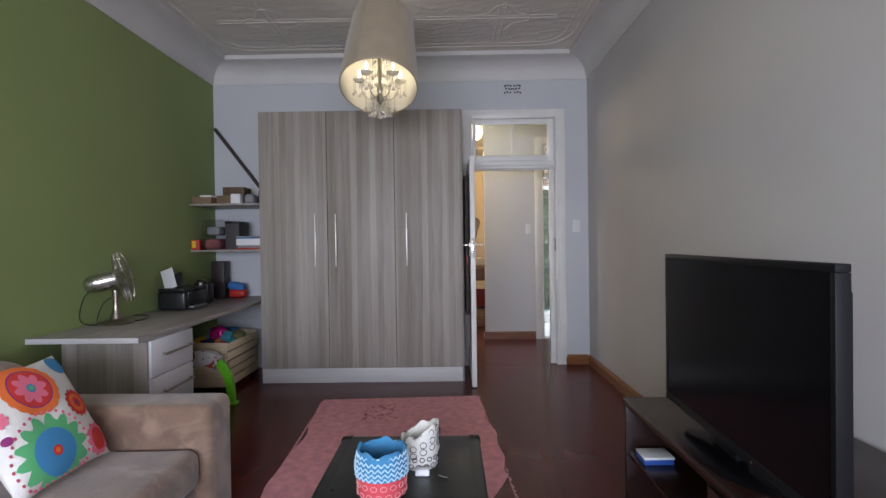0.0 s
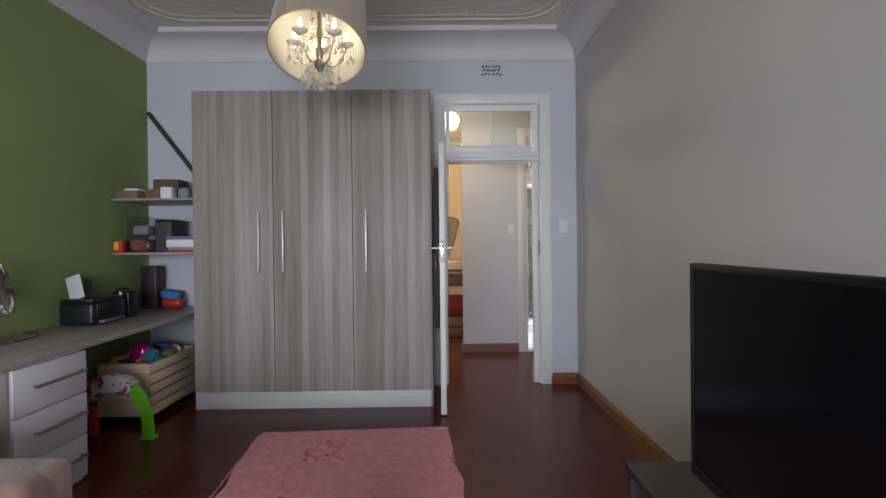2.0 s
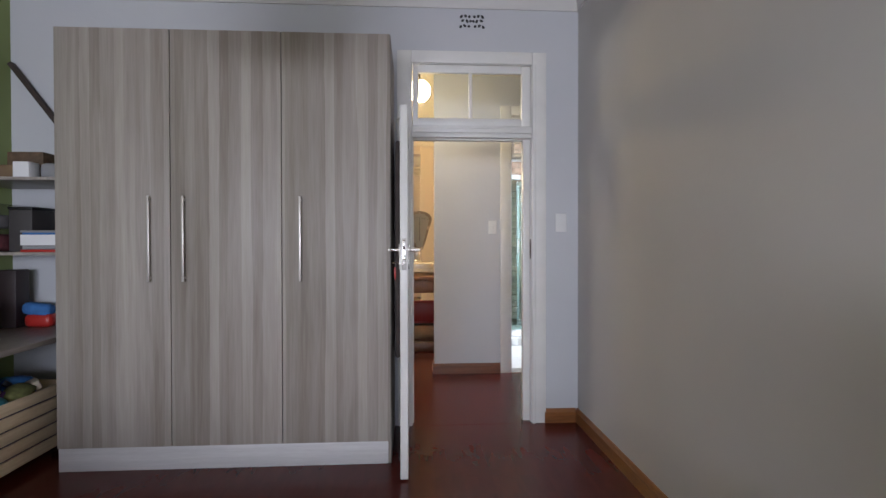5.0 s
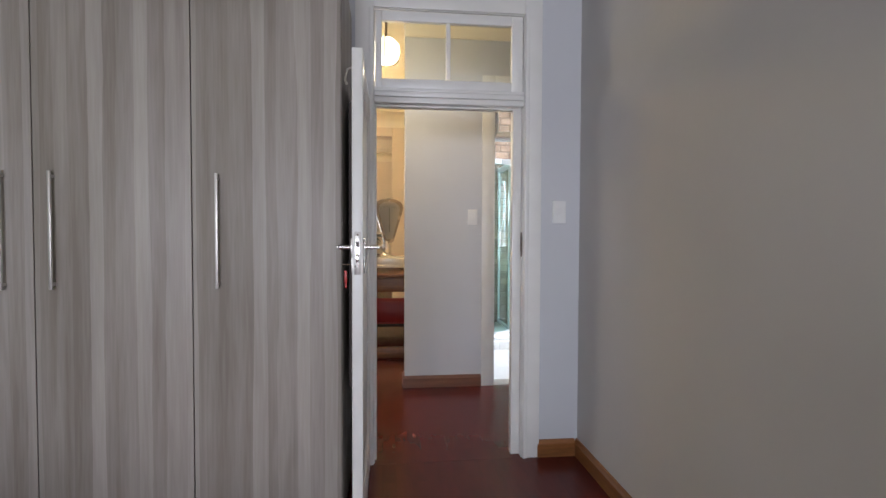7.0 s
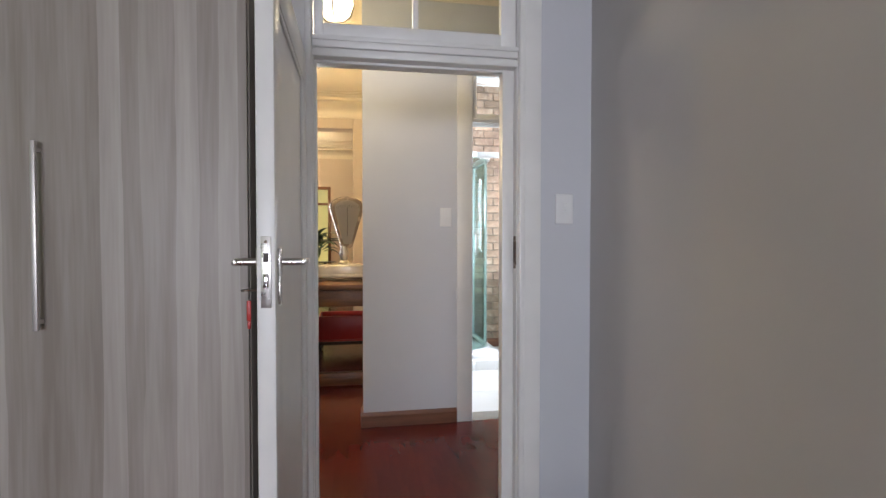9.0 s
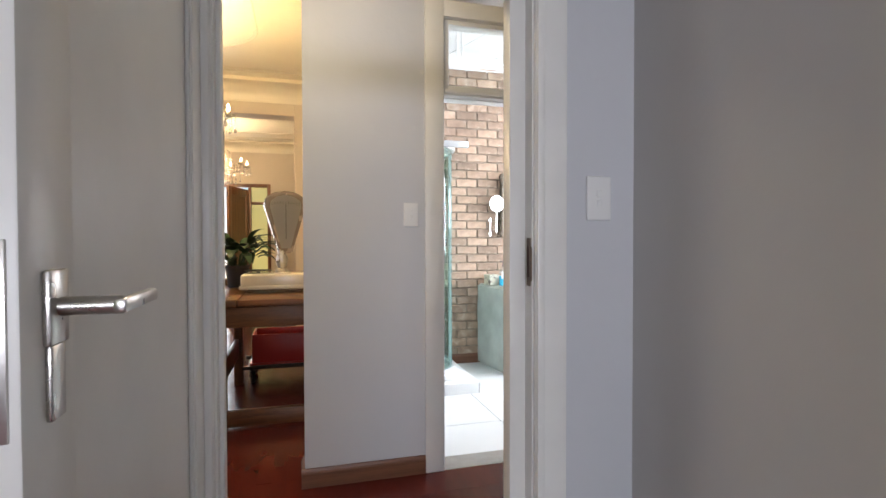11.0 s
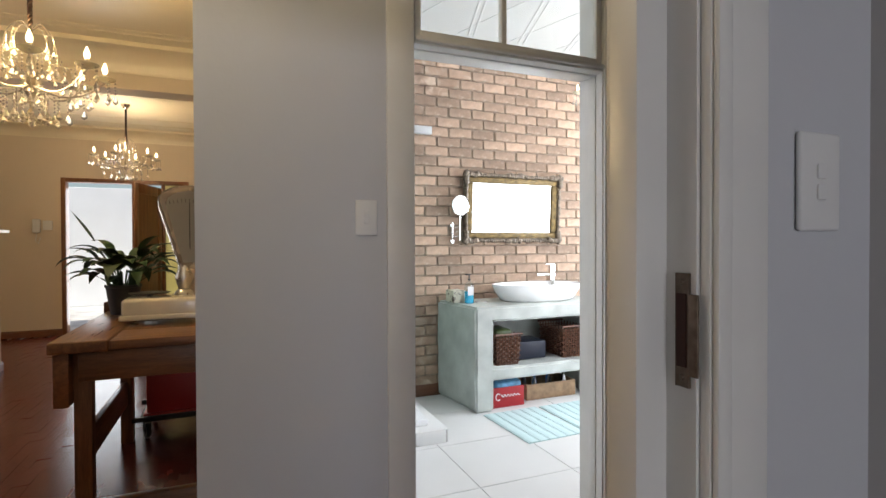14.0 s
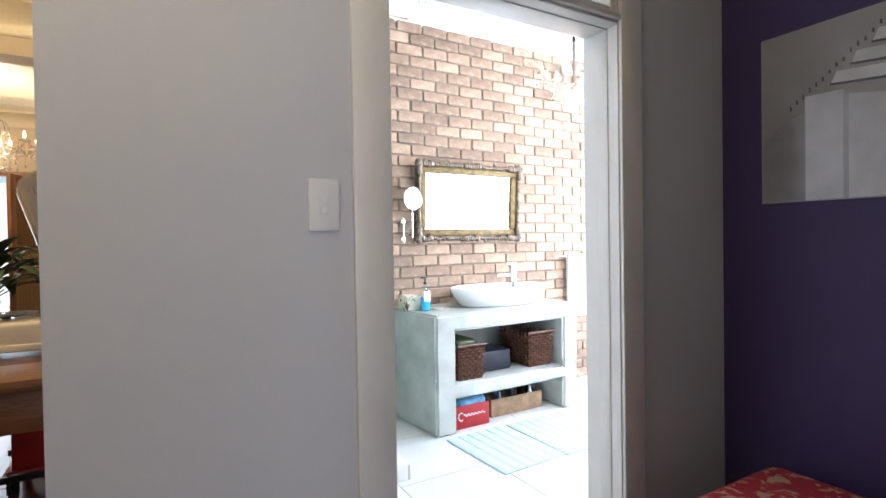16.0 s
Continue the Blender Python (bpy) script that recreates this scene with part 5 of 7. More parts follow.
def fabric_basket(name, cx, cy, r, z0, h, colours, label, tilt=0, fold=0.0, pattern="zig"):
    b = thing(name, (cx, cy, z0), label, "basket")
    m = pose(cx, cy, z0, tilt, 0, 0)
    z1, z2 = 0, h * 0.42
    part("lower_band", moved(lathe([(0, 0), (r * 0.92, 0), (r, 0.01), (r, z2)], 40), m), colours[0], b)
    top = lathe([(r, z2), (r + 0.005, z2 + 0.004), (r + 0.006, h - 0.006), (r + 0.001, h), (r - 0.006, h - 0.006), (r - 0.006, 0.02), (0, 0.015)], 40)
    for v in top.verts:
        q = math.atan2(v.co.y, v.co.x)
        hi = max(0.0, v.co.z - z2) / (h - z2)
        v.co.z += hi * (fold * (v.co.x / r) + 0.006 * math.sin(5 * q) + 0.004 * math.sin(9 * q + 1))
        k_ = 1 + 0.05 * math.sin(math.pi * hi) - 0.06 * hi + 0.03 * hi * math.sin(3 * q)
        v.co.x *= k_
        v.co.y *= k_
    part("upper_band", moved(top, m), colours[1], b)
    bm = bmesh.new()
    rows = 5
    for j in range(rows):
        for k in range(26):
            a0, a1 = 2 * math.pi * k / 26, 2 * math.pi * (k + 1) / 26
            za = z2 + 0.012 + (h - z2 - 0.024) * j / (rows - 1)
            rr = (r + 0.0062) * (1 + 0.05 * math.sin(math.pi * j / (rows - 1)) - 0.06 * j / (rows - 1))
            if pattern == "zig":
                for (aa, zz, bb, yy) in ((a0, za - 0.008, (a0 + a1) / 2, za + 0.004), ((a0 + a1) / 2, za + 0.004, a1, za - 0.008)):
                    tube([(rr * math.cos(aa), rr * math.sin(aa), zz + fold * math.cos(aa)), (rr * math.cos(bb), rr * math.sin(bb), yy + fold * math.cos(bb))], 0.0026, 4, bm)
            elif k % 2 == j % 2 and j % 2 == 0:
                pts = [(rr * math.cos((a0 + a1) / 2 + 0.16 * math.cos(q)), rr * math.sin((a0 + a1) / 2 + 0.16 * math.cos(q)), za + 0.011 * math.sin(q) + fold * math.cos(a0)) for q in (2 * math.pi * i / 12 for i in range(13))]
                tube(pts, 0.0013, 4, bm, cap=False)
    part("printed_pattern", moved(bm, m), colours[2], b)
    bm = bmesh.new()
    for j in range(2):
        for k in range(16):
            a0 = 2 * math.pi * (k + 0.5 * j) / 16
            za = 0.016 + z2 * 0.45 * j
            pts = [((r + 0.0015) * math.cos(a0 + 0.13 * math.cos(q)), (r + 0.0015) * math.sin(a0 + 0.13 * math.cos(q)), za + 0.008 * math.sin(q)) for q in (2 * math.pi * i / 10 for i in range(11))]
            tube(pts, 0.0015, 4, bm, cap=False)
    part("printed_rings", moved(bm, m), colours[3], b)
    return b


CBLUE = mat("blue_print_cotton", (0.05, 0.22, 0.42), 0.9)
LBLUE = mat("light_blue_print", (0.42, 0.62, 0.74), 0.9)
INKB = mat("black_print", (0.02, 0.02, 0.025), 0.9)
ROSE = mat("pink_red_cotton", (0.62, 0.07, 0.09), 0.9)
LROSE = mat("pale_pink_print", (0.75, 0.33, 0.33), 0.9)
fabric_basket("fabric_basket", 0.272, 3.385, 0.081, TZ + 0.004, 0.150, (ROSE, CBLUE, LBLUE, LROSE), "small fabric basket, blue zigzag above red print")
fabric_basket("fabric_basket", 0.385, 3.60, 0.070, TZ + 0.004, 0.130, (CWHITE, CWHITE, INKB, INKB), "white fabric basket printed with black circles", 0, 0.03, "rings")
solo("candle", box(0.375, 3.49, TZ + 0.004, 0.425, 3.52, TZ + 0.028, 0.004), PAPER, "small white block on the trunk", "ornament")
solo("key_small", tube([(0.46, 3.49, TZ + 0.007), (0.49, 3.47, TZ + 0.007)], 0.003, 6), CHROME, "tiny metal key on the trunk lid", "key")


# ---- television and its cabinet ----
cab = thing("tv_cabinet", (1.6, 3.0, 0), "low dark brown cabinet with open compartments", "cabinet")
CX, CZ, CY0, CY1 = 1.27, 0.57, 1.70, 3.98
part("top", box(CX, CY0, CZ - 0.03, XR - 0.03, CY1, CZ, 0.004), DARKW, cab)
part("bottom", box(CX + 0.01, CY0 + 0.01, 0.05, XR - 0.04, CY1 - 0.01, 0.075, 0.002), DARKW, cab)
part("plinth", box(CX + 0.04, CY0 + 0.03, 0.0, XR - 0.05, CY1 - 0.03, 0.05), DARKW, cab)
part("back", box(XR - 0.055, CY0 + 0.02, 0.075, XR - 0.04, CY1 - 0.02, CZ - 0.03), DARKW, cab)
for y in (CY0 + 0.012, 2.45, 3.22, CY1 - 0.03):
    part("divider", box(CX + 0.006, y, 0.075, XR - 0.056, y + 0.02, CZ - 0.03, 0.002), DARKW, cab)
part("shelf", box(CX + 0.01, 3.24, 0.322, XR - 0.056, CY1 - 0.03, 0.340, 0.002), DARKW, cab)
for y0_, y1_ in ((CY0 + 0.035, 2.445), (2.472, 3.218)):
    part("drawer_front", box(CX - 0.006, y0_, 0.08, CX + 0.012, y1_, CZ - 0.034, 0.003), DARKW, cab)
dvd = thing("disc_box", (1.38, 3.8, 0.34), "flat blue and white box on the cabinet shelf", "box")
part("cover", box(1.30, 3.80, 0.341, 1.42, 3.90, 0.363, 0.002), mat("bright_blue_card", (0.03, 0.09, 0.36), 0.4), dvd)
part("label", box(1.298, 3.798, 0.3635, 1.422, 3.90, 0.373, 0.001), PAPER, dvd)

TVBLACK = mat("matt_black_plastic", (0.008, 0.008, 0.009), 0.5, spec=0.15)
tv = thing("television", (1.46, 3.36, CZ), "large black flat-screen television on an oval stand", "television")
tm = Matrix.Translation((1.364, 3.262, 0)) @ Matrix.Rotation(math.atan2(3.75 - 2.71, 1.385 - 1.325), 4, "Z")
# local x along the screen, towards the far end; local +y is the front
hw = 0.492
part("screen", moved(box(-hw + 0.018, 0.014, 0.665, hw - 0.018, 0.019, 1.195), tm), SCREEN, tv, "switched-off dark glossy screen")
part("bezel", moved(join(box(-hw, -0.012, 1.195, hw, 0.022, 1.213, 0.003), box(-hw, -0.012, 0.637, hw, 0.022, 0.665, 0.003), box(-hw, -0.012, 0.665, -hw + 0.018, 0.022, 1.195, 0.003), box(hw - 0.018, -0.012, 0.665, hw, 0.022, 1.195, 0.003)), tm), TVBLACK, tv)
part("back_cover", moved(box(-hw + 0.05, -0.055, 0.66, hw - 0.05, -0.012, 1.16, 0.015), tm), TVBLACK, tv)
part("neck", moved(box(0.0, -0.05, 0.585, 0.16, -0.010, 0.66, 0.008), tm), TVBLACK, tv)
part("stand", moved(lathe([(0, 0), (0.265, 0), (0.27, 0.006), (0.25, 0.014), (0.08, 0.02), (0, 0.021)], 40, (0.08, -0.05, CZ), 0.5), tm), SCREEN, tv, "oval glossy black foot")
part("badge", moved(join(*[box(-0.16 - 0.014 * k, 0.0225, 0.648, -0.152 - 0.014 * k, 0.0235, 0.654) for k in range(1)]), tm), STEEL, tv)
solo("cable", tube([(1.62, 2.9, 0.72), (1.70, 2.88, 0.62), (1.78, 2.82, 0.578), (1.84, 2.6, 0.578), (1.86, 2.3, 0.578)], 0.003, 6), BLACK, "thin black cable behind the television", "cable")


# ---- lamps and chandeliers ----
def drop(bm, x, y, z, n, s, big):
    """A hanging string of beads with a drop at its end."""
    for k in range(n):
        lathe([(0, 0), (s * 0.9, -s), (0, -2 * s)], 6, (x, y, z - k * 2.6 * s), 1, bm)
    lathe([(0, 0), (big * 0.55, -big * 1.2), (big * 0.8, -big * 1.9), (0, -big * 2.6)], 6, (x, y, z - n * 2.6 * s), 1, bm)


def arm_path(a, r, z0, dip, rise):
    return [(r * t * math.cos(a), r * t * math.sin(a), z0 - dip * math.sin(math.pi * t) + rise * t ** 3) for t in (k / 10 for k in range(11))]


def chandelier(at, r, arms, label, name="chandelier", top=None, metal=NICKEL, group="", bulb=BULB):
    """A crystal chandelier; at is the middle of its hub, top the ceiling above it."""
    c = thing(name, at, label, "chandelier", group)
    m = Matrix.Translation(at)
    part("stem", moved(lathe([(0, -0.10), (0.012, -0.095), (0.03, -0.06), (0.014, -0.03), (0.022, 0.0), (0.010, 0.05), (0.02, 0.10), (0.010, 0.14), (0.016, 0.24), (0.006, 0.30), (0, 0.30)], 16), m), metal, c)
    if top:
        L = top - at[2]
        part("ceiling_cup", moved(lathe([(0, L), (0.055, L - 0.001), (0.05, L - 0.02), (0.03, L - 0.05), (0.012, L - 0.06), (0, L - 0.06)], 20), m), CHROME, c)
        ch = bmesh.new()
        z, k = 0.30, 0
        while z < L - 0.06:
            tube([(0.006 * math.cos(q) * (1 if k % 2 else 1), 0.006 * math.sin(q), z + 0.012 * math.sin(q * 1)) if k % 2 else (0.006 * math.sin(q), 0.007 * math.cos(q), z + 0.012 * math.sin(q)) for q in (2 * math.pi * i / 8 for i in range(9))], 0.0075, 5, ch, cap=False)
            z += 0.014
            k += 1
        part("chain", moved(ch, m), mat("dark_bronze_chain", (0.03, 0.015, 0.01), 0.5, 0.5) if "dark_bronze_chain" not in bpy.data.materials else bpy.data.materials["dark_bronze_chain"], c, "dark covered hanging chain")
    cry = bmesh.new()
    for k in range(arms):
        a = 2 * math.pi * (k + 0.35) / arms
        ca, sa = math.cos(a), math.sin(a)
        path = arm_path(a, r, -0.02, 0.05, 0.07)
        arm = part("arm", moved(tube(path, 0.0048 if r > 0.2 else 0.004, 8), m), metal, c)
        ex, ey, ez = path[-1]
        s = 1.0 if r > 0.25 else 0.75
        part("drip_pan", moved(lathe([(0, 0), (0.02 * s, 0.002), (0.052 * s, 0.018), (0.055 * s, 0.024), (0.02 * s, 0.010), (0, 0.010)], 16, (ex, ey, ez)), m), PANG, arm)
        part("candle", moved(lathe([(0, 0.01), (0.011 * s, 0.01), (0.011 * s, 0.05 * s), (0, 0.05 * s)], 12, (ex, ey, ez)), m), ENAMEL, arm)
        part("bulb", moved(lathe([(0, 0), (0.010 * s, 0.005), (0.015 * s, 0.022 * s), (0.010 * s, 0.042 * s), (0.002, 0.064 * s), (0, 0.066 * s)], 12, (ex, ey, ez + 0.05 * s)), m), bulb, arm, "lit candle bulb")
        for q in range(5):
            b = a + 2 * math.pi * q / 5
            drop(cry, ex + 0.05 * s * math.cos(b), ey + 0.05 * s * math.sin(b), ez + 0.012, 4, 0.0075 * s, 0.020 * s)
        for t in (3, 5, 7):
            drop(cry, path[t][0], path[t][1], path[t][2] - 0.006, 5 if t < 6 else 4, 0.0075 * s, 0.021 * s)
        up = [(r * 0.16 * ca, r * 0.16 * sa, 0.30), (r * 0.30 * ca, r * 0.30 * sa, 0.24), (r * 0.34 * ca, r * 0.34 * sa, 0.16)]
        part("upper_arm", moved(tube(smooth_path([(0, 0, 0.26), *up]), 0.0016, 5), m), IRON, c)
        drop(cry, up[1][0], up[1][1], up[1][2], 4, 0.006 * s, 0.016 * s)
        drop(cry, up[2][0], up[2][1], up[2][2], 4, 0.0075 * s, 0.022 * s)
        if r > 0.2:
            for u in (0.25, 0.5, 0.75):
                drop(cry, ca * r * (0.3 + 0.6 * u), sa * r * (0.3 + 0.6 * u), 0.12 - 0.13 * u, 2, 0.0075, 0.016)
        for t in range(9):
            u = t / 8
            lathe([(0, 0.0055), (0.005, 0), (0, -0.0055)], 6, ((0.34 + (0.85 - 0.34) * u) * r * ca, (0.34 + (0.85 - 0.34) * u) * r * sa, 0.16 + (ez + 0.01 - 0.16) * u - 0.05 * math.sin(math.pi * u)), 1, cry)
    for k in range(10):
        a = 2 * math.pi * k / 10
        drop(cry, 0.06 * math.cos(a), 0.06 * math.sin(a), -0.05, 6, 0.0075 * s, 0.022 * s)
    drop(cry, 0, 0, -0.10, 2, 0.008, 0.022)
    tagged(part("crystal_string", moved(cry, m), BEADS, c, "strings of clear crystal beads and drops"), kind="stuff")
    return c


def shaded_pendant():
    x, y, z = 0.062, 5.02, 2.285
    p = thing("pendant_lamp", (x, y, z), "champagne satin drum shade, hanging askew round a small chandelier", "pendant lamp")
    m = pose(x, y, z, -27, 0, 0) @ Matrix.Diagonal((1.13, 1.13, 1.0, 1))
    bm = bmesh.new()
    n = 96
    rings = []
    for r0, zz in ((0.222, 0.0), (0.224, 0.012), (0.216, 0.2), (0.200, 0.42), (0.185, 0.62)):
        rings.append([bm.verts.new(((r0 + 0.0016 * math.cos(k * math.pi)) * math.cos(2 * math.pi * k / n), (r0 + 0.0016 * math.cos(k * math.pi)) * math.sin(2 * math.pi * k / n), zz)) for k in range(n)])
    for a, b in zip(rings, rings[1:]):
        for k in range(n):
            bm.faces.new((a[k], a[(k + 1) % n], b[(k + 1) % n], b[k]))
    part("shade", moved(bm, m), SHADE, p)
    part("shade_lining", moved(lathe([(0.217, 0.004), (0.211, 0.2), (0.195, 0.42), (0.180, 0.618)], 48), m), LINING, p, "pale cream inner lining")
    part("rim", moved(tube([(0.222 * math.cos(q), 0.222 * math.sin(q), 0) for q in (2 * math.pi * k / 48 for k in range(49))], 0.0035, 6, cap=False), m), SHADE, p)
    for turn in (-24, 0, 31):
        part("seam", moved(box(-0.003, -0.2285, 0.004, 0.003, -0.219, 0.60), m @ pose(0, 0, 0, 0, 0, turn) @ pose(0, 0.0, 0, -3.4, 0, 0)), SHADE, p)
    part("spider", moved(join(*[tube([(0, 0, 0.58), (0.182 * math.cos(q), 0.182 * math.sin(q), 0.58)], 0.003, 6) for q in (0, 2.09, 4.19)]), m), STEEL, p)
    top = m @ Vector((0, 0, 0.58))
    part("cord", tube([tuple(top), (top.x, top.y + 0.01, CEIL - 0.02)], 0.006, 8), STEEL, p)
    part("ceiling_rose", lathe([(0, 0), (0.06, -0.002), (0.055, -0.03), (0.02, -0.045), (0, -0.045)], 24, (top.x, top.y, CEIL)), CHROME, p)
    part("chandelier_cord", tube([tuple(top), (x, y + 0.11, 2.62)], 0.004, 8), STEEL, p)
    return p


shaded_pendant()
chandelier((0.062, 5.08, 2.295), 0.145, 5, "small chrome and crystal chandelier hanging inside the shade", "small_chandelier", None, NICKEL, "", SBULB)

hall_lamp = thing("hall_lamp", (0.84, 7.74, 2.6), "white frosted globe lamp with metal straps", "ceiling lamp")
part("globe", lathe([(0, -0.098), (0.045, -0.093), (0.08, -0.062), (0.097, -0.01), (0.089, 0.04), (0.055, 0.075), (0, 0.085)], 24, (0.82, 7.74, 2.583)), GLOBE, hall_lamp, "lit frosted globe").visible_shadow = False
for a in (0.4, 2.5, 4.6):
    part("strap", tube([(0.82 + r * math.cos(a), 7.74 + r * math.sin(a), 2.585 + z) for r, z in ((0.0, -0.108), (0.05, -0.10), (0.09, -0.066), (0.104, -0.01), (0.095, 0.05), (0.03, 0.10))], 0.005, 6), RUST, hall_lamp)
part("stem", tube([(0.82, 7.74, 2.665), (0.82, 7.74, CEIL)], 0.008, 8), RUST, hall_lamp)

chandelier((0.105, 9.9, 2.22), 0.33, 8, "big crystal chandelier with lit candle bulbs over the table", top=CEIL)
chandelier((-0.14, 14.0, 2.37), 0.34, 6, "crystal chandelier with lit candle bulbs in the front room", top=3.10)
chandelier((4.0, 10.0, 2.56), 0.24, 6, "lit crystal chandelier in the bathroom", top=3.16)


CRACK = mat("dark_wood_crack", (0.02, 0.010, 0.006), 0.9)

# ---- butcher's table, scale, plant ----
def work_table():
    t = thing("work_table", (0.9, 10.15, 0), "heavy old stained timber work table", "table")
    x0, x1, y0, y1, z = 0.30, 1.50, 9.38, 10.72, 0.90
    part("end_plank", box(x0, y0, z - 0.055, x0 + 0.24, y1, z, 0.008, 3), BENCHW, t, "thick worn plank with splits")
    n = 4
    for k in range(n):
        a = y0 + 0.01 + (y1 - y0 - 0.02) * k / n
        part("plank", box(x0 + 0.244, a + 0.001, z - 0.05, x1, a + (y1 - y0 - 0.02) / n - 0.001, z - 0.006, 0.004), BENCHX, t)
    part("apron", box(x0 + 0.11, y0 + 0.05, z - 0.20, x1 - 0.05, y0 + 0.085, z - 0.057, 0.003), BENCHX, t)
    part("apron", box(x0 + 0.11, y1 - 0.085, z - 0.20, x1 - 0.05, y1 - 0.05, z - 0.057, 0.003), BENCHX, t)
    part("side_apron", box(x0 + 0.012, y0 + 0.04, z - 0.315, x0 + 0.075, y1 - 0.04, z - 0.057, 0.006), BENCHW, t)
    for x in (x0 + 0.08, x1 - 0.12):
        for y in (y0 + 0.09, y1 - 0.17):
            part("leg", box(x, y, 0.0, x + 0.075, y + 0.075, z - 0.057, 0.006), BENCHZ, t)
    part("side_stretcher", box(x0 + 0.09, y0 + 0.165, 0.26, x0 + 0.125, y1 - 0.17, 0.42, 0.005), BENCHW, t)
    part("foot_rail", box(x0 + 0.03, y0 + 0.03, 0.01, x1 - 0.04, y0 + 0.085, 0.125, 0.012), BENCHX, t)
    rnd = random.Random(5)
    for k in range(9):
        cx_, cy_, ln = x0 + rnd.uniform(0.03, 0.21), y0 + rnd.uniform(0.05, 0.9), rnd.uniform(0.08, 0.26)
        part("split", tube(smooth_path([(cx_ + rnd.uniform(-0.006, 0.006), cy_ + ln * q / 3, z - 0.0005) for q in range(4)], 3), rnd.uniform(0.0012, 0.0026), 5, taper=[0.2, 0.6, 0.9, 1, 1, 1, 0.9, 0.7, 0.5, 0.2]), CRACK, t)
    part("handle", box(x0 - 0.02, y1 - 0.12, z - 0.04, x0 + 0.02, y1 - 0.02, z + 0.06, 0.01), BENCHZ, t)


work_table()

cart = thing("red_trolley", (0.95, 10.75, 0), "low red painted trolley on black castors under the table", "trolley")
part("tray", box(0.51, 10.57, 0.166, 1.42, 11.0, 0.182, 0.003), RED, cart)
part("side", box(0.53, 10.59, 0.183, 1.40, 10.605, 0.44, 0.003), RED, cart, "worn red painted front board")
part("side", box(0.53, 10.965, 0.183, 1.40, 10.98, 0.44, 0.003), RED, cart)
part("end", box(0.53, 10.606, 0.183, 0.545, 10.964, 0.44, 0.003), RED, cart)
part("end", box(1.385, 10.606, 0.183, 1.40, 10.964, 0.44, 0.003), RED, cart)
part("frame", join(box(0.44, 10.55, 0.130, 1.44, 10.575, 0.165, 0.004), box(0.44, 10.995, 0.130, 1.44, 11.02, 0.165, 0.004), box(0.49, 10.576, 0.130, 0.515, 10.994, 0.165, 0.004), box(1.41, 10.576, 0.130, 1.435, 10.994, 0.165, 0.004)), IRON, cart)
for x in (0.53, 1.38):
    for y in (10.61, 10.96):
        part("castor", join(moved(lathe([(0.02, -0.013), (0.050, -0.015), (0.055, 0), (0.050, 0.015), (0.02, 0.013)], 20), pose(x, y, 0.0555, 0, 90, 20)), box(x - 0.02, y - 0.02, 0.115, x + 0.02, y + 0.02, 0.129), box(x - 0.026, y - 0.012, 0.05, x - 0.018, y + 0.012, 0.115), box(x + 0.018, y - 0.012, 0.05, x + 0.026, y + 0.012, 0.115)), IRON, cart)


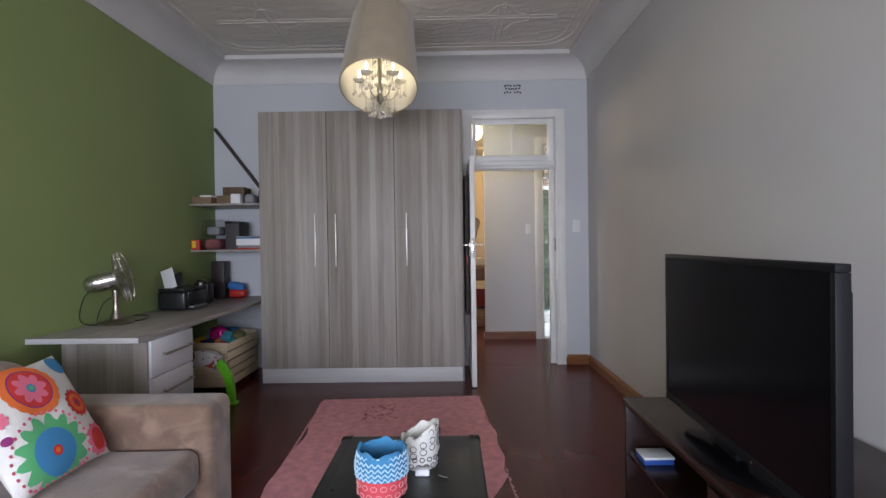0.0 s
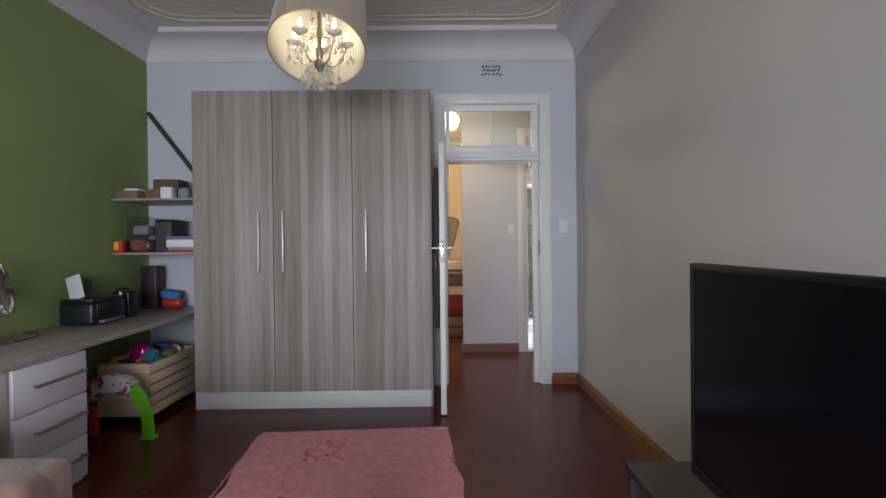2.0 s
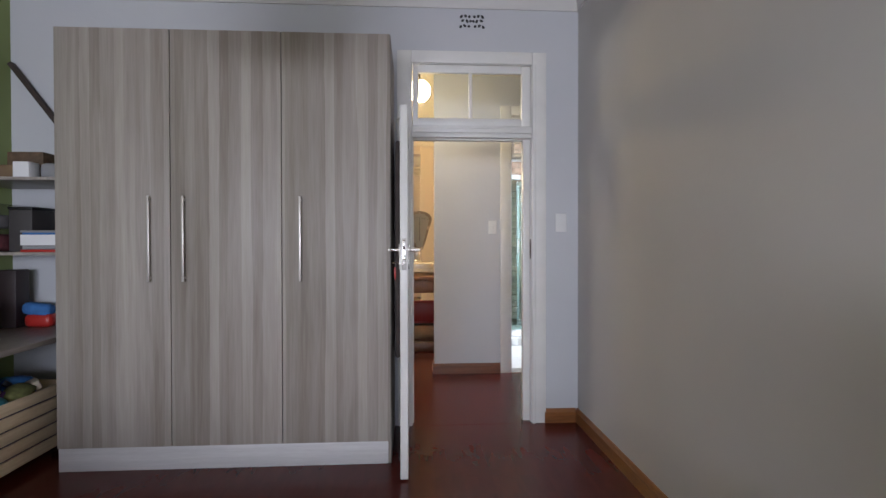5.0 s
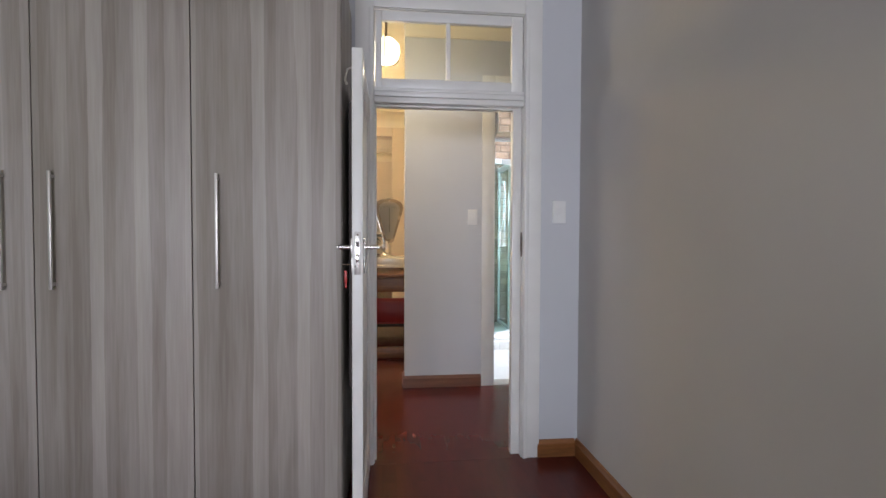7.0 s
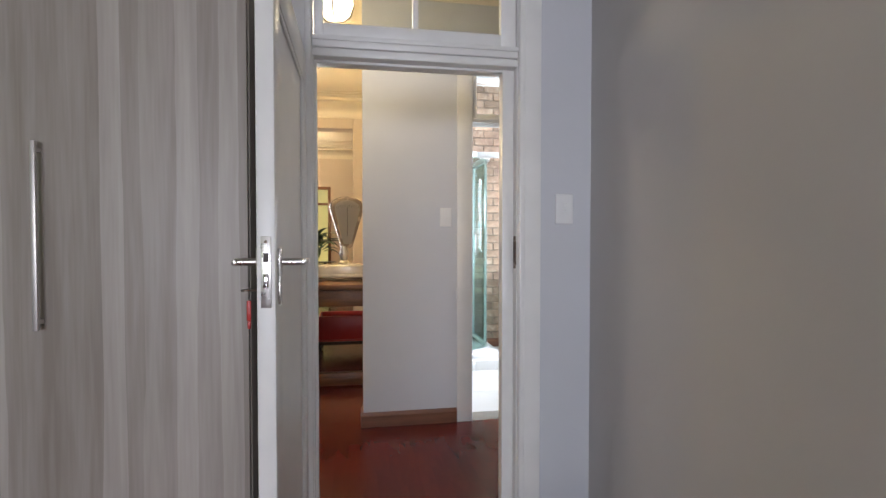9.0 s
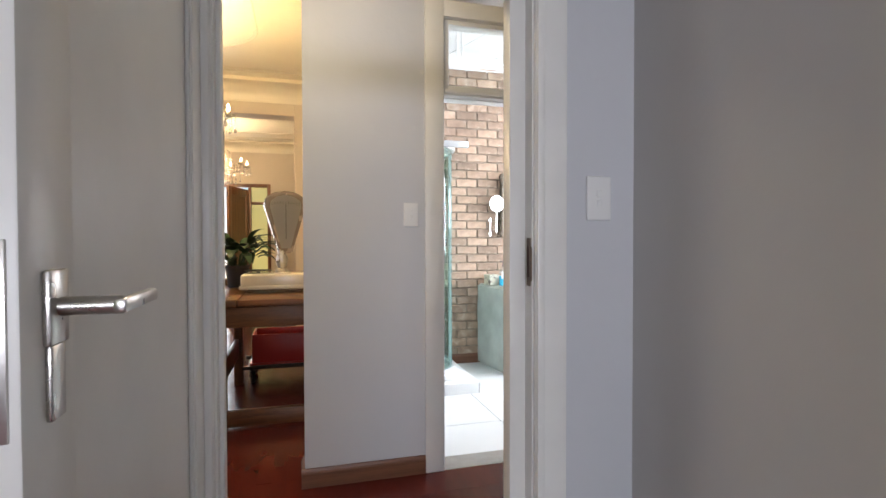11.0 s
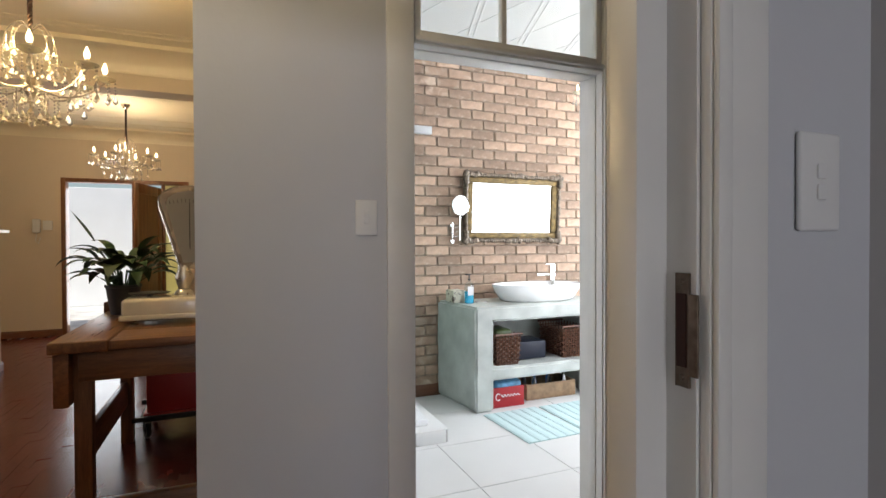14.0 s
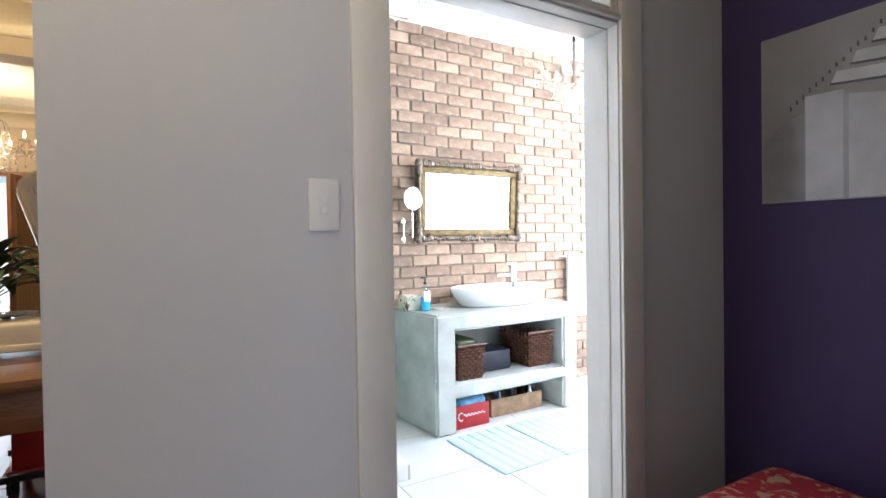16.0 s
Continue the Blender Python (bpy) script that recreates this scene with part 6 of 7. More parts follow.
def weighing_scale():
    s = thing("weighing_scale", (0.82, 10.1, 0.9), "antique cream enamel counter scale with fan-shaped dial", "weighing scale")
    part("body", box(0.56, 9.93, 0.935, 1.10, 10.25, 1.045, 0.022, 4), ENAMEL, s)
    part("skirt", box(0.55, 9.92, 0.925, 1.11, 10.26, 0.955, 0.008), ENAMEL, s)
    for x in (0.62, 1.04):
        for y in (9.98, 10.2):
            part("foot", lathe([(0, 0), (0.016, 0), (0.018, 0.008), (0.009, 0.015), (0.012, 0.03), (0, 0.03)], 14, (x, y, 0.896)), CHROME, s)
    part("weighing_plate", lathe([(0, 0), (0.10, 0), (0.11, 0.006), (0, 0.008)], 28, (0.68, 10.09, 1.062)), IRON, s)
    part("plate_post", lathe([(0, 0), (0.02, 0), (0.012, 0.03), (0, 0.03)], 12, (0.68, 10.09, 1.04)), CHROME, s)
    part("column", lathe([(0, 0), (0.055, 0), (0.05, 0.02), (0.03, 0.035), (0.042, 0.07), (0.05, 0.11), (0.035, 0.15), (0.028, 0.20), (0, 0.20)], 24, (0.86, 10.12, 1.045)), STEEL, s)
    # the fan-shaped head, widest at its top
    prof = [(-0.05, 0.0), (0.05, 0.0), (0.17, 0.40), (0.155, 0.455), (0.09, 0.495), (0.0, 0.51), (-0.09, 0.495), (-0.155, 0.455), (-0.17, 0.40)]
    hm = pose(0.885, 10.14, 1.20, 0, 0, 12)
    bm = bmesh.new()
    f = [bm.verts.new((x, -0.045, z)) for x, z in prof]
    b = [bm.verts.new((x * 0.96, 0.05, z * 0.98)) for x, z in prof]
    bm.faces.new(f[::-1]), bm.faces.new(b)
    for i in range(len(prof)):
        bm.faces.new((f[i], f[(i + 1) % len(prof)], b[(i + 1) % len(prof)], b[i]))
    bmesh.ops.bevel(bm, geom=list(bm.edges), offset=0.012, segments=3, affect="EDGES")
    part("head", moved(bm, hm), mat("bronze_grey_enamel", (0.33, 0.27, 0.22), 0.25, 0.4, noise_scale=7, vary=0.12), s, "brown-grey metal fan-shaped housing")
    bm = bmesh.new()
    q = [bm.verts.new((x * 0.74, -0.0475, 0.04 + z * 0.85)) for x, z in prof]
    bm.faces.new(q[::-1])
    part("dial_face", moved(bm, hm), mat("ivory_dial", (0.24, 0.235, 0.22), 0.4), s, "ivory dial behind glass")
    part("pointer", moved(box(-0.002, -0.052, 0.12, 0.002, -0.049, 0.40), hm), IRON, s)
    marks = [moved(box(-0.001, -0.0505, 0.40, 0.001, -0.049, 0.425), hm @ pose(0, 0, 0, 0, a, 0)) for a in range(-18, 19, 3)]
    tagged(part("dial_marks", join(*marks), IRON, s), kind="stuff")
    return s


weighing_scale().matrix_basis = Matrix.Translation((0.775, 9.995, 0.9))


def peace_lily():
    p = thing("potted_plant", (0.43, 10.42, 0.9), "peace lily with long dark leaves in a dark pot", "plant")
    base_ = Vector((0.43, 10.42, 0.9))
    part("pot", lathe([(0, 0), (0.075, 0), (0.10, 0.17), (0.106, 0.175), (0.106, 0.19), (0.096, 0.19), (0.09, 0.16), (0, 0.155)], 24, base_), POT, p)
    rnd = random.Random(8)

    def leaf_mesh(a, lean, stem, length, width, droop):
        bm = bmesh.new()
        d = Vector((math.cos(a), math.sin(a), 0))
        side = Vector((-math.sin(a), math.cos(a), 0))
        pts, p0, ang = [], base_ + Vector((0, 0, 0.16)) + d * 0.03, lean
        n = 9
        tips = []
        for k in range(5):
            tips.append(p0.copy())
            p0 = p0 + (d * math.sin(ang) + Vector((0, 0, math.cos(ang)))) * stem / 4
            ang += 0.05
        tube([tuple(q) for q in tips], 0.0038, 5, bm)
        for k in range(n):
            u = k / (n - 1)
            w = width * math.sin(math.pi * (0.06 + 0.94 * u) ** 0.75) * (1 - 0.12 * u)
            row = [bm.verts.new(p0 + side * w * s + Vector((0, 0, 0.22 * w * abs(s)))) for s in (-1, -0.5, 0, 0.5, 1)]
            pts.append(row)
            p0 = p0 + (d * math.sin(ang) + Vector((0, 0, math.cos(ang)))) * length / (n - 1)
            ang += droop / n
        for r0, r1 in zip(pts, pts[1:]):
            for i in range(4):
                bm.faces.new((r0[i], r0[i + 1], r1[i + 1], r1[i]))
        return bm

    for k in range(50):
        a = 2 * math.pi * k * 0.382 + rnd.uniform(-0.2, 0.2)
        u = k / 49
        lean = 0.15 + 0.75 * u + rnd.uniform(-0.1, 0.1)
        part("leaf", leaf_mesh(a, lean, rnd.uniform(0.12, 0.22) * (1 - 0.25 * u), rnd.uniform(0.17, 0.25), rnd.uniform(0.036, 0.056), rnd.uniform(1.3, 2.4)), LEAF, p)
    part("leaf", leaf_mesh(math.pi * 0.97, 0.30, 0.27, 0.24, 0.034, 0.1), LEAF, p, "tall new leaf on a long stem")


peace_lily()

# entry phone, mantel shelf
phone = thing("entry_phone", (-1.53, FY, 1.62), "white wall-mounted entry phone", "telephone")
part("handset", box(-1.60, FY - 0.05, 1.52, -1.50, FY - 0.012, 1.72, 0.015, 3), SWITCH, phone)
part("base", box(-1.48, FY - 0.03, 1.56, -1.36, FY - 0.001, 1.70, 0.008), SWITCH, phone)
part("cord", tube([(-1.55, FY - 0.03, 1.52), (-1.56, FY - 0.04, 1.40), (-1.53, FY - 0.04, 1.36), (-1.50, FY - 0.03, 1.45)], 0.006, 6), SWITCH, phone)
solo("mantel_shelf", box(-1.215, 12.5, 1.47, -1.03, 13.1, 1.50, 0.004), WHITE, "small white shelf on the pier", "shelf")
for k, (y, h, r, m_) in enumerate(((12.58, 0.10, 0.035, RUST), (12.75, 0.07, 0.05, DOORW), (12.93, 0.12, 0.03, IRON))):
    solo("ornament", lathe([(0, 0), (r * 0.8, 0), (r, h * 0.35), (r * 0.5, h * 0.6), (r * 0.6, h * 0.85), (0, h)], 14, (-1.11, y, 1.5)), m_, ("rusty round ornament on the shelf", "squat brown wooden ornament", "slim dark metal ornament")[k], "ornament")
chair = thing("garden_chair", (-0.55, 18.0, 0), "white plastic garden chair outside the door", "chair")
part("seat", box(-0.80, 17.8, 0.40, -0.36, 18.22, 0.43, 0.012), SWITCH, chair)
part("backrest", moved(box(-0.22, -0.012, 0, 0.22, 0.012, 0.40, 0.01), pose(-0.58, 18.22, 0.43, -12, 0, 0)), SWITCH, chair)
for x in (-0.78, -0.42):
    for y in (17.82, 18.18):
        part("leg", box(x, y, -0.02, x + 0.03, y + 0.03, 0.40, 0.005), SWITCH, chair)


# ---- hall: print and stool ----
pic = thing("wall_print", (PX - 0.01, 7.8, 1.8), "large frameless grey print of a stepped stone building", "picture")
part("board", box(PX - 0.012, 7.10 + 0.1, 1.475, PX - 0.001, 8.255, 2.115, 0.001), mat("pale_print_grey", (0.34, 0.335, 0.35), 0.12, noise_scale=3, vary=0.12), pic)
greys = [mat("print_tone", c, 0.12, noise_scale=9, vary=0.12) for c in ((0.48, 0.49, 0.54), (0.24, 0.24, 0.27), (0.10, 0.10, 0.12), (0.56, 0.57, 0.61))]


def poly(points, m_, x, label=""):
    bm = bmesh.new()
    a = [bm.verts.new((x, y, z)) for y, z in points]
    b = [bm.verts.new((x + 0.001, y, z)) for y, z in points]
    bm.faces.new(a), bm.faces.new(b[::-1])
    for i in range(len(points)):
        bm.faces.new((a[i], a[(i + 1) % len(points)], b[(i + 1) % len(points)], b[i]))
    return part("printed_shape", bm, m_, pic, label, False)


poly([(8.25, 1.48), (8.25, 1.70), (8.17, 1.78), (8.10, 1.80), (8.10, 1.48)], greys[1], PX - 0.0135)
poly([(8.10, 1.48), (8.10, 1.86), (7.98, 1.86), (7.98, 1.48)], greys[0], PX - 0.0135, "pale column in the print")
poly([(7.965, 1.48), (7.965, 1.84), (7.86, 1.82), (7.86, 1.48)], greys[0], PX - 0.0135)
poly([(7.85, 1.48), (7.85, 1.80), (7.3, 1.66), (7.3, 1.48)], greys[1], PX - 0.0135)
for k in range(4):
    z, y = 1.88 + 0.055 * k, 8.02 - 0.06 * k
    poly([(y, z), (y - 0.02, z + 0.045), (7.25, z - 0.06 + 0.045), (7.25, z - 0.075)], greys[(3, 0)[k % 2]], PX - 0.0145 - 0.0002 * k)
    poly([(y, z), (y, z + 0.008), (7.25, z - 0.065), (7.25, z - 0.08)], greys[2], PX - 0.0150 - 0.0002 * k)
rnd = random.Random(21)
for k in range(18):
    y = 8.15 - 0.021 * k
    z = 1.82 + 0.017 * k + rnd.uniform(-0.004, 0.004)
    poly([(y, z), (y, z + rnd.uniform(0.012, 0.026)), (y - 0.006, z + 0.014), (y - 0.007, z)], greys[2], PX - 0.0160)

stool = thing("upholstered_stool", (3.0, 7.8, 0), "low stool covered in red leafy fabric with brass studs", "stool")
bm = box(2.62, 7.40, 0.36, 3.20, 8.20, 0.505, 0.07, 5)
part("seat", bm, REDFAB, stool)
part("rail", box(2.66, 7.44, 0.30, 3.16, 8.16, 0.365, 0.01), DOORW, stool)
for x in (2.66, 3.11):
    for y in (7.44, 8.11):
        part("leg", box(x, y, 0, x + 0.05, y + 0.05, 0.30, 0.008), DOORW, stool)
studs = [lathe([(0, 0), (0.006, 0.001), (0.004, 0.004), (0, 0.005)], 6, (2.64 + 0.025 * k, 8.203, 0.372)) for k in range(22)] + [lathe([(0, 0), (0.006, 0.001), (0.004, 0.004), (0, 0.005)], 6, (2.617, 7.45 + 0.025 * k, 0.372)) for k in range(30)]
tagged(part("studs", join(*studs), GILT, stool, "row of brass studs"), kind="stuff")

# ---- bathroom ----
VX0, VX1, VY0, VZ = 2.852, 4.172, 10.17, 0.84
van = thing("cement_vanity", (3.5, 10.5, 0), "built-in pale green-grey cement vanity with open shelves", "vanity")


def cells(xs, zs, solid, y0, y1, bev):
    """One body on a grid of cells in x and z, its edges rounded and a little uneven."""
    bm = join(*[box(xs[i], y0, zs[j], xs[i + 1], y1, zs[j + 1]) for i, j in solid])
    bmesh.ops.remove_doubles(bm, verts=bm.verts, dist=1e-5)
    seen = collections.defaultdict(list)
    for f in bm.faces:
        seen[tuple(round(c, 4) for c in f.calc_center_median())].append(f)
    bmesh.ops.delete(bm, geom=[f for fs in seen.values() if len(fs) > 1 for f in fs], context="FACES_ONLY")
    bmesh.ops.dissolve_limit(bm, angle_limit=0.02, verts=bm.verts, edges=bm.edges)
    sharp = [e for e in bm.edges if len(e.link_faces) == 2 and e.calc_face_angle() > 0.5]
    bmesh.ops.bevel(bm, geom=sharp, offset=bev, segments=3, affect="EDGES")
    bmesh.ops.triangulate(bm, faces=bm.faces)
    bmesh.ops.subdivide_edges(bm, edges=[e for e in bm.edges if e.calc_length() > 0.12], cuts=3, use_grid_fill=True)
    for v in bm.verts:
        q = noise.noise_vector(v.co * 5)
        v.co += Vector((q.x, q.y, q.z)) * 0.004
        if v.co.x < 3.3:
            v.co.x -= 0.08 * max(0, v.co.y - 10.3) / 0.5 * (3.3 - v.co.x) / 0.45
    return bm


vxs, vzs = [VX0, VX0 + 0.165, VX1 - 0.155, VX1], [0, 0.245, 0.345, 0.72, VZ]
part("body", cells(vxs, vzs, [(0, 0), (0, 1), (0, 2), (0, 3), (1, 3), (2, 3), (2, 2), (2, 1), (2, 0), (1, 1)], VY0, BRY - 0.006, 0.018), CONC, van)
part("back", box(VX0 + 0.16, BRY - 0.03, 0, VX1 - 0.15, BRY - 0.003, 0.72), CONC, van)

bx, by = 3.61, 10.46
basin = thing("vessel_basin", (bx, by, VZ), "white oval ceramic vessel basin", "basin")
part("bowl", lathe([(0, 0), (0.33, 0), (0.365, 0.012), (0.415, 0.08), (0.445, 0.14), (0.443, 0.15), (0.43, 0.148), (0.39, 0.08), (0.33, 0.04), (0.2, 0.03), (0, 0.028)], 56, (bx, by, VZ + 0.001), 0.52), CERAM, basin)
part("drain", lathe([(0, 0.03), (0.022, 0.03), (0.022, 0.034), (0, 0.034)], 16, (bx, by, VZ)), CHROME, basin)
tap = thing("basin_tap", (3.87, 10.62, VZ), "tall square chrome mixer tap", "tap")
part("body", box(3.845, 10.60, VZ, 3.895, 10.65, VZ + 0.30, 0.004), CHROME, tap)
part("spout", box(3.70, 10.605, VZ + 0.20, 3.85, 10.645, VZ + 0.225, 0.004), CHROME, tap)
part("lever", box(3.80, 10.61, VZ + 0.302, 3.90, 10.64, VZ + 0.315, 0.003), CHROME, tap)
soap = thing("soap_bottle", (2.94, 10.47, VZ), "clear pump bottle half full of blue soap", "soap bottle")
part("bottle", join(lathe([(0, 0), (0.039, 0), (0.042, 0.01), (0.042, 0.14), (0.03, 0.175), (0.012, 0.19), (0.012, 0.198), (0, 0.198)], 20, (2.94, 10.47, VZ + 0.001), 0.7)), BOTTLE, soap)
part("soap", lathe([(0, 0.003), (0.038, 0.003), (0.039, 0.10), (0, 0.10)], 20, (2.94, 10.47, VZ), 0.7), SOAP, soap, "blue liquid soap")
part("label", box(2.912, 10.437, VZ + 0.07, 2.965, 10.4395, VZ + 0.145), PAPER, soap)
part("pump", join(tube([(2.94, 10.47, VZ + 0.197), (2.94, 10.47, VZ + 0.24)], 0.005, 8), box(2.905, 10.462, VZ + 0.238, 2.95, 10.478, VZ + 0.25, 0.003), lathe([(0, 0), (0.013, 0), (0.013, 0.014), (0, 0.014)], 12, (2.94, 10.47, VZ + 0.195))), BLACK, soap)
solo("soap_dish", lathe([(0, 0), (0.05, 0), (0.06, 0.012), (0.052, 0.012), (0, 0.004)], 24, (3.05, 10.46, VZ + 0.0006), 0.7), CERAM, "small white soap dish under the bottle", "soap dish")
tb = thing("tissue_box", (2.92, 10.55, VZ), "small cream box with dark floral print", "box")
TBM = mat("cream_printed_box", (0.72, 0.68, 0.55), 0.6)
mottle(TBM, (0.12, 0.08, 0.06), 28, 0.6, 0.63)
part("body", box(2.815, 10.52, VZ + 0.001, 2.93, 10.69, VZ + 0.105, 0.006), TBM, tb)


# mirror
def ornate_mirror():
    m = thing("wall_mirror", (3.58, BRY, 1.66), "wall mirror in an ornate tarnished gilt frame", "mirror")
    x0, x1, z0, z1 = 3.02, 4.035, 1.365, 1.985
    w = 0.085
    part("mirror_glass", box(x0 + w - 0.006, BRY - 0.028, z0 + w - 0.006, x1 - w + 0.006, BRY - 0.022, z1 - w + 0.006), MIRROR, m)
    part("gilt_slope", join(box(x0 + 0.03, BRY - 0.05, z1 - w, x1 - 0.03, BRY - 0.02, z1 - 0.03, 0.012), box(x0 + 0.03, BRY - 0.05, z0 + 0.03, x1 - 0.03, BRY - 0.02, z0 + w, 0.012), box(x0 + 0.03, BRY - 0.05, z0 + w, x0 + w, BRY - 0.02, z1 - w, 0.012), box(x1 - w, BRY - 0.05, z0 + w, x1 - 0.03, BRY - 0.02, z1 - w, 0.012)), GILT, m, "gilt inner slope")
    orn = bmesh.new()
    rnd = random.Random(4)

    def blob(x, z, s):
        lathe([(0, -s), (s * 0.8, -s * 0.6), (s, 0), (s * 0.8, s * 0.6), (0, s)], 8, (x, BRY - 0.05 - s * 0.2, z), 1, orn)

    n = 46
    for k in range(n + 1):
        x = x0 + (x1 - x0) * k / n
        e = min(k, n - k) / n
        s = 0.016 + (0.012 if e < 0.12 else 0) + (0.010 if abs(e - 0.5) < 0.07 else 0) + rnd.uniform(0, 0.004)
        blob(x, z1 - 0.012 + rnd.uniform(-0.006, 0.006), s), blob(x, z0 + 0.012 + rnd.uniform(-0.006, 0.006), s)
    n = 30
    for k in range(n + 1):
        z = z0 + (z1 - z0) * k / n
        e = min(k, n - k) / n
        s = 0.016 + (0.012 if e < 0.16 else 0) + rnd.uniform(0, 0.004)
        blob(x0 + 0.012 + rnd.uniform(-0.006, 0.006), z, s), blob(x1 - 0.012 + rnd.uniform(-0.006, 0.006), z, s)
    bars = [box(x0, BRY - 0.052, z1 - 0.032, x1, BRY - 0.002, z1, 0.008), box(x0, BRY - 0.052, z0, x1, BRY - 0.002, z0 + 0.032, 0.008), box(x0, BRY - 0.052, z0 + 0.032, x0 + 0.032, BRY - 0.002, z1 - 0.032, 0.008), box(x1 - 0.032, BRY - 0.052, z0 + 0.032, x1, BRY - 0.002, z1 - 0.032, 0.008)]
    part("frame", join(orn, *bars), OLDSILV, m, "carved tarnished scrollwork frame")
    return m


ornate_mirror().matrix_basis = Matrix.Translation((3.58, BRY - 0.018, 1.66)) @ Matrix.Rotation(radians(3.2), 4, "X")
sm = thing("shaving_mirror", (2.92, BRY, 1.45), "round chrome shaving mirror on a folding arm", "mirror")
smm = pose(2.955, 10.68, 1.684, 90, 0, 10)
part("mirror_glass", moved(lathe([(0, 0.006), (0.082, 0.006), (0.082, 0.0), (0, 0.0)], 36), smm), MIRROR, sm)
part("rim", moved(tube([(0.086 * math.cos(q), 0.086 * math.sin(q), 0.003) for q in (2 * math.pi * k / 40 for k in range(41))], 0.006, 8, cap=False), smm), CHROME, sm)
part("post", join(tube([(2.915, BRY - 0.03, 1.34), (2.915, BRY - 0.03, 1.54)], 0.008, 10), box(2.90, BRY - 0.03, 1.36, 2.93, BRY - 0.001, 1.38), box(2.90, BRY - 0.03, 1.50, 2.93, BRY - 0.001, 1.52)), CHROME, sm)
part("arm", join(*[tube([(2.915, BRY - 0.03, z), (2.955, 10.70, z + 0.02)], 0.004, 6) for z in (1.40, 1.44, 1.48)], tube([(2.955, 10.70, 1.38), (2.955, 10.69, 1.60)], 0.006, 8)), CHROME, sm)


def wicker_basket(x0, y0, z0, x1, y1, z1, label):
    b = thing("wicker_basket", ((x0 + x1) / 2, (y0 + y1) / 2, z0), label, "basket", "wicker baskets on the vanity shelf")
    weave = bmesh.new()
    rows = int((z1 - z0 - 0.02) / 0.021)
    loop = []
    n = 8
    for k in range(n):
        loop.append((x0 + (x1 - x0) * k / n, y0))
    for k in range(n):
        loop.append((x1, y0 + (y1 - y0) * k / n))
    for k in range(n):
        loop.append((x1 - (x1 - x0) * k / n, y1))
    for k in range(n):
        loop.append((x0, y1 - (y1 - y0) * k / n))
    for r in range(rows):
        z = z0 + 0.010 + r * 0.021
        g = -0.018 + 0.024 * r / rows
        pts = []
        for i, (x, y) in enumerate(loop):
            s = 0.010 * (1 if (i + r) % 2 else -1)
            cx, cy = (x0 + x1) / 2, (y0 + y1) / 2
            nx, ny = (0, math.copysign(1, y - cy)) if y in (y0, y1) else (math.copysign(1, x - cx), 0)
            pts.append((x + (g + s) * nx, y + (g + s) * ny, z))
        pts.append(pts[0])
        tube(pts, 0.0065, 5, weave, cap=False)
    part("weave", weave, WICKER, b)
    st = bmesh.new()
    for i, (x, y) in enumerate(loop):
        cx, cy = (x0 + x1) / 2, (y0 + y1) / 2
        tube([(x + (cx - x) * 0.14, y + (cy - y) * 0.08, z0), (x, y, z1)], 0.006, 5, st)
    tagged(part("wicker_stake", st, WICKER, b), kind="stuff")
    part("rim", tube([(x0 - 0.015, y0 - 0.012, z1), (x1 + 0.015, y0 - 0.012, z1)], 0.010, 8), WICKER, b)
    part("rim", tube([(x0 - 0.015, y1 + 0.01, z1), (x1 + 0.015, y1 + 0.01, z1)], 0.010, 8), WICKER, b)
    # dark inner block, added as the shade behind the open weave
    part("liner", box(x0 + 0.03, y0 + 0.03, z0 + 0.001, x1 - 0.03, y1 - 0.03, z1 - 0.05), IRON, b)


wicker_basket(3.065, 10.22, 0.346, 3.285, 10.6, 0.60, "square brown wicker basket on the vanity shelf")
wicker_basket(3.74, 10.26, 0.346, 3.98, 10.62, 0.62, "square brown wicker basket with a wooden bar")
solo("storage_bin", box(3.34, 10.34, 0.347, 3.62, 10.6, 0.50, 0.012), mat("navy_plastic", (0.009, 0.013, 0.028), 0.5), "dark navy plastic bin on the shelf", "bin")
solo("plastic_bag", box(3.085, 10.27, 0.56, 3.25, 10.5, 0.632, 0.03, 4), mat("olive_plastic", (0.05, 0.075, 0.02), 0.4, noise_scale=14, vary=0.5), "olive green bag on top of the basket", "bag")


def drink_crate(x0, y0, z0, x1, y1, z1, m_, label, slats):
    c = thing("wooden_crate", ((x0 + x1) / 2, (y0 + y1) / 2, z0), label, "crate")
    part("front", box(x0, y0, z0, x1, y0 + 0.015, z1, 0.003), m_, c)
    part("back", box(x0, y1 - 0.015, z0, x1, y1, z1, 0.003), m_, c)
    part("side", box(x0, y0 + 0.015, z0, x0 + 0.015, y1 - 0.015, z1, 0.003), m_, c)
    part("side", box(x1 - 0.015, y0 + 0.015, z0, x1, y1 - 0.015, z1, 0.003), m_, c)
    part("base", box(x0 + 0.015, y0 + 0.015, z0 + 0.002, x1 - 0.015, y1 - 0.015, z0 + 0.012), m_, c)
    return c


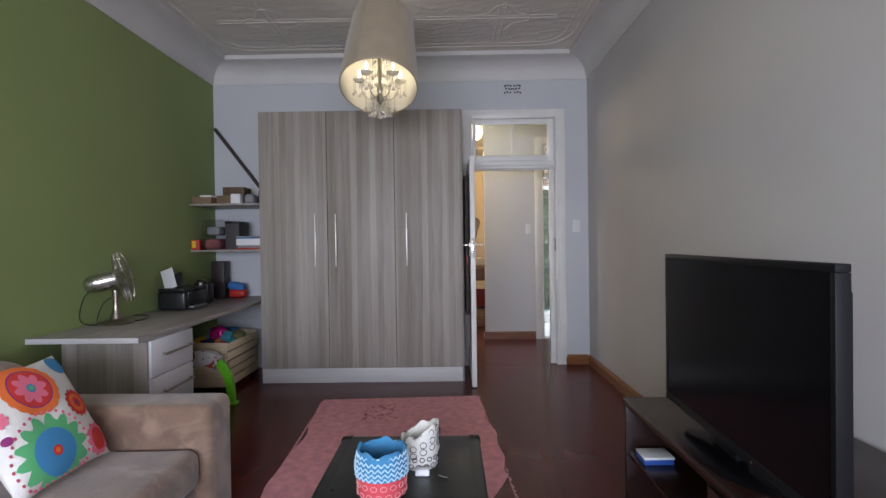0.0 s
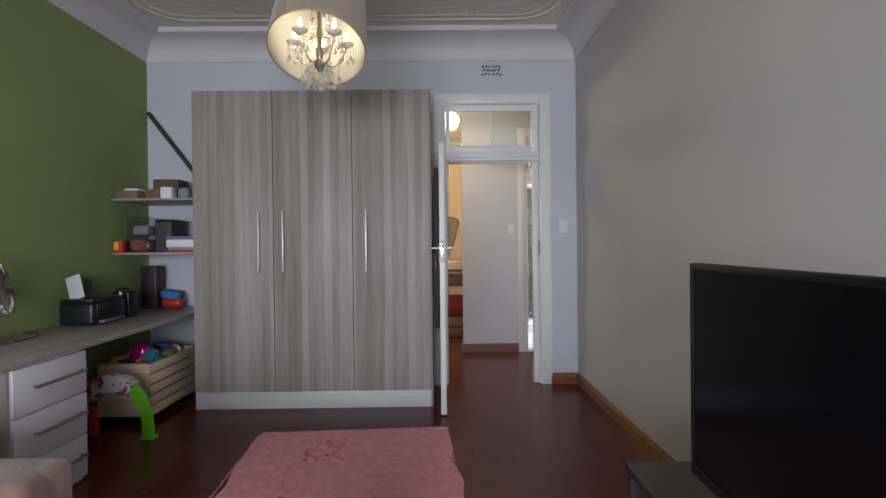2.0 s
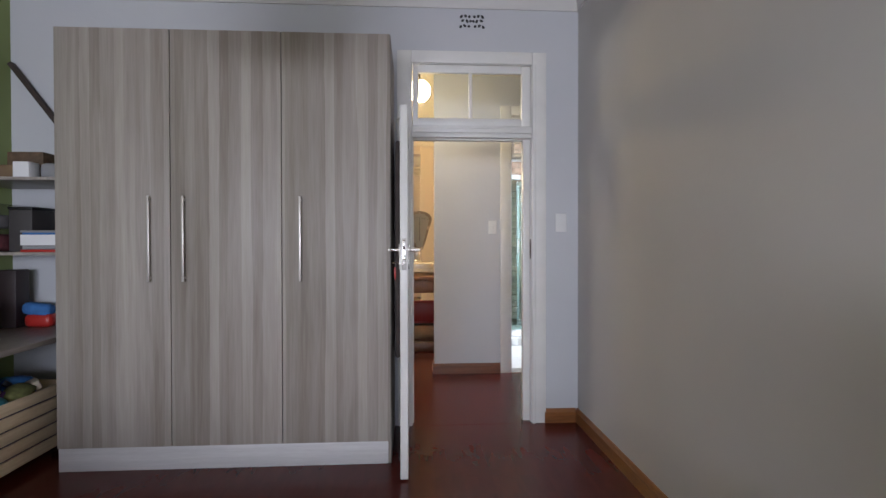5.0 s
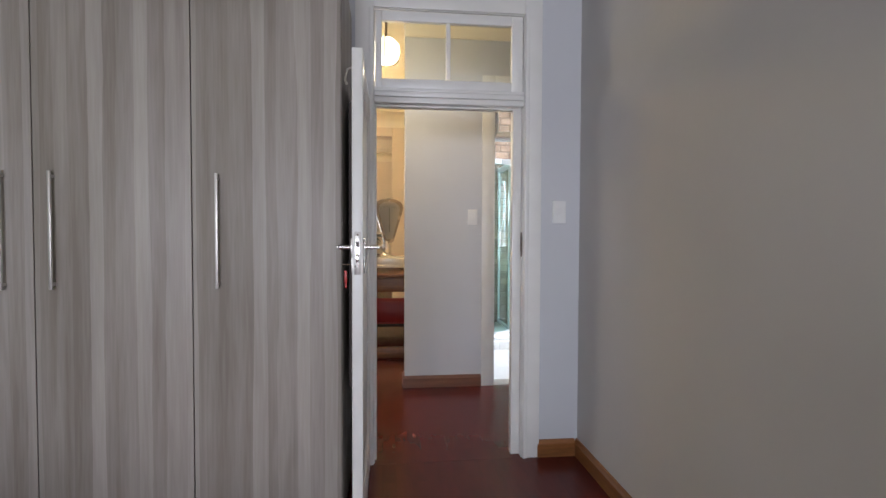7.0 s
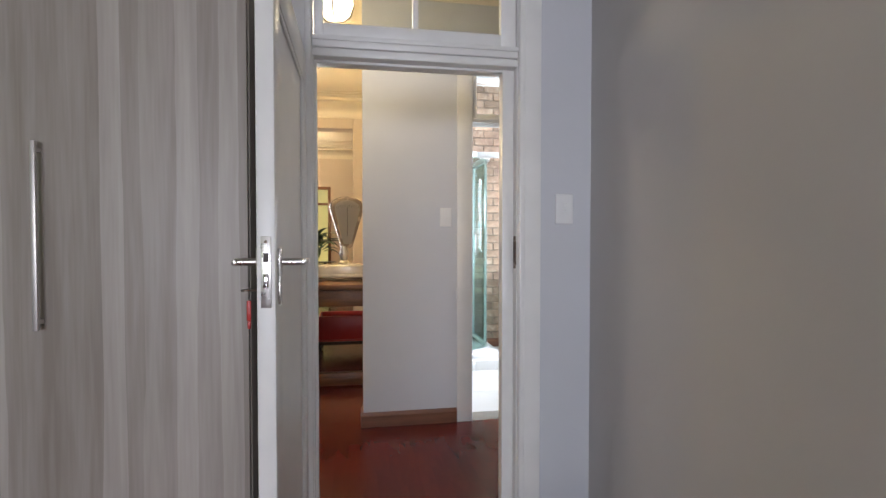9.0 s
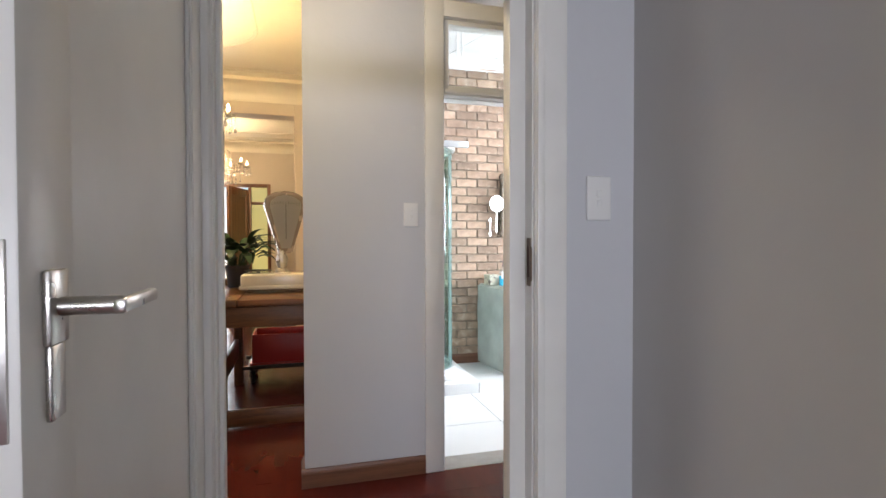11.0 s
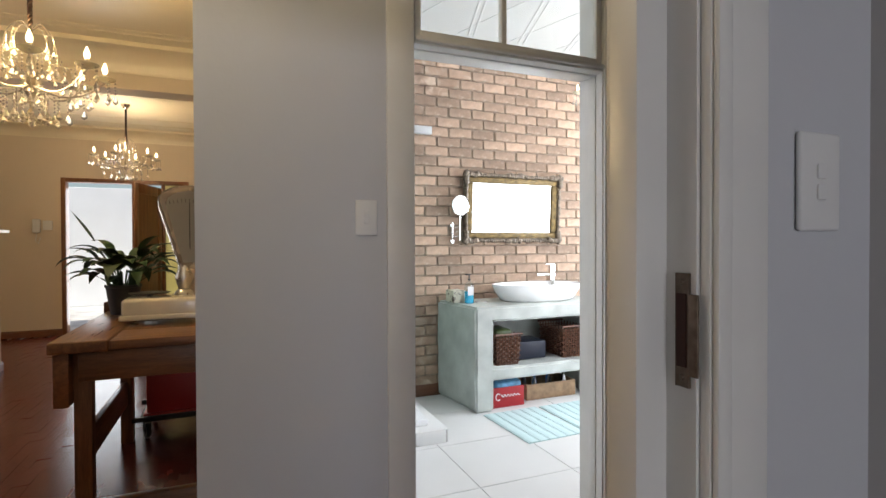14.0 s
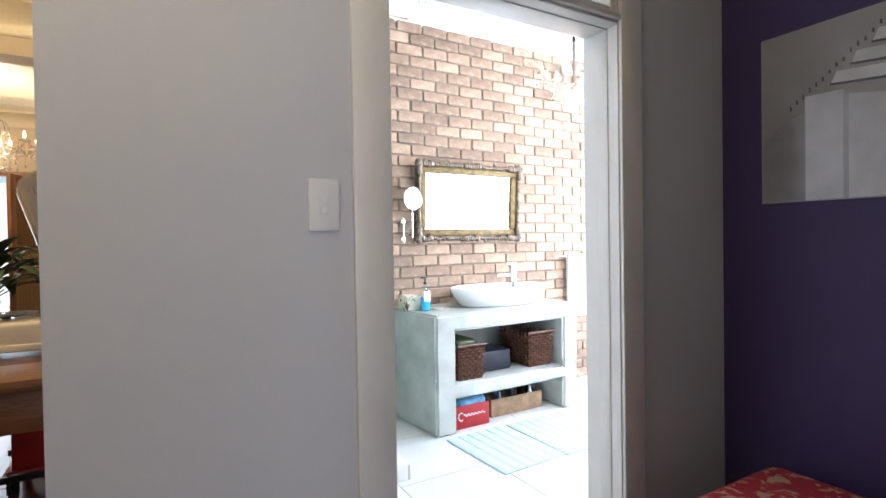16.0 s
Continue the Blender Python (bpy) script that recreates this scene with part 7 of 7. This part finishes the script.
rc = drink_crate(3.02, 10.23, 0.002, 3.33, 10.55, 0.165, mat("red_painted_wood", (0.38, 0.015, 0.02), 0.5, noise_scale=12, vary=0.15), "red painted wooden drinks crate with white script", 3)
swirl = []
for z, x0, x1, r in ((0.096, 3.11, 3.29, 0.0036),):
    swirl.append(tube([(x0 + (x1 - x0) * k / 30, 10.2285, z + 0.012 * math.sin(k * 1.25) * (1 - k / 60)) for k in range(31)], r, 5))
swirl.append(tube([(3.085 + 0.022 * math.cos(q), 10.2285, 0.09 + 0.028 * math.sin(q)) for q in (0.7 + 4.8 * k / 10 for k in range(11))], 0.004, 5))
part("emblem", join(*swirl), PAPER, rc, "white flowing mark")
drink_crate(3.40, 10.30, 0.002, 3.90, 10.62, 0.135, mat("aged_crate_wood", (0.30, 0.19, 0.11), 0.7, noise_scale=14, vary=0.3), "pale wooden crate full of bottles", 3)
solo("blue_bag", box(3.06, 10.24, 0.015, 3.33, 10.5, 0.215, 0.05, 4), mat("blue_plastic_bag", (0.08, 0.25, 0.42), 0.4, noise_scale=20, vary=0.4, bump=1.0, bump_scale=30), "crumpled blue plastic bag in the red crate", "bag")
rnd = random.Random(31)
for k in range(9):
    x, y = 3.50 + 0.05 * (k % 8), 10.33 + 0.09 * (k % 3)
    solo("bottle", lathe([(0, 0), (0.02, 0), (0.02, 0.11), (0.009, 0.14), (0.009, 0.165), (0, 0.165)], 12, (x, y, 0.0145)), (GREYP, BLUE, PAPER, IRON)[k % 4], ("grey cosmetic bottle", "blue cosmetic bottle", "white cosmetic bottle", "dark cosmetic bottle")[k % 4] + " in the wooden crate", "bottle")

def striped_mat(label, x0, y0, y1, n, turn, z):
    m = thing("bath_mat", (x0, (y0 + y1) / 2, 0), label, "bath mat")
    half, xa = (y1 - y0) / 2, 0.0
    for k in range(n):
        wd = 0.062 if k % 2 else 0.016
        part("stripe", moved(box(xa, -half, z, xa + wd - 0.0015, half, z + (0.009 if k % 2 else 0.0075), 0.002), pose(x0, (y0 + y1) / 2, 0, 0, 0, turn)), (MAT_, MAT2)[k % 2], m)
        xa += wd


striped_mat("striped turquoise cotton bath mat on pale tiles", 2.905, 9.49, 10.11, 13, 2.5, 0.0008)
striped_mat("second striped turquoise bath mat beside the first", 3.405, 9.50, 10.12, 15, 0.5, 0.0008)

# towel at the vanity's end
tw = thing("towel", (4.78, BRY, 1.0), "white towel hanging from a chrome rail", "towel")
part("rail", join(tube([(4.45, BRY - 0.07, 1.19), (5.05, BRY - 0.07, 1.19)], 0.008, 8), tube([(5.05, BRY, 1.19), (5.05, BRY - 0.07, 1.19)], 0.008, 8), tube([(4.47, BRY, 1.19), (4.47, BRY - 0.07, 1.19)], 0.008, 8)), CHROME, tw)
part("cloth", join(box(4.61, BRY - 0.088, 0.62, 4.96, BRY - 0.079, 1.20, 0.004), box(4.61, BRY - 0.062, 0.72, 4.96, BRY - 0.053, 1.20, 0.004), box(4.61, BRY - 0.088, 1.196, 4.96, BRY - 0.053, 1.207, 0.004)), TOWEL, tw)


# shower
def shower():
    s = thing("shower_enclosure", (2.1, 10.1, 0), "corner shower with green-tinted glass and chrome posts", "shower")
    px, py = 2.43, 9.74
    part("plinth", box(1.722, py, -0.004, px, BRY - 0.002, 0.083, 0.001), GROUT, s, "grey grouted base")
    part("tile", box(1.722, py - 0.003, 0.0835, px + 0.003, BRY - 0.002, 0.092, 0.002), TILE, s)
    part("tray", join(box(1.725, py + 0.10, 0.091, px - 0.10, BRY - 0.004, 0.14, 0.01), ), CERAM, s)
    gx, gy = px - 0.13, py + 0.12
    pts = [(1.74, gy)] + [(gx - 0.32 + 0.32 * math.sin(a), gy + 0.32 - 0.32 * math.cos(a)) for a in (math.pi / 2 * k / 8 for k in range(9))] + [(gx, BRY - 0.02)]
    for zz, h, wd in ((0.141, 0.035, 0.018), (2.105, 0.055, 0.028)):
        bm = bmesh.new()
        rings = []
        for i, (x, y) in enumerate(pts):
            q0, q1 = Vector(pts[max(i - 1, 0)]), Vector(pts[min(i + 1, len(pts) - 1)])
            d = (q1 - q0).normalized()
            rings.append([bm.verts.new((x + sd * wd * d.y, y - sd * wd * d.x, z)) for sd, z in ((-1, zz), (1, zz), (1, zz + h), (-1, zz + h))])
        for r0, r1 in zip(rings, rings[1:]):
            for i in range(4):
                bm.faces.new((r0[i], r0[(i + 1) % 4], r1[(i + 1) % 4], r1[i]))
        part("rail", bm, STEELW, s, "pale satin aluminium rail")
    for k in range(2):
        part("tile", box(1.75 + 0.335 * k, py - 0.004, 0.0, 1.75 + 0.335 * k + 0.332, py - 0.0005, 0.084, 0.001), TILE, s)
    for k in range(3):
        part("tile", box(px + 0.0005, py + 0.335 * k, 0.0, px + 0.004, py + 0.335 * k + 0.332, 0.084, 0.001), TILE, s)
    bm = bmesh.new()
    lo = [bm.verts.new((x, y, 0.17)) for x, y in pts]
    hi = [bm.verts.new((x, y, 2.11)) for x, y in pts]
    for i in range(len(pts) - 1):
        bm.faces.new((lo[i], lo[i + 1], hi[i + 1], hi[i]))
    geo = bmesh.ops.solidify(bm, geom=list(bm.faces), thickness=0.006)
    part("glass_panel", bm, SHGLASS, s, "green-tinted curved glass")
    for x, y in ((1.75, gy), (gx - 0.32, gy), (gx, gy + 0.34), (gx, BRY - 0.025)):
        part("post", box(x - 0.014, y - 0.014, 0.14, x + 0.014, y + 0.014, 2.13, 0.004), STEELW, s)
    part("rail_end", box(gx - 0.17, gy - 0.02, 2.10, gx + 0.065, gy + 0.015, 2.155, 0.005), STEELW, s, "projecting aluminium rail end")
    part("handle", tube([(gx - 0.20, gy - 0.005 + 0.03, 1.15), (gx - 0.20, gy - 0.05, 1.17), (gx - 0.20, gy - 0.06, 1.25), (gx - 0.20, gy - 0.05, 1.33), (gx - 0.20, gy + 0.025, 1.35)], 0.008, 8), CHROME, s)


shower()


# ---- pieces: bricks, tiles and parquet ----
def piece_mesh(sx, sy, sz, bev, material, name):
    bm = box(-sx / 2, -sy / 2, -sz / 2, sx / 2, sy / 2, sz / 2)
    bmesh.ops.bevel(bm, geom=list(bm.edges), offset=bev, segments=1, affect="EDGES")
    me = finish(name, bm, material, False)
    return me


def lay(name, parent, spots, meshes, near, rest_name, material):
    """Lays pieces: spots of (x, y, z, mesh number, tilt); those for which near is true become parts, up to 300, the others are joined."""
    rnd = random.Random(name)
    spots = sorted(spots, key=lambda s: near(s))
    verts, faces = [], []
    base_inv = Matrix.Translation(-total(parent))
    cache = []
    for me in meshes:
        cache.append((np.array([v.co[:] for v in me.vertices]), [tuple(p.vertices) for p in me.polygons]))
    for i, (x, y, z, k, tilt) in enumerate(spots):
        if i < 300:
            ob = new(name, meshes[k])
            ob.parent, ob.matrix_parent_inverse = parent, base_inv
            ob.location = (x, y, z)
            ob.rotation_euler = tilt
        else:
            co, fs = cache[k]
            n = len(verts)
            m = np.array(Euler(tilt).to_matrix())
            verts.extend((co @ m.T + (x, y, z)).tolist())
            faces.extend([tuple(j + n for j in f) for f in fs])
    if verts:
        me = bpy.data.meshes.new(rest_name)
        me.from_pydata(verts, [], faces)
        me.materials.append(material)
        ob = new(rest_name, me)
        ob.parent, ob.matrix_parent_inverse = parent, base_inv
        tagged(ob, kind="stuff")


def isle(m, amount):
    """Varies the joined pieces one by one."""
    n, l, b = tree(m)
    geo = n.new("ShaderNodeNewGeometry")
    mr = n.new("ShaderNodeMapRange")
    mr.inputs[3].default_value, mr.inputs[4].default_value = 1 - amount, 1 + amount
    l.new(geo.outputs["Random Per Island"], mr.inputs[0])
    sc = n.new("ShaderNodeVectorMath")
    sc.operation = "SCALE"
    src = b.inputs["Base Color"].links[0].from_socket
    l.new(src, sc.inputs[0]), l.new(mr.outputs[0], sc.inputs["Scale"])
    l.new(sc.outputs[0], b.inputs["Base Color"])


isle(BRICKJ, 0.34)
PARQJ = wood("polished_red_parquet_rows", (0.079, 0.0125, 0.009), (0.095, 0.0145, 0.010), 0.23, (4, 1.0, 4), bump=0.0, fine=0.0, detail=2)
PARQJ.node_tree.nodes["Principled BSDF"].inputs["Specular IOR Level"].default_value = 0.22
isle(PARQJ, 0.04)

struct("floor_border", box(HX, HY - 0.24, -0.011, PX - 0.001, HY - 0.006, 0.0004), PARQ, "", False)

# bricks
brick_wall = struct("bathroom_north_wall", box(1.58, BRY + 0.006, 0, BXR + 0.15, BRY + 0.2, 3.26), MORTAR, "bare tan and brown face-brick wall")
rnd = random.Random(9)
BM = []
for k in range(4):
    bm = box(-0.109, -0.012, -0.0385, 0.109, 0.012, 0.0385)
    bmesh.ops.bevel(bm, geom=list(bm.edges), offset=0.006, segments=1, affect="EDGES")
    for v in bm.verts:
        v.co += Vector((rnd.uniform(-0.003, 0.003), rnd.uniform(-0.003, 0.003), rnd.uniform(-0.003, 0.003)))
    BM.append(finish("brick", bm, BRICK, False))
HM = finish("brick", box(-0.052, -0.012, -0.0355, 0.052, 0.012, 0.0355, 0.005, 1), BRICK, False)
BM.append(HM)
spots = []
for r in range(36):
    z = 0.044 + r * 0.0885
    off = (0.0, 0.115)[r % 2]
    x = 1.74 + off
    while x < BXR - 0.12:
        inside_mirror = False
        spots.append((x + 0.11 + rnd.uniform(-0.003, 0.003), BRY + 0.004 + rnd.uniform(-0.004, 0.003), z + rnd.uniform(-0.0025, 0.0025), rnd.randrange(4), (rnd.uniform(-0.02, 0.02), rnd.uniform(-0.012, 0.012), rnd.uniform(-0.02, 0.02))))
        x += 0.231
lay("brick", brick_wall, spots, BM, lambda s: abs(s[0] - 3.6) / 1.1 + abs(s[2] - 1.6) / 1.4, "brick_rows", BRICKJ)

# bathroom tiles
tile_floor = struct("bathroom_floor", box(1.722, HY2, -0.012, 1.73, HY2 + 0.01, -0.008), GROUT, "large pale floor tiles with thin grout lines")
TM = [piece_mesh(0.607, 0.607, 0.012, 0.0015, TILE, "tile")]
spots = []
for i in range(8):
    for j in range(4):
        x, y = 2.04 + 0.612 * i, 8.765 + 0.612 * j
        if x < BXR + 0.2:
            spots.append((x, y, -0.006, 0, (0, 0, 0)))
lay("tile", tile_floor, spots, TM, lambda s: s[0], "tile_rows", TILE)
struct("threshold", box(BX0, HY - 0.005, -0.01, BX1, HY2 + 0.01, 0.002, 0.002), mat("grey_threshold_stone", (0.30, 0.28, 0.25), 0.6, noise_scale=12, vary=0.15))

# parquet
struct("door_sill", box(0.757, YF - 0.012, -0.011, 1.605, YH + 0.0, 0.0012, 0.001), PARQ, "red polished wooden door sill")
W_, L_ = 0.078, 0.39
PM = [finish("parquet_block", box(-W_ / 2, -L_ / 2, -0.006, W_ / 2, L_ / 2, 0.006), PARQ, False)]


def blocks(x0, y0, x1, y1, shift=0.0, tilt=0.0012):
    out = []
    i = 0
    x = x0 + W_ / 2
    while x < x1:
        y = y0 + L_ / 2 - (i % 2) * L_ / 2 + shift
        while y < y1:
            out.append((x, y, -0.006, 0, (rnd.uniform(-1, 1) * tilt * (y > 8.7), rnd.uniform(-2, 2) * tilt * (y > 8.7), 0)))
            y += L_
        x += W_
        i += 1
    return out


floor = struct("floor", box(XL, YB - 0.1, -0.016, XL + 0.02, YB - 0.09, -0.013), PARQ, "polished dark red parquet floor")
grid = blocks(XL - 14 * W_, 1.5, PX + 0.05, FY, 0.0, 0.008)
room = [(s[0], s[1], -0.006, 0, (0, s[4][1] * 0.2, 0)) for s in grid if s[1] <= YF and s[0] > XL]
hall = [s for s in grid if s[1] > YF and (s[1] < HY - 0.04 or s[0] < 1.6)]
lay("parquet_block", floor, room, PM, lambda s: abs(s[0] - 1.2) + abs(s[1] - 6.3), "parquet_rows", PARQJ)
floor2 = struct("living_floor", box(LX, FY - 0.1, -0.016, LX + 0.02, FY - 0.09, -0.013), PARQ, "glossy red parquet floor of hall and living room")
lay("parquet_block", floor2, hall, PM, lambda s: abs(s[0] - 0.9) + abs(s[1] - 8.3), "parquet_rows", PARQJ)
